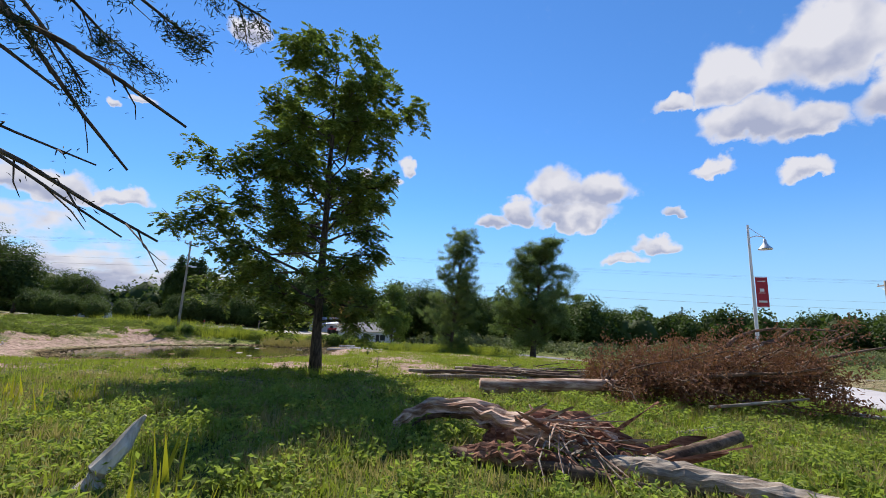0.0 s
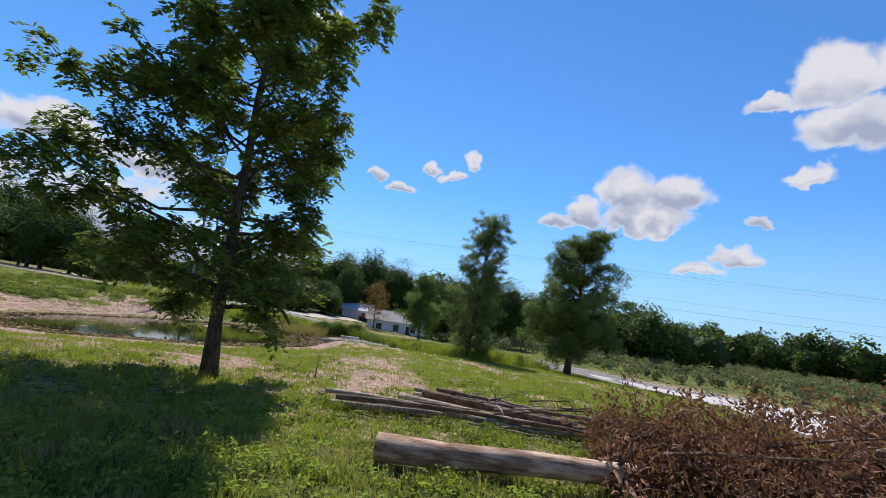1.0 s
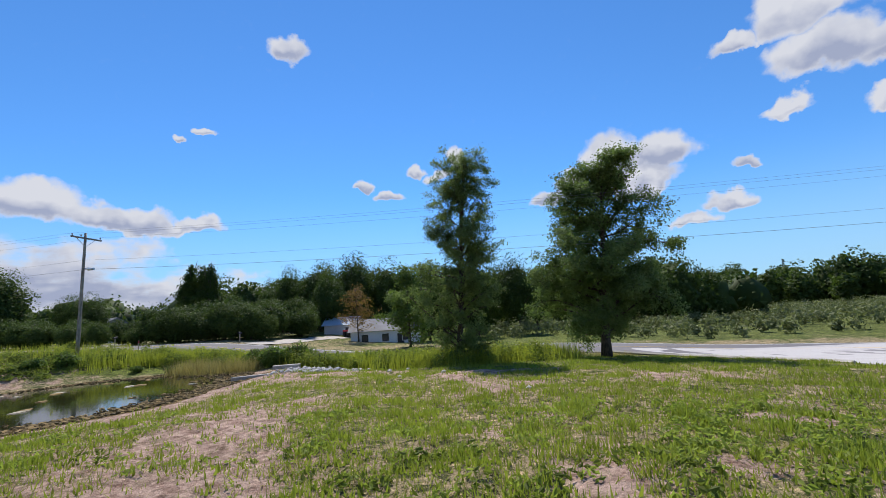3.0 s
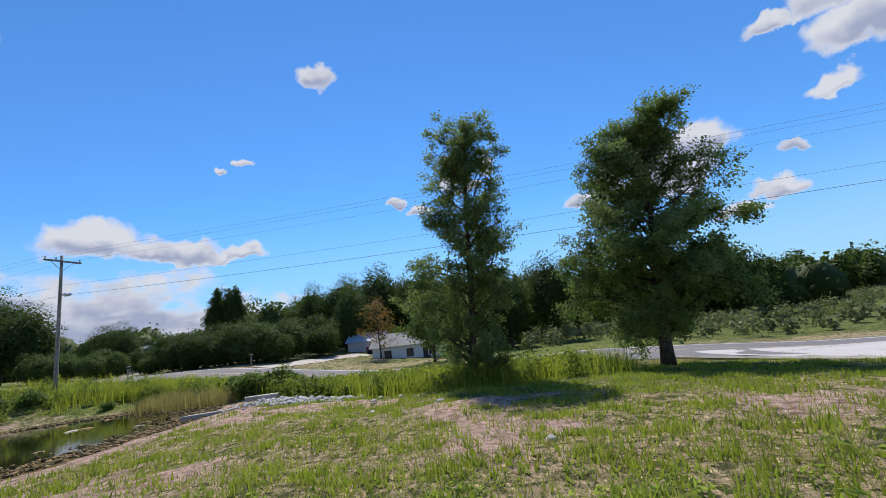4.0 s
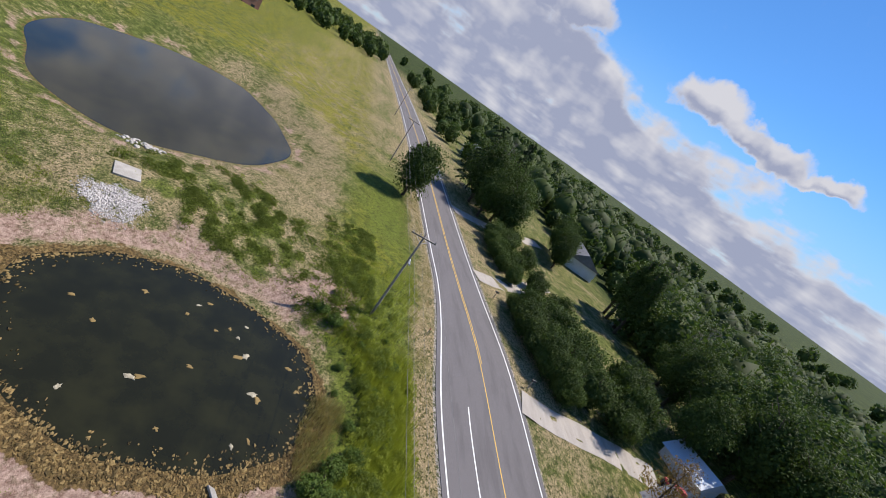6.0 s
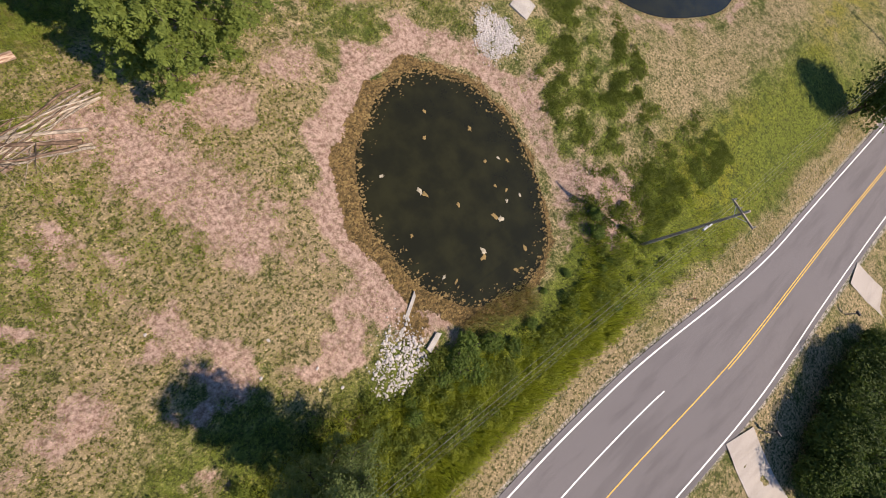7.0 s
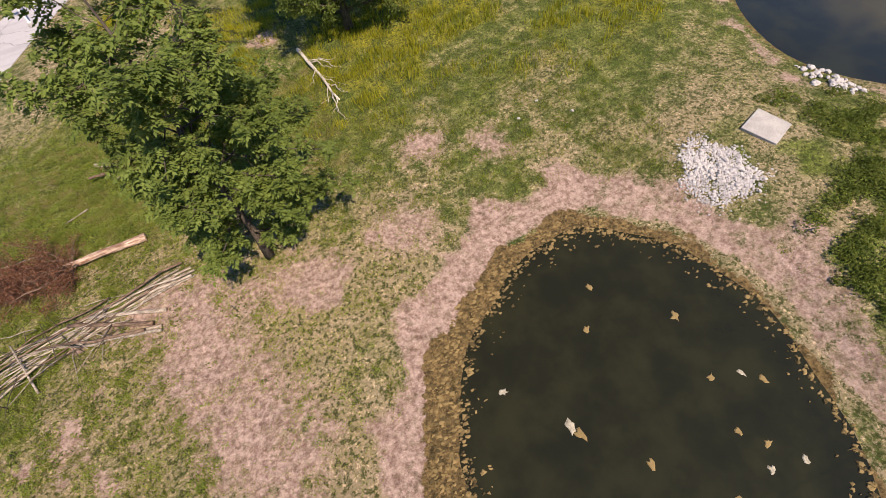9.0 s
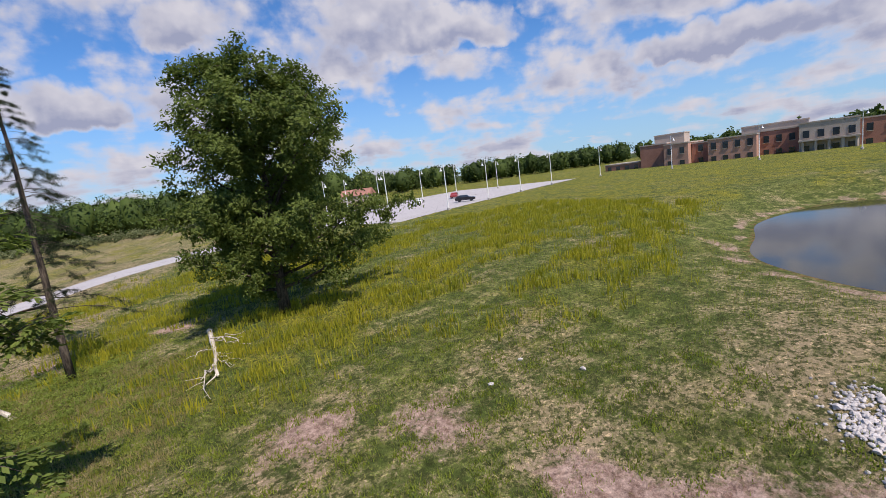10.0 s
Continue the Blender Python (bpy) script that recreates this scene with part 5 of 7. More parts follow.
def utility_pole(at, height, turn, top_gear=True, lean=0.0):
    root = empty("utility_pole", (at[0], at[1], float(land(*at)) - 0.1), turn)
    p = Pile()
    z = np.linspace(0, height, 8)
    p.tube(np.c_[lean * z, 0 * z, z], np.linspace(0.145, 0.09, 8), 12)
    p.link("post", M_POLEWOOD, root, smooth=True)
    arm = part("crossarm", box(bmesh.new(), (0.11, 2.5, 0.12), (lean * height + 0.12, 0, height - 0.45), 0.01), M_POLEWOOD, root)
    for y in (-1.15, -0.45, 1.15):
        part("insulator", lathe(bmesh.new(), [(0.02, 0), (0.03, 0.08), (0.06, 0.1), (0.05, 0.16), (0.02, 0.2)], 10, (lean * height + 0.12, y, height - 0.39)), M_CONCRETE, arm)
    for s in (-1, 1):
        q = Pile()
        q.tube(np.array([(lean * height + 0.06, s * 0.75, height - 0.5), (lean * height + 0.06, 0, height - 1.15)]), [0.022, 0.022], 5)
        q.link("brace", M_METAL, root)
    if top_gear:
        part("cable_bracket", box(bmesh.new(), (0.5, 0.10, 0.12), (lean * height + 0.2, 0.05, height - 2.9), 0.01), M_METAL, root)
        part("splice_box", cyl(bmesh.new(), 0.10, 0.10, 0.55, (lean * height + 0.45, 0.0, height - 3.0), 10, Matrix.Rotation(radians(90), 4, "Y")), M_METAL, root)
    return tagged(root, "weathered wooden utility pole with crossarm beside the road", "utility pole", "utility poles")


POLES = [(-29.9, 48.0), (-84.0, 51.0), (-140.0, 54.0), (44.0, 43.5)]
for k, (x, y) in enumerate(POLES):
    utility_pole((x, y), 9.9, -2 if k < 3 else -12, k == 0, 0.012 if k == 0 else 0.0)
tops = {k: (x, y, lz(x, y) - 0.1 + 9.9) for k, (x, y) in enumerate(POLES)}
for a, b in ((2, 1), (1, 0), (0, 3)):
    for dy, dz_, r in ((-1.15, -0.18, 0.005), (-0.45, -0.18, 0.005), (1.15, -0.18, 0.005), (0.1, -2.2, 0.006), (0.12, -2.95, 0.010)):
        p0, p1 = np.array(tops[a]) + [0.12, dy, dz_], np.array(tops[b]) + [0.12, dy, dz_]
        t = np.linspace(0, 1, 21)[:, None]
        line = p0 * (1 - t) + p1 * t
        line[:, 2] -= 4 * 0.55 * (t * (1 - t))[:, 0]
        q = Pile()
        q.tube(line, np.full(21, r), 5)
        tagged(q.link("power_cable", M_CABLE), "grey overhead cable between wooden poles", "cable", "overhead cables")


# stones
rng = np.random.RandomState(9)
STONES = []
for k in range(7):
    bm = bmesh.new()
    bmesh.ops.create_icosphere(bm, subdivisions=1, radius=1.0)
    for vv in bm.verts:
        vv.co *= 0.75 + 0.5 * rng.uniform()
        vv.co.z *= 0.65
    me = bpy.data.meshes.new("stone")
    bm.to_mesh(me)
    bm.free()
    me.materials.append(M_STONE)
    STONES.append(me)


def heap_radius(rng):
    """A place in a lobed heap: relative radius and angle, thinning out at the rim."""
    a = rng.uniform(0, 6.28)
    rim = 0.95 + 0.22 * math.sin(2 * a + 0.7) + 0.16 * math.sin(3 * a + 2.0) + 0.1 * math.sin(7 * a)
    return rim * rng.uniform() ** 0.62 + 0.28 * abs(rng.normal()) * rng.uniform(), a


def stone_heap(name, centre, rx_, ry_, turn, count, small, big, label, rubble=0):
    root = empty(name, (centre[0], centre[1], lz(*centre)))
    c, s = math.cos(turn), math.sin(turn)
    for k in range(count):
        rr, a = heap_radius(rng)
        u, v = rx_ * rr * math.cos(a), ry_ * rr * math.sin(a)
        x, y = u * c - v * s, u * s + v * c
        size = rng.uniform(small, big) * rng.uniform(0.7, 1.2)
        ob = new("stone", STONES[k % 7])
        ob.parent = root
        lay = 0.12 * max(0, 1 - rr) if k % 3 == 0 else 0
        ob.matrix_basis = Matrix.LocRotScale((x, y, lz(centre[0] + x, centre[1] + y) - lz(*centre) + size * 0.3 + lay), Euler((rng.uniform(-0.4, 0.4), rng.uniform(-0.4, 0.4), rng.uniform(0, 6.28))), (size, size * rng.uniform(0.7, 1.2), size))
    if rubble:
        pl = Pile()
        me = STONES[0]
        ico_v = np.array([v.co[:] for v in me.vertices])
        ico_f = np.array([p.vertices[:] for p in me.polygons])
        for k in range(rubble):
            rr, a = heap_radius(rng)
            u, v = rx_ * rr * math.cos(a), ry_ * rr * math.sin(a)
            x, y = u * c - v * s, u * s + v * c
            size = rng.uniform(0.03, 0.085)
            pl.put(ico_v * size * rng.uniform(0.7, 1.3, 3) + np.array([x, y, lz(centre[0] + x, centre[1] + y) - lz(*centre) + 0.02]), ico_f)
        tagged(pl.link("rubble", M_STONE, root), "fine pale rubble between the stones", kind="stuff")
    return tagged(root, label, "stones")


stone_heap("stone_heap", (-30.3, 25.4), 1.6, 2.1, 0.5, 300, 0.06, 0.14, "heap of pale broken stones on the pond's bank", 3200)
stone_heap("stone_heap", (-7.1, 42.7), 2.2, 1.8, 0.3, 260, 0.05, 0.15, "heap of pale broken stones beside the pond's outlet", 700)
stone_heap("stone_heap", (-41.4, 22.5), 0.9, 2.0, 0.2, 70, 0.10, 0.24, "pale broken rubble on the bank of the far pond")
for x, y in ((-1.0, 36.5), (0.6, 38.2), (-2.4, 39.8), (11.5, 25.6), (-26.5, 16.8), (-25.0, 14.8), (-23.2, 15.6), (4.2, 32.2), (-1.8, 41.0), (-3.0, 41.8)):
    ob = new("stone", STONES[int(abs(x * 10)) % 7])
    ob.matrix_basis = Matrix.LocRotScale((x, y, lz(x, y) + 0.03), Euler((0.1, 0, x)), (0.14, 0.11, 0.12))
    tagged(ob, "single pale stone lying in short grass", "stone", "loose stones")


def slab(name, corners, z, thick, label, mat=M_CONCRETE, tilt=None):
    bm = bmesh.new()
    base = [bm.verts.new((x, y, z + (tilt[k] if tilt else 0))) for k, (x, y) in enumerate(corners)]
    face = bm.faces.new(base)
    ex = bmesh.ops.extrude_face_region(bm, geom=[face])["geom"]
    bmesh.ops.translate(bm, verts=[g for g in ex if isinstance(g, bmesh.types.BMVert)], vec=(0, 0, thick))
    bmesh.ops.recalc_face_normals(bm, faces=bm.faces)
    bmesh.ops.bevel(bm, geom=list(bm.edges), offset=0.02, segments=1, affect="EDGES")
    return tagged(part(name, bm, mat), label, "slab")


zs = lz(-34.4, 24.2)
slab("concrete_slab", [(-35.2, 22.9), (-35.8, 24.8), (-33.9, 25.6), (-33.2, 23.7)], zs - 0.06, 0.18, "weathered flat concrete slab on a spillway", tilt=[0.1, 0.0, -0.05, 0.05])
slab("concrete_sill", [(-10.8, 39.45), (-10.65, 39.85), (-7.9, 41.7), (-8.1, 41.2)], -0.26, 0.22, "worn concrete sill at the pond's outlet")
slab("concrete_sill", [(-10.6, 43.1), (-10.3, 42.8), (-9.0, 43.3), (-9.1, 43.7)], lz(-9.8, 43.2) - 0.2, 0.42, "worn concrete sill at the pond's outlet")

# floating scum and the crust of algae along the shore
def scum(name, count, lo, hi, small, big, label, seed, part_of=None):
    r = np.random.RandomState(seed)
    pl, made = Pile(), 0
    while made < count:
        x, y = POND1[0] + r.uniform(-13, 13), POND1[1] + r.uniform(-14, 14)
        dd = float(pond1_d(x, y))
        if not lo < dd < hi * float(shore_width(x, y)) + 0.25 * math.sin(3.1 * x) * math.sin(2.7 * y):
            continue
        n = r.randint(6, 10)
        a = np.sort(r.uniform(0, 6.28, n))
        size = r.uniform(small, big)
        rad = size * r.uniform(0.55, 1.2, n)
        z = max(POND1_Z, lz(x, y)) + 0.012
        ring = np.c_[x + rad * np.cos(a), y + rad * 0.75 * np.sin(a), np.full(n, z)]
        inner = np.c_[x + rad * 0.72 * np.cos(a), y + rad * 0.54 * np.sin(a), np.full(n, z + 0.035 * r.uniform(0.4, 1.4))]
        v = np.concatenate([ring, inner, [[x, y, z + 0.04]]])
        k = np.arange(n)
        k2 = (k + 1) % n
        f = np.concatenate([np.stack([k, k2, n + k2], 1), np.stack([k, n + k2, n + k], 1), np.stack([n + k, n + k2, np.full(n, 2 * n)], 1)])
        pl.put(v, f)
        made += 1
    return tagged(pl.link(name, M_SCUM), label, "algae", kind="stuff")


scum("algae_crust", 2600, -0.45, 1.15, 0.04, 0.17, "cracked brown algae crust along the pond's edge", 3)
scum("algae_crust", 320, -1.3, 0.1, 0.04, 0.15, "scattered bits of brown algae near the edge", 4)
rng = np.random.RandomState(77)
for k, (x, y) in enumerate([(-15.9, 33.5), (-16.1, 33.9), (-23.1, 31.2), (-17.5, 40.2), (-17.2, 40.6), (-20.2, 38.5), (-20.5, 38.9), (-20.8, 42.0), (-20.4, 28.1), (-22.0, 38.0), (-22.6, 37.2), (-21.9, 36.4), (-13.4, 40.0), (-14.0, 40.8), (-18.9, 43.0), (-23.4, 38.2), (-18.0, 36.0), (-19.0, 30.0), (-14.0, 31.0), (-13.2, 36.0), (-22.5, 34.2), (-23.8, 34.6), (-24.4, 35.2)]):
    bm = bmesh.new()
    n = 11
    rad = [rng.uniform(0.12, 0.34) * (1.25 if k < 8 else 0.8) for _ in range(n)]
    vs = [bm.verts.new((rad[j] * math.cos(6.283 * j / n), 0.7 * rad[j] * math.sin(6.283 * j / n), 0.0)) for j in range(n)]
    top = [bm.verts.new((0.7 * vv.co.x, 0.7 * vv.co.y, 0.03)) for vv in vs]
    for j in range(n):
        bm.faces.new((vs[j], vs[(j + 1) % n], top[(j + 1) % n], top[j]))
    bm.faces.new(top)
    ob = part("scum_patch", bm, M_FOAM if k % 3 == 0 else M_SCUM)
    ob.matrix_basis = pose(x, y, POND1_Z + 0.008, 0, 0, rng.uniform(0, 360))
    tagged(ob, "pale patch of scum floating on dark water", "scum", "floating scum")

# roadside posts and mailboxes
def marker(at, label, red=True):
    root = empty("marker_post", (at[0], at[1], float(land(*at)) - 0.05))
    part("post", box(bmesh.new(), (0.07, 0.05, 1.05), (0, 0, 0.5), 0.01), M_POLEWOOD if red else M_METAL, root)
    part("reflector", box(bmesh.new(), (0.09, 0.06, 0.18), (0, 0, 0.9), 0.01), M_RED if red else M_PAINTWHITE, root)
    return tagged(root, label, "marker post")


marker((-30.6, 54.4), "small wooden marker post with red top on the verge")


def mailbox(at, turn):
    root = empty("mailbox", (at[0], at[1], float(land(*at)) - 0.05), turn)
    part("post", box(bmesh.new(), (0.1, 0.1, 1.1), (0, 0, 0.55), 0.01), M_POLEWOOD, root)
    bm = box(bmesh.new(), (0.55, 0.2, 0.14), (0, 0, 1.17))
    cyl(bm, 0.1, 0.1, 0.55, (-0.275, 0, 1.24), 14, Matrix.Rotation(radians(90), 4, "Y"))
    part("box", bm, M_DARK, root)
    part("flag", box(bmesh.new(), (0.03, 0.01, 0.16), (0.1, 0.115, 1.3)), M_RED, root)
    return tagged(root, "dark mailbox on a wooden post by the road", "mailbox", "mailboxes")


mailbox((-29.4, 67.8), 90)
mailbox((25.8, 42.4), 0)
mailbox((-47.0, 67.9), 90)

# side road paint
def paint(name, polys, label):
    pl = Pile()
    for poly in polys:
        p = np.array(poly, float)
        z = road_level(p[:, 0], p[:, 1]) + 0.014
        v = np.c_[p, z]
        n = len(p)
        pl.put(v, np.array([(0, k, k + 1) for k in range(1, n - 1)]))
    return tagged(pl.link(name, M_WHITE), label, "road marking", kind="structure")


paint("arrow", [[(21.10, 40.40), (21.30, 40.40), (21.25, 38.50), (21.05, 38.50)], [(20.65, 38.60), (21.70, 38.55), (21.15, 36.80)]], "white painted straight arrow")
paint("arrow", [[(24.55, 40.40), (24.75, 40.40), (24.75, 38.40), (24.55, 38.40)], [(24.55, 38.60), (25.55, 38.40), (25.55, 38.20), (24.55, 38.20)], [(25.45, 38.85), (26.45, 38.30), (25.45, 37.75)]], "white painted turning arrow")
paint("lane_line", [[(22.80, 41.60), (22.92, 41.60), (22.75, 34.10), (22.63, 34.10)], [(23.10, 41.60), (23.22, 41.60), (23.05, 34.10), (22.93, 34.10)]], "white double lane line")
kerb = Pile()
kp = catmull([(18.10, 40.10), (17.45, 45.10), (14.75, 50.60), (10.75, 55.10)], 30)
kz = road_level(kp[:, 0], kp[:, 1]) + 0.06
kerb.tube(np.c_[kp, kz], np.full(30, 0.10), 4)
tagged(kerb.link("kerb", M_CONCRETE), "low concrete kerb round the junction", "kerb", kind="structure")


# driveways
def drive(name, pts, half, label, mat=M_GRAVEL):
    line = catmull(pts, 30)
    dd = np.gradient(line, axis=0)
    dd /= np.linalg.norm(dd, axis=1, keepdims=True)
    nn = np.stack([-dd[:, 1], dd[:, 0]], 1)
    l, r = line + nn * half, line - nn * half
    v = np.stack([l, r], 1)
    z = np.maximum(land(v[..., 0], v[..., 1]) + 0.05, road_level(v[..., 0], v[..., 1]) - 0.03)
    z2 = np.concatenate([v, z[..., None]], -1).reshape(-1, 3)
    i = np.arange(60).reshape(30, 2)
    q = np.stack([i[:-1, 0], i[:-1, 1], i[1:, 1], i[1:, 0]], -1)
    return tagged(link_mesh(name, z2, q, mat), label, "driveway", kind="structure")


drive("driveway", [(-27.0, 66.2), (-26.0, 70.0), (-25.2, 77.0), (-23.6, 85.5)], 1.7, "pale gravel drive to the white house")
drive("driveway", [(-52.0, 66.0), (-53.0, 70.0), (-56.0, 76.0), (-64.0, 86.0)], 1.6, "pale gravel drive among bushes")
drive("driveway", [(-78.0, 66.2), (-79.0, 71.0), (-82.0, 80.0), (-92.0, 96.0)], 1.8, "pale gravel drive to the grey house")


# houses
M_SIDING = plain_material("white_siding", (0.74, 0.75, 0.77), 0.6, 8, 0.1)
M_ROOF = plain_material("grey_shingles", (0.20, 0.20, 0.215), 0.9, 10, 0.35)
M_ROOF_PALE = plain_material("pale_metal_roof", (0.55, 0.60, 0.68), 0.5, 6, 0.12)
M_GLASS = plain_material("window_glass", (0.03, 0.04, 0.05), 0.08, 3, 0.2, 0.0, 0.6)
M_BRICK = plain_material("brick", (0.36, 0.175, 0.125), 0.9, 5, 0.3)
M_PALEBRICK = plain_material("pale_brick", (0.46, 0.26, 0.19), 0.9, 5, 0.25)
M_PALESTONE = plain_material("pale_cladding", (0.42, 0.35, 0.29), 0.85, 5, 0.2)
M_TRIM = plain_material("grey_trim", (0.30, 0.30, 0.32), 0.6, 5, 0.15)


def house(at, turn, w_, d_, h_, roof_h, wall, roof, label, windows=3, door=True, sink=0.0):
    root = empty("house", (at[0], at[1], lz(*at) - 0.1 - sink), turn)
    part("wall", box(bmesh.new(), (w_, d_, h_), (0, 0, h_ / 2), 0.0), wall, root)
    bm = bmesh.new()
    o = 0.4
    a = [bm.verts.new(c) for c in ((-w_ / 2 - o, -d_ / 2 - o, h_ - 0.1), (w_ / 2 + o, -d_ / 2 - o, h_ - 0.1), (w_ / 2 + o, 0, h_ + roof_h), (-w_ / 2 - o, 0, h_ + roof_h), (-w_ / 2 - o, d_ / 2 + o, h_ - 0.1), (w_ / 2 + o, d_ / 2 + o, h_ - 0.1))]
    for q in ((0, 1, 2, 3), (3, 2, 5, 4), (0, 3, 4), (1, 5, 2), (0, 4, 5, 1)):
        bm.faces.new([a[k] for k in q])
    part("roof", bm, roof, root)
    for k in range(windows):
        x = -w_ / 2 + w_ * (k + 0.7) / (windows + 0.4)
        fr = part("window", box(bmesh.new(), (1.15, 0.08, 1.25), (x, -d_ / 2 - 0.03, h_ * 0.58), 0.01), M_PAINTWHITE, root)
        part("pane", box(bmesh.new(), (0.95, 0.03, 1.05), (x, -d_ / 2 - 0.08, h_ * 0.58)), M_GLASS, fr)
    if door:
        part("door", box(bmesh.new(), (0.95, 0.07, 2.0), (w_ * 0.22, -d_ / 2 - 0.03, 1.0), 0.01), M_DARK, root)
    return tagged(root, label, "house")


house((-15.6, 84.0), 12, 10.0, 7.5, 2.6, 1.7, M_SIDING, M_ROOF, "small white house with dark windows and grey roof", 3, True, 0.7)
house((-26.2, 93.0), 12, 5.5, 6.5, 2.6, 1.3, M_SIDING, M_ROOF_PALE, "white shed with pale metal roof", 0, False, 0.8)
house((-94.0, 110.0), -20, 13.0, 9.0, 3.2, 2.6, M_SIDING, M_ROOF, "grey-roofed house among trees", 4)
house((-150.0, 88.0), 0, 13.0, 9.0, 3.2, 2.6, M_SIDING, M_ROOF, "distant white house beside the road", 3)
house((-50.0, -150.0), 150, 12.0, 9.0, 3.0, 2.4, M_PALESTONE, M_BRICK, "small distant house with red roof", 2)


def tractor(at, turn):
    root = empty("tractor", (at[0], at[1], lz(*at)), turn)
    bm = box(bmesh.new(), (1.5, 0.75, 0.55), (0.7, 0, 1.0), 0.08)
    box(bm, (1.2, 1.2, 0.3), (-0.6, 0, 1.05), 0.06)
    part("body", bm, M_RED, root)
    part("seat", box(bmesh.new(), (0.45, 0.5, 0.5), (-0.7, 0, 1.4), 0.05), M_DARK, root)
    for x, r in ((-0.7, 0.62), (1.1, 0.4)):
        for s in (-1, 1):
            part("wheel", cyl(bmesh.new(), r, r, 0.35, (x, s * 0.7 + (0.17 if s < 0 else -0.17), r), 18, Matrix.Rotation(radians(90 * s), 4, "X")), M_DARK, root)
    part("exhaust", cyl(bmesh.new(), 0.04, 0.04, 0.7, (1.0, 0.15, 1.25), 8), M_DARK, root)
    return tagged(root, "red tractor parked at the end of the gravel drive", "tractor")


tractor((-22.6, 86.8), 70)


def car(at, turn, paint_, label, z=None):
    root = empty("car", (at[0], at[1], float(road_level(*at)) + 0.03), turn)
    bm = bmesh.new()
    prof = [(-2.2, 0.35), (2.2, 0.35), (2.25, 0.7), (1.9, 0.88), (0.95, 0.98), (0.35, 1.42), (-1.2, 1.46), (-1.95, 1.0), (-2.25, 0.92)]
    l = [bm.verts.new((x, -0.88 if zz < 1.1 else -0.7, zz)) for x, zz in prof]
    r = [bm.verts.new((x, 0.88 if zz < 1.1 else 0.7, zz)) for x, zz in prof]
    n = len(prof)
    for k in range(n):
        bm.faces.new((l[k], l[(k + 1) % n], r[(k + 1) % n], r[k]))
    bm.faces.new(l[::-1]), bm.faces.new(r)
    body = part("body", bm, paint_, root)
    for s in (-1, 1):
        part("window", box(bmesh.new(), (1.9, 0.04, 0.34), (-0.4, s * 0.80, 1.2), 0.01, Matrix.Rotation(radians(s * 22), 4, "X")), M_GLASS, body)
        for x in (-1.35, 1.35):
            wh = part("wheel", cyl(bmesh.new(), 0.33, 0.33, 0.22, (x, s * 0.9 + (0.11 if s < 0 else -0.11), 0.33), 18, Matrix.Rotation(radians(90 * s), 4, "X")), M_DARK, root)
    return tagged(root, label, "car", "parked cars")


M_CARBLACK = plain_material("black_car_paint", (0.02, 0.02, 0.024), 0.25, 4, 0.1)
M_CARRED = plain_material("maroon_car_paint", (0.25, 0.04, 0.04), 0.3, 4, 0.1)
car((-57.0, -60.0), 150, M_CARBLACK, "black car on the pale car park")
car((-62.0, -78.0), 60, M_CARRED, "dark red car on the pale car park")
car((-50.0, -74.0), 60, M_PAINTWHITE, "white car on the pale car park")

# the brick college building
college = empty("brick_building", (-132.5, -84.0, lz(-128, -92) - 1.6), math.degrees(math.atan2(0.88, -0.47)))


def wing(u0, u1, depth0, depth1, z1, mat, name="wing", rows=2, cols=4, pale=False):
    """A block of the building: u along the front, depth behind it (front faces the meadow)."""
    wg = part(name, box(bmesh.new(), (u1 - u0, depth1 - depth0, z1), ((u0 + u1) / 2, (depth0 + depth1) / 2, z1 / 2)), mat, college)
    part("cornice", box(bmesh.new(), (u1 - u0 + 0.3, depth1 - depth0 + 0.3, 0.35), ((u0 + u1) / 2, (depth0 + depth1) / 2, z1 + 0.1)), M_PALESTONE, wg)
    for r in range(rows):
        for c in range(cols):
            u = u0 + (u1 - u0) * (c + 0.5) / cols
            z = 2.0 + r * 3.9
            part("window", box(bmesh.new(), (1.3, 0.16, 1.9), (u, depth0 - 0.02, z)), M_GLASS, wg)
            part("sill", box(bmesh.new(), (1.5, 0.25, 0.15), (u, depth0 - 0.06, z - 1.05)), M_PALESTONE, wg)
    return wg


wing(-13, -1, 4, 18, 3.6, M_BRICK, rows=1, cols=4)
wing(0, 8, 1, 20, 8.6, M_BRICK, rows=0, cols=0)
wing(8.2, 15, -3, 20, 8.0, M_PALEBRICK, rows=2, cols=2)
wing(3, 12, 7, 15, 11.4, M_PALESTONE, "penthouse", 0, 0)
wing(15.2, 20, 1, 20, 7.4, M_BRICK, rows=2, cols=1)
wing(20.2, 32, -3, 20, 7.8, M_PALEBRICK, rows=2, cols=4)
wing(32.2, 41, 4, 20, 8.2, M_BRICK, rows=2, cols=3)
port = wing(41.2, 53, -3, 18, 8.8, M_PALESTONE, "portico", 2, 4)
for k in range(5):
    part("column", cyl(bmesh.new(), 0.35, 0.32, 4.2, (42.0 + k * 2.6, -4.4, 0), 14), M_PALESTONE, port)
part("canopy", box(bmesh.new(), (12.0, 2.2, 0.4), (47.1, -3.9, 4.3)), M_PALESTONE, port)
wing(27, 43, 11, 18, 10.2, M_PALESTONE, "penthouse", 0, 0)
wing(53.2, 72, 3, 20, 8.2, M_BRICK, rows=2, cols=5)
wing(72.2, 74.5, 1, 20, 9.2, M_PALEBRICK, "pier", 0, 0)
wing(74.7, 96, 3, 20, 8.4, M_BRICK, rows=2, cols=5)
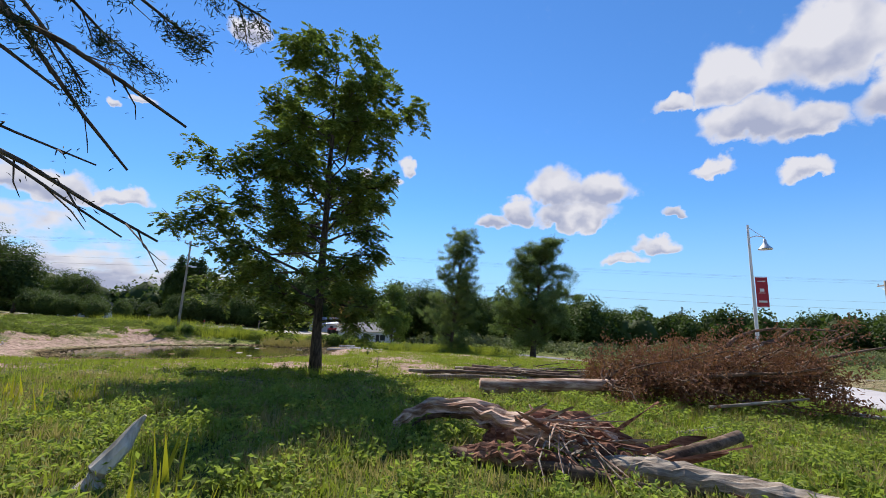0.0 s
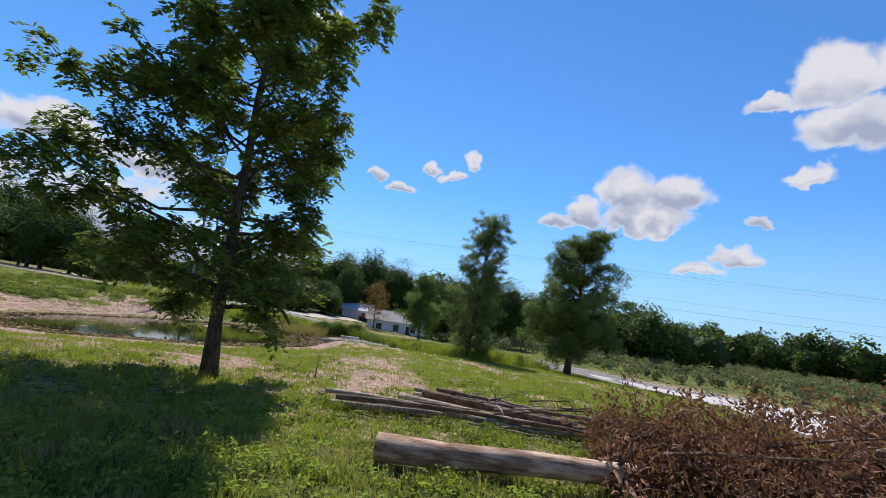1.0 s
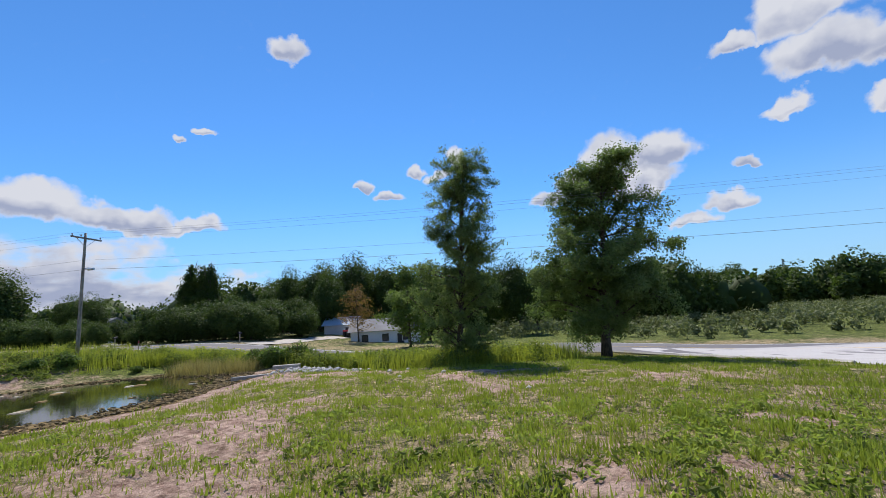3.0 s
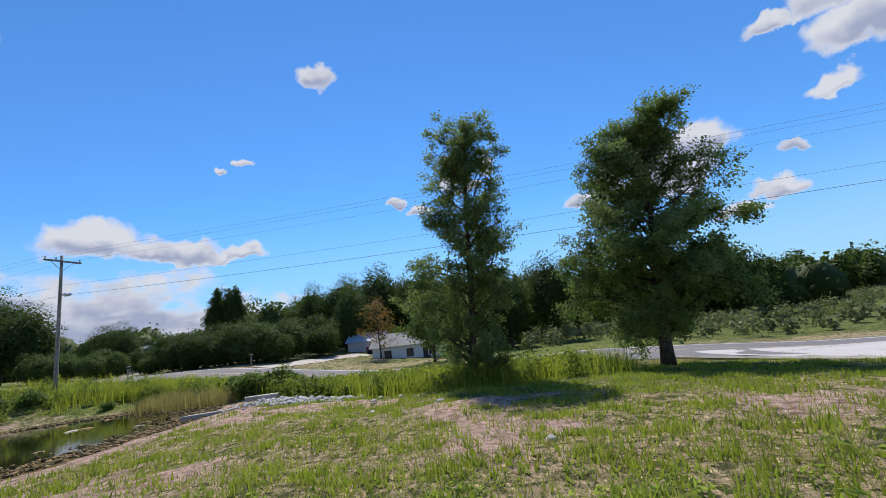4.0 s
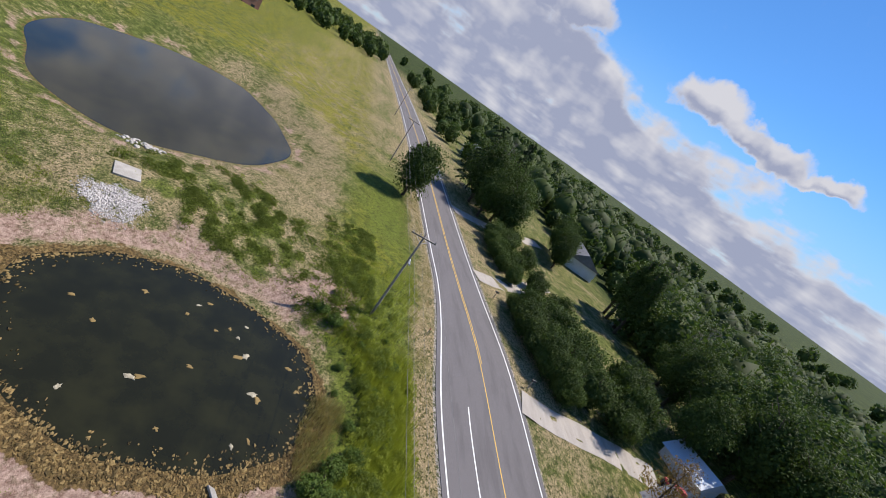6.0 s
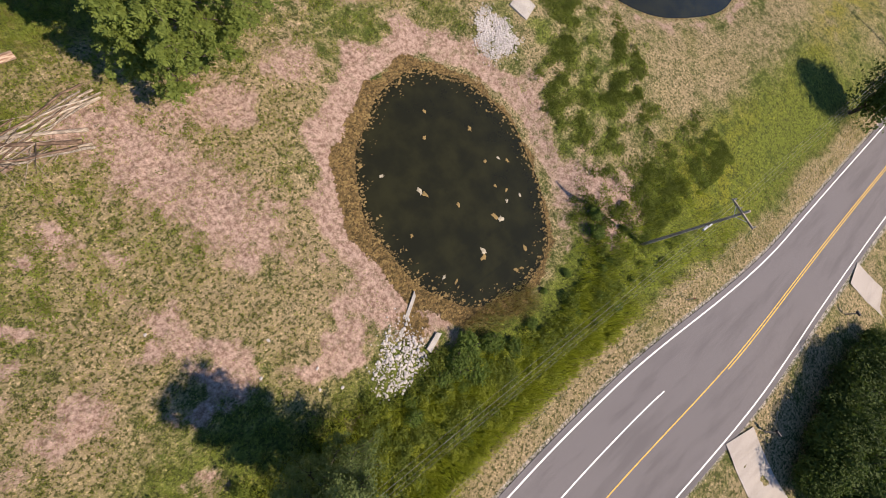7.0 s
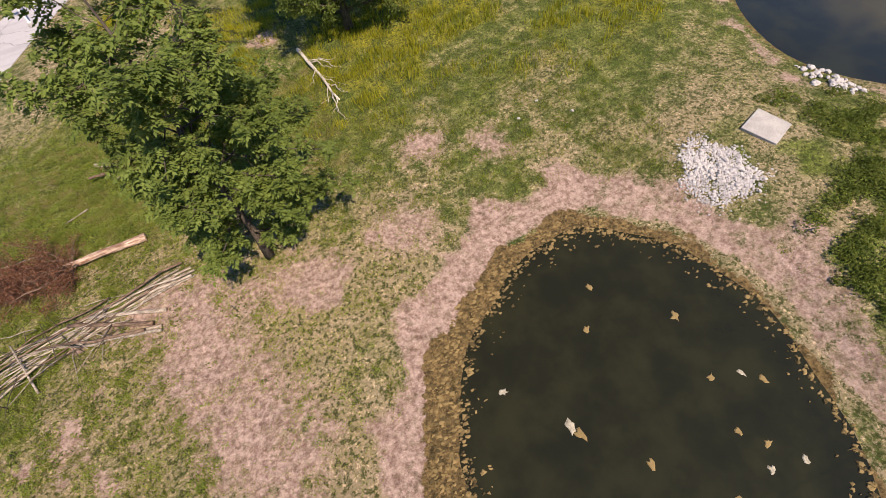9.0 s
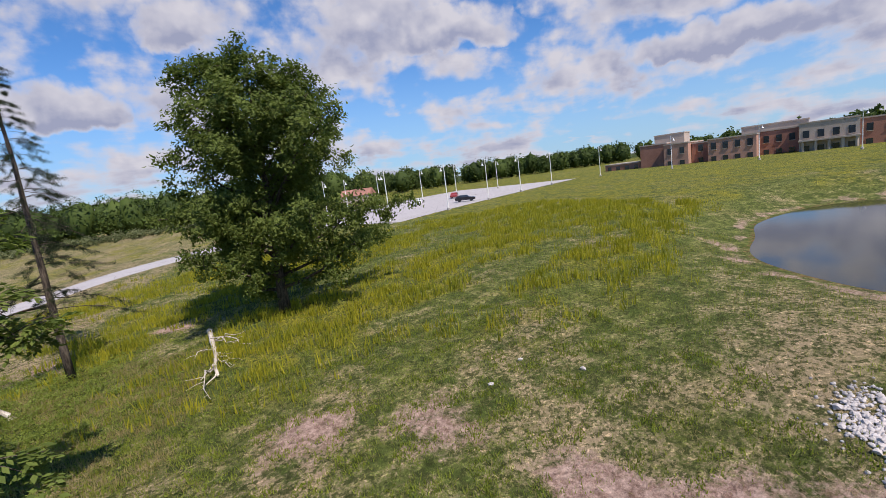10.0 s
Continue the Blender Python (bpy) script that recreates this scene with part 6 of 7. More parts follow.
wing(66, 78, 9, 17, 12.4, M_PALESTONE, "penthouse", 0, 0)
tagged(college, "long two-storey brick building with pale stone portico", "building")

# ---------- hedges, woods, scrub ----------
def crown_points(rng, centre, rx_, rz_, lumps, count, shell=0.55):
    """Leaf places on a lumpy crown: many smaller balls on an ellipsoid, leaves near their skins."""
    u = rng.normal(size=(lumps, 3))
    u /= np.linalg.norm(u, axis=1, keepdims=True)
    balls = np.array(centre) + u * np.array([rx_, rx_, rz_]) * rng.uniform(0.3, 0.74, (lumps, 1))
    size = min(rx_, rz_) * rng.uniform(0.35, 0.6, lumps)
    k = rng.randint(0, lumps, count)
    d = rng.normal(size=(count, 3))
    d /= np.linalg.norm(d, axis=1, keepdims=True)
    d[:, 2] = np.where(rng.uniform(size=count) < 0.55, np.abs(d[:, 2]), d[:, 2])
    return balls[k] + d * (size[k] * rng.uniform(shell, 1.08, count))[:, None], d


def leafy(rng, centre, rx_, rz_, lumps, count, size, shell=0.6, top=None, heart=0.55):
    """A crown: small leaves on the skins of its lumps and coarser dark growth deep inside."""
    c, d = crown_points(rng, centre, rx_, rz_, lumps, count, shell)
    q = rng.normal(size=(max(6, count // 4), 3))
    q /= np.linalg.norm(q, axis=1, keepdims=True)
    core = np.array(centre) + q * np.array([rx_, rx_, rz_]) * rng.uniform(0.42, 0.72, (len(q), 1))
    for a in (c, core):
        a[:, 2] = np.maximum(a[:, 2], centre[2] - rz_ * 0.98)
        if top:
            a[:, 2] = np.minimum(a[:, 2], top)
    v0, f0 = leaf_quads(c, size, rng, 0.3, 0.62, 0.3, d + np.array([0, 0, 0.3]), 0.6)
    v1, f1 = leaf_quads(core, size * 1.7, rng, 0.1, 0.8, 0.3, q + np.array([0, 0, 0.3]), 0.9)
    if rz_ < 2.2:
        return np.concatenate([v0, v1]), np.concatenate([f0, f1 + len(v0)])
    # a dense lumpy heart that lets no light through
    th, ph = np.meshgrid(np.linspace(0, 2 * np.pi, 9)[:-1], np.linspace(-1.45, 1.45, 6), indexing="ij")
    rad = heart * rng.uniform(0.8, 1.15, th.shape)
    v2 = np.array(centre) + np.stack([rx_ * rad * np.cos(ph) * np.cos(th), rx_ * rad * np.cos(ph) * np.sin(th), rz_ * rad * np.sin(ph)], -1).reshape(-1, 3)
    k = np.arange(48).reshape(8, 6)
    k2 = np.roll(k, -1, axis=0)
    q2 = np.stack([k[:, :-1], k2[:, :-1], k2[:, 1:], k[:, 1:]], -1).reshape(-1, 4)
    f2 = np.concatenate([q2[:, :3], q2[:, [0, 2, 3]]])
    return np.concatenate([v0, v1, v2]), np.concatenate([f0, f1 + len(v0), f2 + len(v0) + len(v1)])


def bush(name, seed, width, height, leaf, label, count=2600, size=0.26, category="bush"):
    rng = np.random.RandomState(seed)
    root = empty(name)
    stems = Pile()
    for k in range(7):
        a = rng.uniform(0, 6.28)
        e = np.array([math.cos(a) * width * 0.5, math.sin(a) * width * 0.5, height * rng.uniform(0.5, 0.85)])
        stems.tube(np.array([e * 0.02, e * 0.4 + rng.normal(0, 0.08, 3), e]), [0.07, 0.045, 0.015], 6)
    stems.link("stem", M_BARK, root)
    v, f = leafy(rng, (0, 0, height * 0.40), width, height * 0.46, 30, count, size, heart=0.6)
    link_mesh("foliage", v, f, leaf, root)
    return tagged(root, label, category)


def spread(kinds, places, group, seed, lo=0.8, hi=1.25):
    """Copies of the given things at the places (x, y[, scale]); the first of each kind is moved itself."""
    rng = np.random.RandomState(seed)
    used = set()
    for k, pl in enumerate(places):
        x, y = pl[:2]
        sc = pl[2] if len(pl) > 2 else rng.uniform(lo, hi)
        kind = kinds[k % len(kinds)]
        m = pose(x, y, lz(x, y) - 0.08, 0, 0, rng.uniform(0, 360))
        ob = kind if kind not in used else copy_thing(kind, m)
        used.add(kind)
        ob.matrix_basis = m @ Matrix.Diagonal((sc, sc, sc * rng.uniform(0.9, 1.12), 1))
        tagged(ob, group=group)


HEDGE = [bush("hedge_bush", 51 + k, 3.0, 5.2, M_LEAF_WOOD, "dense dark green bush on the road's far side", 5200, 0.24) for k in range(3)]
spread(HEDGE, [(-29.5, 72.5, 0.8), (-33, 71.5, 1.0), (-36.5, 71.0, 0.95), (-40, 70.8, 1.0), (-43.5, 71.0, 0.85), (-31, 77, 1.15), (-36, 77.5, 1.25), (-41, 77, 1.2), (-46, 76, 1.0), (-47, 71.2, 0.55), (-56, 74, 0.7), (-60, 73, 0.75), (-64, 72.5, 0.8), (-68, 73, 0.9), (-72, 74, 1.0), (-58, 80, 0.9), (-66, 80, 1.0), (-74, 79, 1.1), (-50, 80, 1.0), (-30, 84, 1.2), (-36, 86, 1.3), (-31.2, 72.8, 0.95), (-34.8, 72.4, 1.1), (-38.2, 72.2, 1.1), (-41.8, 72.2, 1.1), (-45.2, 72.6, 1.0), (-33.5, 75.2, 1.2), (-38.5, 75.4, 1.25), (-43.5, 75, 1.2), (-62, 76, 0.9), (-70, 76.5, 1.0), (-54, 78, 0.8), (-27.8, 80.5, 1.0)], "roadside hedge", 1)


def light_tree(name, seed, h, wdt, leaf, label, count=7000, size=0.34, clear=0.06, lumps=44):
    rng = np.random.RandomState(seed)
    root = empty(name)
    wood = Pile()
    z = np.linspace(0, h * 0.85, 7)
    wood.tube(np.c_[np.cumsum(rng.normal(0, 0.08, 7)), np.cumsum(rng.normal(0, 0.08, 7)), z], np.linspace(0.022 * h, 0.03, 7), 8)
    for k in range(10):
        a, z0 = rng.uniform(0, 6.28), h * rng.uniform(clear, 0.7)
        e = np.array([math.cos(a) * wdt * 0.7, math.sin(a) * wdt * 0.7, z0 + h * 0.22])
        b = np.array([0, 0, z0])
        wood.tube(np.array([b, (b + e) / 2 + rng.normal(0, 0.1, 3), e]), [0.009 * h, 0.006 * h, 0.02], 5)
    wood.link("trunk", M_BARK, root, smooth=True)
    v, f = leafy(rng, (0, 0, h * (0.45 + clear / 2)), wdt, h * (0.55 - clear / 2), lumps, count, size, 0.55, h)
    link_mesh("crown", v, f, leaf, root)
    return tagged(root, label, "tree")


SHRUB = [bush("willow_shrub", 91 + k, 1.15, 1.7, M_LEAF_LIGHT, "low bright green shrub at the pond's outlet", 1500, 0.13) for k in range(2)]
spread(SHRUB, [(-11.6, 44.9, 1.1), (-10.2, 45.4, 1.25), (-13.2, 45.9, 0.95), (-8.8, 45.6, 0.9), (-11.0, 46.8, 1.0), (-26.8, 44.6, 0.8), (-27.8, 43.4, 0.7), (-5.6, 46.4, 0.8), (-14.6, 47.4, 0.8)] + [(x, float(main_near(x)) - 6.2 - 2.6 * (k % 3) / 2 - 1.2 * math.sin(1.7 * k), 0.36 + 0.07 * (k % 4)) for k, x in enumerate(np.linspace(-27, 3, 34))], "shrubs along the ditch", 6)
OAKS = [light_tree("oak_tree", 61 + k, 15.5, 5.2, M_LEAF_WOOD, "dark full-crowned tree at the edge of the wood") for k in range(3)]
spread(OAKS, [(-33, 98, 1.0), (-27, 101, 1.05), (-21, 103, 1.0), (-40, 100, 0.85), (-13, 104, 0.95), (-6, 103, 0.9), (-29, 93, 0.75), (1, 99, 0.8), (8, 104, 0.75), (-46, 104, 0.8), (-79, 78, 0.95), (-86, 78, 1.15), (-91, 73, 1.1), (-83, 73.5, 0.95), (-97, 78, 1.05), (-104, 82, 1.0), (-9, 84, 0.72), (-5, 88, 0.85), (-1.5, 83, 0.7), (4, 87, 0.78), (-84, 98, 0.7), (-89, 99.5, 0.75), (-79.5, 95, 0.6), (-94, 101, 0.65)], "trees along the wood's edge", 2)
COLUMN = [light_tree("column_tree", 71 + k, 19.0, 2.3, M_LEAF_WOOD, "tall narrow tree above a dark hedge", 5000, 0.32, 0.15, 40) for k in range(2)]
spread(COLUMN, [(-66, 104.5, 0.95), (-63, 105, 0.97), (-60, 103, 0.88), (-69, 106, 0.82), (-45, 106, 0.62), (-42, 107, 0.55)], "narrow trees", 3)
DARKT = [light_tree("roadside_tree", 75, 10.0, 3.4, M_LEAF_WOOD, "dark dense tree close to the road", 5200, 0.27, 0.05, 30)]
spread(DARKT, [(-67.8, 53.2, 1.25)], "roadside trees", 4)
make_spruce("white_pine", 33, 20.0, 4.2, (-92.0, 79.0), "ragged tall pine beside the road", 0.0, 16, 0.42, 0.9)
make_spruce("white_pine", 34, 20.0, 5.2, (122.0, 232.0), "dark tall pine above the far wood", 0.0, 16, 0.6, 1.0)
make_spruce("white_pine", 35, 19.0, 6.0, (-101.0, 74.0), "ragged tall pine beside the road", 0.0, 16, 0.42, 0.9)


def bare_tree(at, h, seed):
    rng = np.random.RandomState(seed)
    tubes, tips = grow(rng, h, 20, egg(2.6, 0.3, 0.5), 0.14, 0.3, twigs=6, twig_len=1.3, rise=(45, 70))
    root = empty("dead_tree", (at[0], at[1], lz(*at) - 0.05))
    wood = Pile()
    for k, (p, r) in enumerate(tubes):
        wood.tube(p, np.maximum(r, 0.02), 6)
    wood.link("trunk", M_PALEBARK, root)
    return tagged(root, "leafless grey dead tree among pines", "dead tree")


bare_tree((-95.5, 76.5), 17.0, 81)
bare_tree((-52.0, 112.0), 13.0, 82)


def woods(name, places, leaf, label, heights, per, size, seed, wdt=0.4, clear=0.0, category="woods", heart=0.6):
    """Many trees as one thing that nobody could count."""
    rng = np.random.RandomState(seed)
    pts, wood = [], Pile()
    for x, y in places:
        h = rng.uniform(*heights)
        z0 = lz(x, y)
        ww = h * wdt * rng.uniform(0.8, 1.3)
        pts.append(leafy(rng, (x, y, z0 + h * (0.42 + clear / 2)), ww, h * (0.58 - clear / 2), 11, per, size, 0.6, None, heart))
        if h > 6:
            wood.tube(np.array([(x, y, z0 - 0.2), (x + 0.2, y, z0 + h * 0.7)]), [0.012 * h, 0.006 * h], 4)
    mass = Pile()
    for v, f in pts:
        mass.put(v, f)
    crown = mass.link(name, leaf, None, True)
    tagged(crown, label, category, kind="stuff")
    if wood.n:
        tagged(wood.link("woods_trunks", M_BARK), "dark trunks inside the wood", category, kind="stuff")


def jitter(x0, x1, y0, y1, step, seed, keep=None):
    rng = np.random.RandomState(seed)
    out = []
    for x in np.arange(x0, x1, step):
        for y in np.arange(y0, y1, step):
            p = (x + rng.uniform(-0.5, 0.5) * step, y + rng.uniform(-0.5, 0.5) * step)
            if keep is None or keep(*p):
                out.append(p)
    return out


woods("woods_north", jitter(-60, 46, 104, 150, 8.5, 1, lambda x, y: y > 106 + 0.1 * x), M_LEAF_WOOD, "dark mixed wood behind the white house", (10, 17), 1700, 0.58, 1, heart=0.5)
woods("woods_east", jitter(40, 300, 95, 330, 9, 2, lambda x, y: 205 < math.hypot(x - 5, y + 20) < 262), M_LEAF_WOOD, "long wood beyond the scrub field", (11, 19), 800, 1.0, 2, heart=0.5)
woods("woods_west", jitter(-190, -52, 100, 175, 10, 3, lambda x, y: y > 112 and not (-108 < x < -76 and y < 116)), M_LEAF_WOOD, "wood on low hills beyond the road", (7, 12), 330, 0.95, 3)
woods("woods_roadside", jitter(-330, -112, 78, 104, 11, 4), M_LEAF_WOOD, "trees along the far side of the road", (6, 11), 380, 0.8, 4)
woods("woods_south", jitter(-60, 190, -200, -150, 10, 5, lambda x, y: y < -150 + 0.12 * (x - 60)), M_LEAF_WOOD, "wood beyond the entrance road", (13, 19), 520, 0.9, 5, heart=0.62)
woods("woods_lot", jitter(-260, -60, -260, -205, 12, 6), M_LEAF_WOOD, "wood behind the car park", (12, 17), 380, 1.1, 6, heart=0.62)
woods("woods_canopy", jitter(-330, 60, 118, 270, 11, 31, lambda x, y: not (-110 < x < -76 and y < 128)), M_LEAF_WOOD, "closed canopy of mixed wood to the horizon", (9, 15), 120, 1.15, 31, 0.5, 0.0, "woods", 0.7)
ring = []
rr = np.random.RandomState(7)
for k in range(460):
    a, dd = rr.uniform(0, 6.283), rr.uniform(330, 620)
    x, y = dd * math.cos(a), 40 + dd * math.sin(a)
    if abs(y - float(main_center(np.array(x)))) > 14 and not (-330 < x < -90 and -220 < y < 60):
        ring.append((x, y))
woods("woods_far", ring, M_LEAF_WOOD, "far woods along the horizon", (10, 17), 150, 2.2, 8, 0.45)
far_west = jitter(-560, -300, -260, 50, 17, 9)
woods("woods_far_west", far_west, M_LEAF_WOOD, "far woods beyond the meadow", (8, 12), 120, 1.9, 9, 0.45)

scrub_at = jitter(-6, 190, 72, 175, 3.9, 11, lambda x, y: y > main_far(np.array(x)) + 7 and 68 + 0.05 * x < math.hypot(x - 5, y + 0) < 190 and (x > 4 or y < 92))
woods("scrub", scrub_at, M_LEAF_SCRUB, "grey-green scrub field across the road", (1.3, 3.0), 110, 0.30, 12, 0.62, 0.0, "scrub")
woods("shrubs_south", jitter(-30, 150, -150, -128, 4.0, 13), M_LEAF_SCRUB, "band of shrubs before the wood", (2, 3.6), 140, 0.4, 14, 0.6, 0.0, "shrubs")


# ---------- grass, reeds and weeds ----------
def blades(name, xy, height, width, mat, label, seed, per=7, spread_=0.16, lean=0.35, category="grass", ground_z=None):
    """Tufts of leaning pointed blades."""
    rng = np.random.RandomState(seed)
    xy = np.repeat(np.asarray(xy), per, axis=0)
    n = len(xy)
    hs = np.repeat(height if np.ndim(height) else np.full(n // per, height), per) * rng.uniform(0.5, 1.2, n)
    base = xy + rng.normal(0, spread_, (n, 2))
    z = land(base[:, 0], base[:, 1]) - 0.02
    a = rng.uniform(0, 6.283, n)
    le = rng.normal(0, lean, n) * hs
    tip = np.c_[base[:, 0] + np.cos(a) * le, base[:, 1] + np.sin(a) * le, z + hs]
    b = rng.uniform(0, 6.283, n)
    wv = np.c_[np.cos(b), np.sin(b), 0 * b] * (width * rng.uniform(0.6, 1.4, n))[:, None] * 0.5
    p = np.c_[base, z]
    v = np.stack([p - wv, p + wv, tip], 1).reshape(-1, 3)
    f = np.arange(3 * n).reshape(n, 3)
    return tagged(link_mesh(name, v, f, mat), label, category, kind="stuff")


def scatter(count, x0, x1, y0, y1, seed, weight):
    rng = np.random.RandomState(seed)
    out = np.zeros((0, 2))
    while len(out) < count:
        p = np.c_[rng.uniform(x0, x1, count * 2), rng.uniform(y0, y1, count * 2)]
        keep = rng.uniform(size=len(p)) < weight(p[:, 0], p[:, 1])
        out = np.concatenate([out, p[keep]])
    return out[:count]


def open_ground(x, y):
    """1 where grass can grow."""
    m = masks(x, y)
    free = smooth(pond1_d(x, y), 2.2, 3.6) * smooth(pond2_d(x, y), 0.6, 2.0) * smooth(side_near_d(x, y), 0.4, 1.0) * smooth(main_near(x) - y, 0.9, 1.8)
    return free * (1 - 0.93 * np.clip((m["dirt"] - 0.5) * 2.6, 0, 1)), m


def near_path(x, y):
    """Denser where the low stretch of the flight passes."""
    d = np.minimum(np.hypot(x - 2.5, y - 6), np.minimum(np.hypot(x - 4.2, y - 16), np.hypot(x - 5.0, y - 26)))
    return np.clip(1.25 - d / 17, 0.06, 1)


g = lambda x, y: open_ground(x, y)[0] * near_path(x, y) * (0.4 + 0.6 * smooth(waves(x, y, 3.0, 21), -0.6, 0.5))
blades("grass", scatter(22000, -22, 18, -4, 52, 1, g), 0.14, 0.028, M_GRASS, "uneven short green grass", 1, 6, 0.14, 0.7)
blades("grass", scatter(14000, -30, 18, 8, 50, 12, lambda x, y: open_ground(x, y)[0] * smooth(waves(x, y, 2.4, 41), -0.2, 0.5)), 0.15, 0.05, M_GRASS, "sparse clumps of short grass", 12, 6, 0.10)
g2 = lambda x, y: open_ground(x, y)[0] * near_path(x, y) * smooth(waves(x, y, 6.0, 22), -0.4, 0.6)
blades("dry_grass", scatter(5000, -22, 18, -4, 52, 2, g2), 0.17, 0.012, M_STRAW, "dry straw-coloured grass", 2, 6, 0.14)
blades("dry_grass", scatter(9500, -30, 18, 8, 50, 14, lambda x, y: open_ground(x, y)[0] * smooth(waves(x, y, 3.1, 42), -0.5, 0.4)), 0.07, 0.035, M_STRAW, "flattened straw in short grass", 14, 5, 0.16, 2.2)
blades("dry_grass", scatter(7000, -12, 15, 1, 14, 15, lambda x, y: open_ground(x, y)[0] * smooth(waves(x, y, 2.7, 43), -0.4, 0.5)), 0.26, 0.022, M_STRAW, "long dry grass among the weeds", 15, 6, 0.16, 0.5)
tall = lambda x, y: open_ground(x, y)[0] * smooth(x, -26, -12) * smooth(np.hypot(x - 4, y - 16), 26, 8) * smooth(waves(x, y, 2.2, 23), 0.1, 0.8) * 0.7 * (x < 17)
blades("tussocks", scatter(2600, -14, 17, -3, 34, 3, tall), 0.34, 0.02, M_GRASS, "taller grass tussocks", 3, 10, 0.10, 0.45)
broad = lambda x, y: open_ground(x, y)[1]["lush"] * open_ground(x, y)[0] * smooth(waves(x, y, 1.7, 24), -0.1, 0.6)


def weeds(name, xy, height, size, mat, label, seed, leaves=14):
    rng = np.random.RandomState(seed)
    n = len(xy)
    h = height * rng.uniform(0.45, 1.25, n)
    k = np.repeat(np.arange(n), leaves)
    t = rng.uniform(0.15, 1.0, len(k))
    c = np.c_[xy[k] + rng.normal(0, 0.16 * height / 0.5, (len(k), 2)) * (0.4 + t)[:, None], land(xy[k][:, 0], xy[k][:, 1]) + h[k] * t]
    v, f = leaf_quads(c, size, rng, -0.1, 0.5, 0.5)
    return tagged(link_mesh(name, v, f, mat), label, "weeds", kind="stuff")


def mounds(name, xy, radius, height, count, size, mat, label, seed):
    """Low leafy domes, lit on top and dark between."""
    rng = np.random.RandomState(seed)
    k = np.repeat(np.arange(len(xy)), count)
    r = (radius * rng.uniform(0.55, 1.35, len(xy)))[k]
    h = (height * rng.uniform(0.5, 1.3, len(xy)))[k]
    d = rng.normal(size=(len(k), 3))
    d[:, 2] = np.abs(d[:, 2])
    d /= np.linalg.norm(d, axis=1, keepdims=True)
    t = rng.uniform(0.72, 1.12, len(k))
    c = np.c_[xy[k] + d[:, :2] * (r * t)[:, None], land(xy[k][:, 0], xy[k][:, 1]) + d[:, 2] * h * t]
    v, f = leaf_quads(c, size, rng, -0.1, 0.5, 0.3, d, 0.8)
    return tagged(link_mesh(name, v, f, mat), label, "weeds", kind="stuff")


mat_w = lambda x, y: open_ground(x, y)[0] * near_path(x, y) ** 1.5 * smooth(waves(x, y, 2.6, 61), -0.3, 0.5)
mounds("ground_weeds", scatter(2600, -14, 17, 2, 30, 61, mat_w), 0.24, 0.13, 16, 0.10, M_WEED_PALE, "low broad-leaved weeds in the short grass", 61)
mounds("ground_weeds", scatter(900, -14, 17, 1, 26, 62, mat_w), 0.26, 0.2, 18, 0.12, M_WEED, "dark broad-leaved weeds in the short grass", 62)
weeds("weeds", scatter(3800, -12, 17, -2, 33, 4, broad), 0.30, 0.10, M_WEED_PALE, "leafy green weeds round the felled wood", 4)
strip = lambda x, y: smooth(main_near(x) - y, 2.6, 4.2) * smooth(main_near(x) - y, 14, 8) * smooth(pond1_d(x, y), 2.6, 4.2) * smooth(x, 9, 1) * (0.05 + 0.95 * smooth(x, -27, -21)) * smooth(np.hypot(x + 6.8, y - 42.4), 2.4, 3.4)
blades("reeds", scatter(13000, -40, 8, 40, 56, 5, strip), 1.0, 0.034, M_REED, "tall bright green reeds along the ditch", 5, 5, 0.16, 0.16)
ditch = lambda x, y: strip(x, y) * smooth(main_near(x) - y, 4.5, 7)
mounds("ditch_weeds", scatter(520, -34, 6, 40, 55, 6, lambda x, y: ditch(x, y) * smooth(waves(x, y, 4, 25), -0.5, 0.4)), 0.55, 0.9, 130, 0.17, M_WEED, "thick leafy weeds between pond and road", 6)
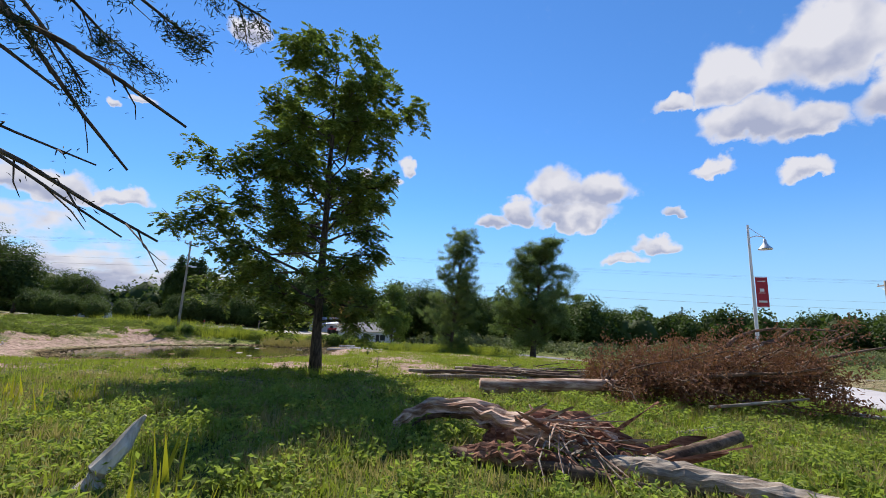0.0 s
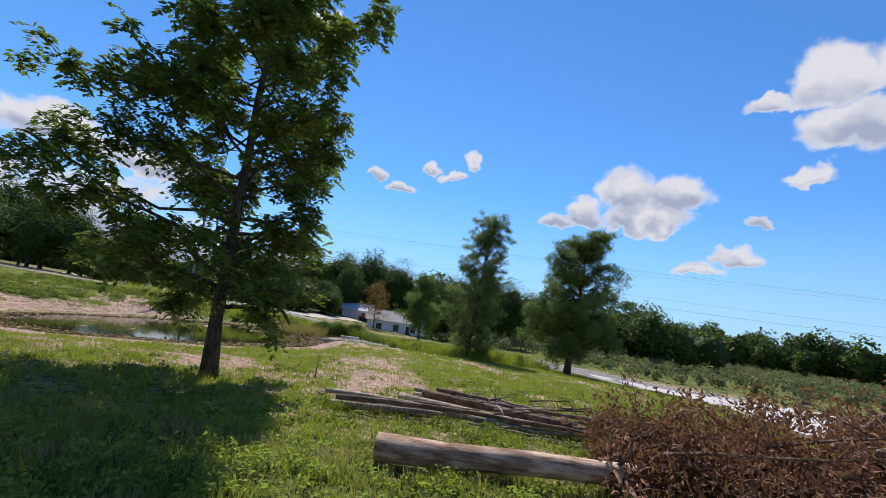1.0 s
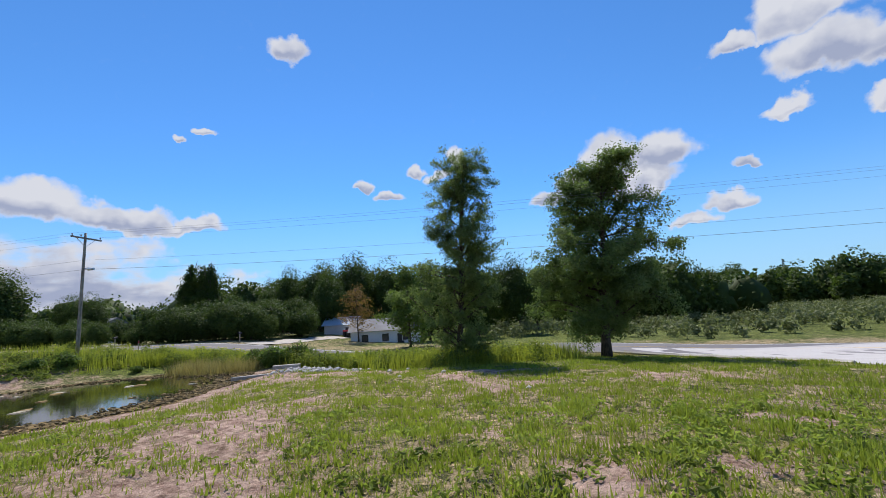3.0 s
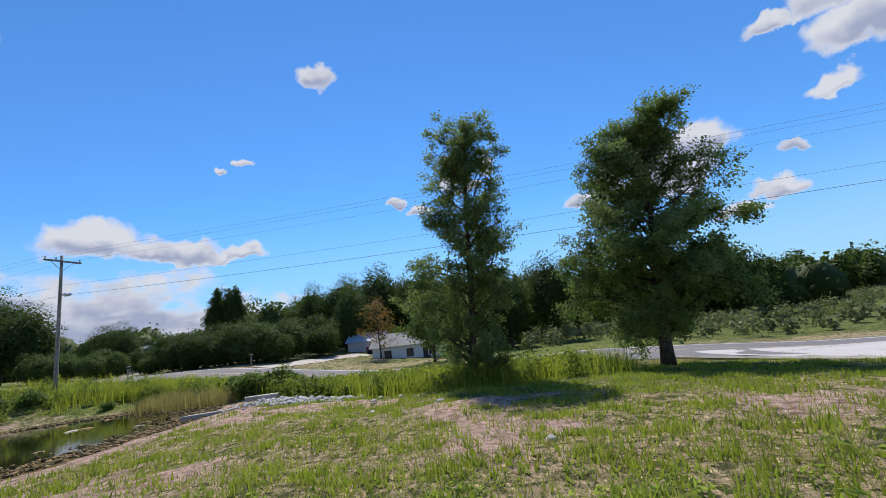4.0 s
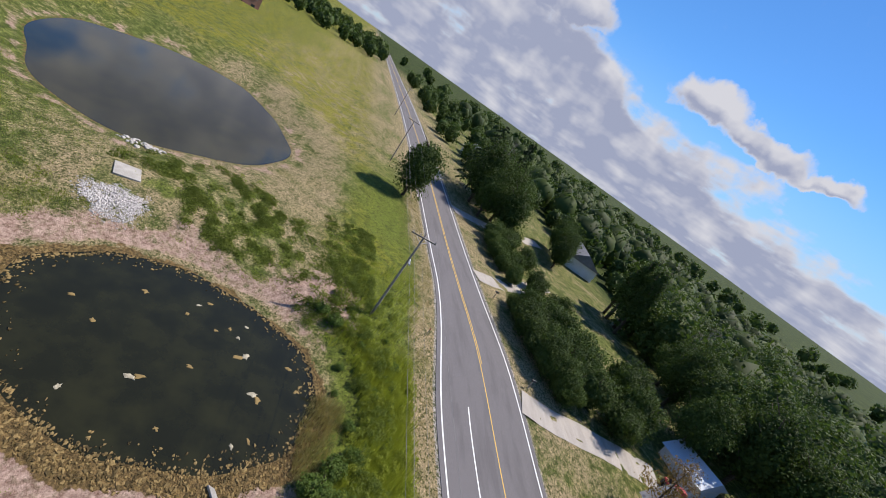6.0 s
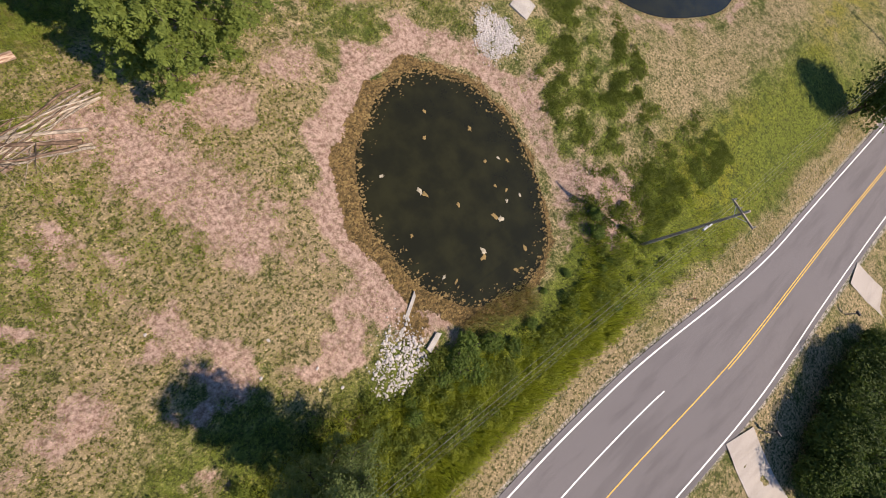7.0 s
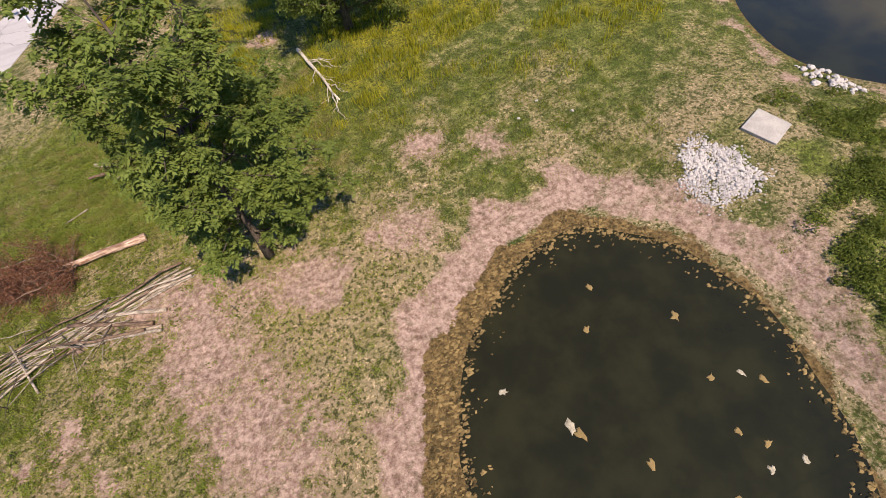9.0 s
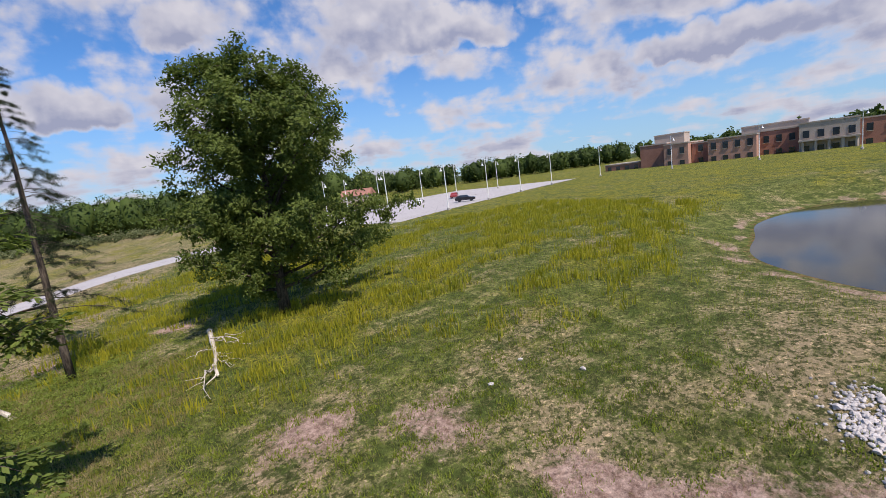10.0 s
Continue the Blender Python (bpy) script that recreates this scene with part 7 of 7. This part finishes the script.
mounds("ditch_weeds", scatter(420, -34, 6, 40, 55, 16, lambda x, y: strip(x, y) * smooth(waves(x, y, 3, 45), -0.3, 0.5)), 0.45, 0.95, 110, 0.15, M_REED, "yellow-green weeds among the reeds", 16)
between = lambda x, y: smooth(np.hypot(x + 32.3, y - 25.2), 3.6, 5.2) * open_ground(x, y)[1]["lush"] * smooth(pond1_d(x, y), 2.0, 3.5) * smooth(pond2_d(x, y), 1.0, 2.0)
mounds("bank_weeds", scatter(620, -46, -26, 20, 48, 7, lambda x, y: between(x, y) * (0.1 + smooth(waves(0.5 * x, y, 3.1, 46), -0.5, 0.9))), 0.55, 0.36, 80, 0.16, M_WEED, "thick leafy weeds between the two ponds", 7)
mounds("bank_weeds", scatter(330, -46, -26, 20, 48, 17, between), 0.45, 0.3, 60, 0.14, M_WEED_PALE, "pale green weeds between the two ponds", 17)
rodw = lambda x, y: masks(x, y)["gold"] * smooth(waves(x, y, 4.5, 27), -0.5, 0.5) * smooth(pond2_d(x, y), 1.5, 3)
blades("goldenrod", scatter(10000, -60, 6, -34, 14, 8, rodw), 0.62, 0.07, M_GOLD, "yellow-green goldenrod in the meadow", 8, 5, 0.2, 0.25)
blades("meadow_grass", scatter(5000, -50, 10, -30, 26, 9, lambda x, y: open_ground(x, y)[0] * 0.7 * smooth(y, 30, 16)), 0.24, 0.025, M_STRAW, "dry meadow grass on the bank", 9, 5, 0.2, 0.4)
blades("meadow_grass", scatter(9000, -50, 10, -30, 26, 10, lambda x, y: open_ground(x, y)[0] * 0.7 * smooth(y, 30, 16)), 0.22, 0.03, M_GRASS, "green meadow grass on the bank", 10, 5, 0.2, 0.4)
blades("verge_grass", scatter(4000, -75, 12, 44, 58, 11, lambda x, y: smooth(main_near(x) - y, 0.8, 1.6) * smooth(main_near(x) - y, 6.5, 4)), 0.28, 0.016, M_STRAW, "dry mown verge grass beside the road", 11, 6, 0.15, 0.4)
blades("dead_stalks", scatter(420, -19, -12, 43.6, 46.5, 13, lambda x, y: smooth(pond1_d(x, y), -0.6, 0.2) * smooth(pond1_d(x, y), 2.4, 1.2)), 0.9, 0.03, M_STRAW, "dead reed stalks at the water's edge", 13, 6, 0.12, 0.35)
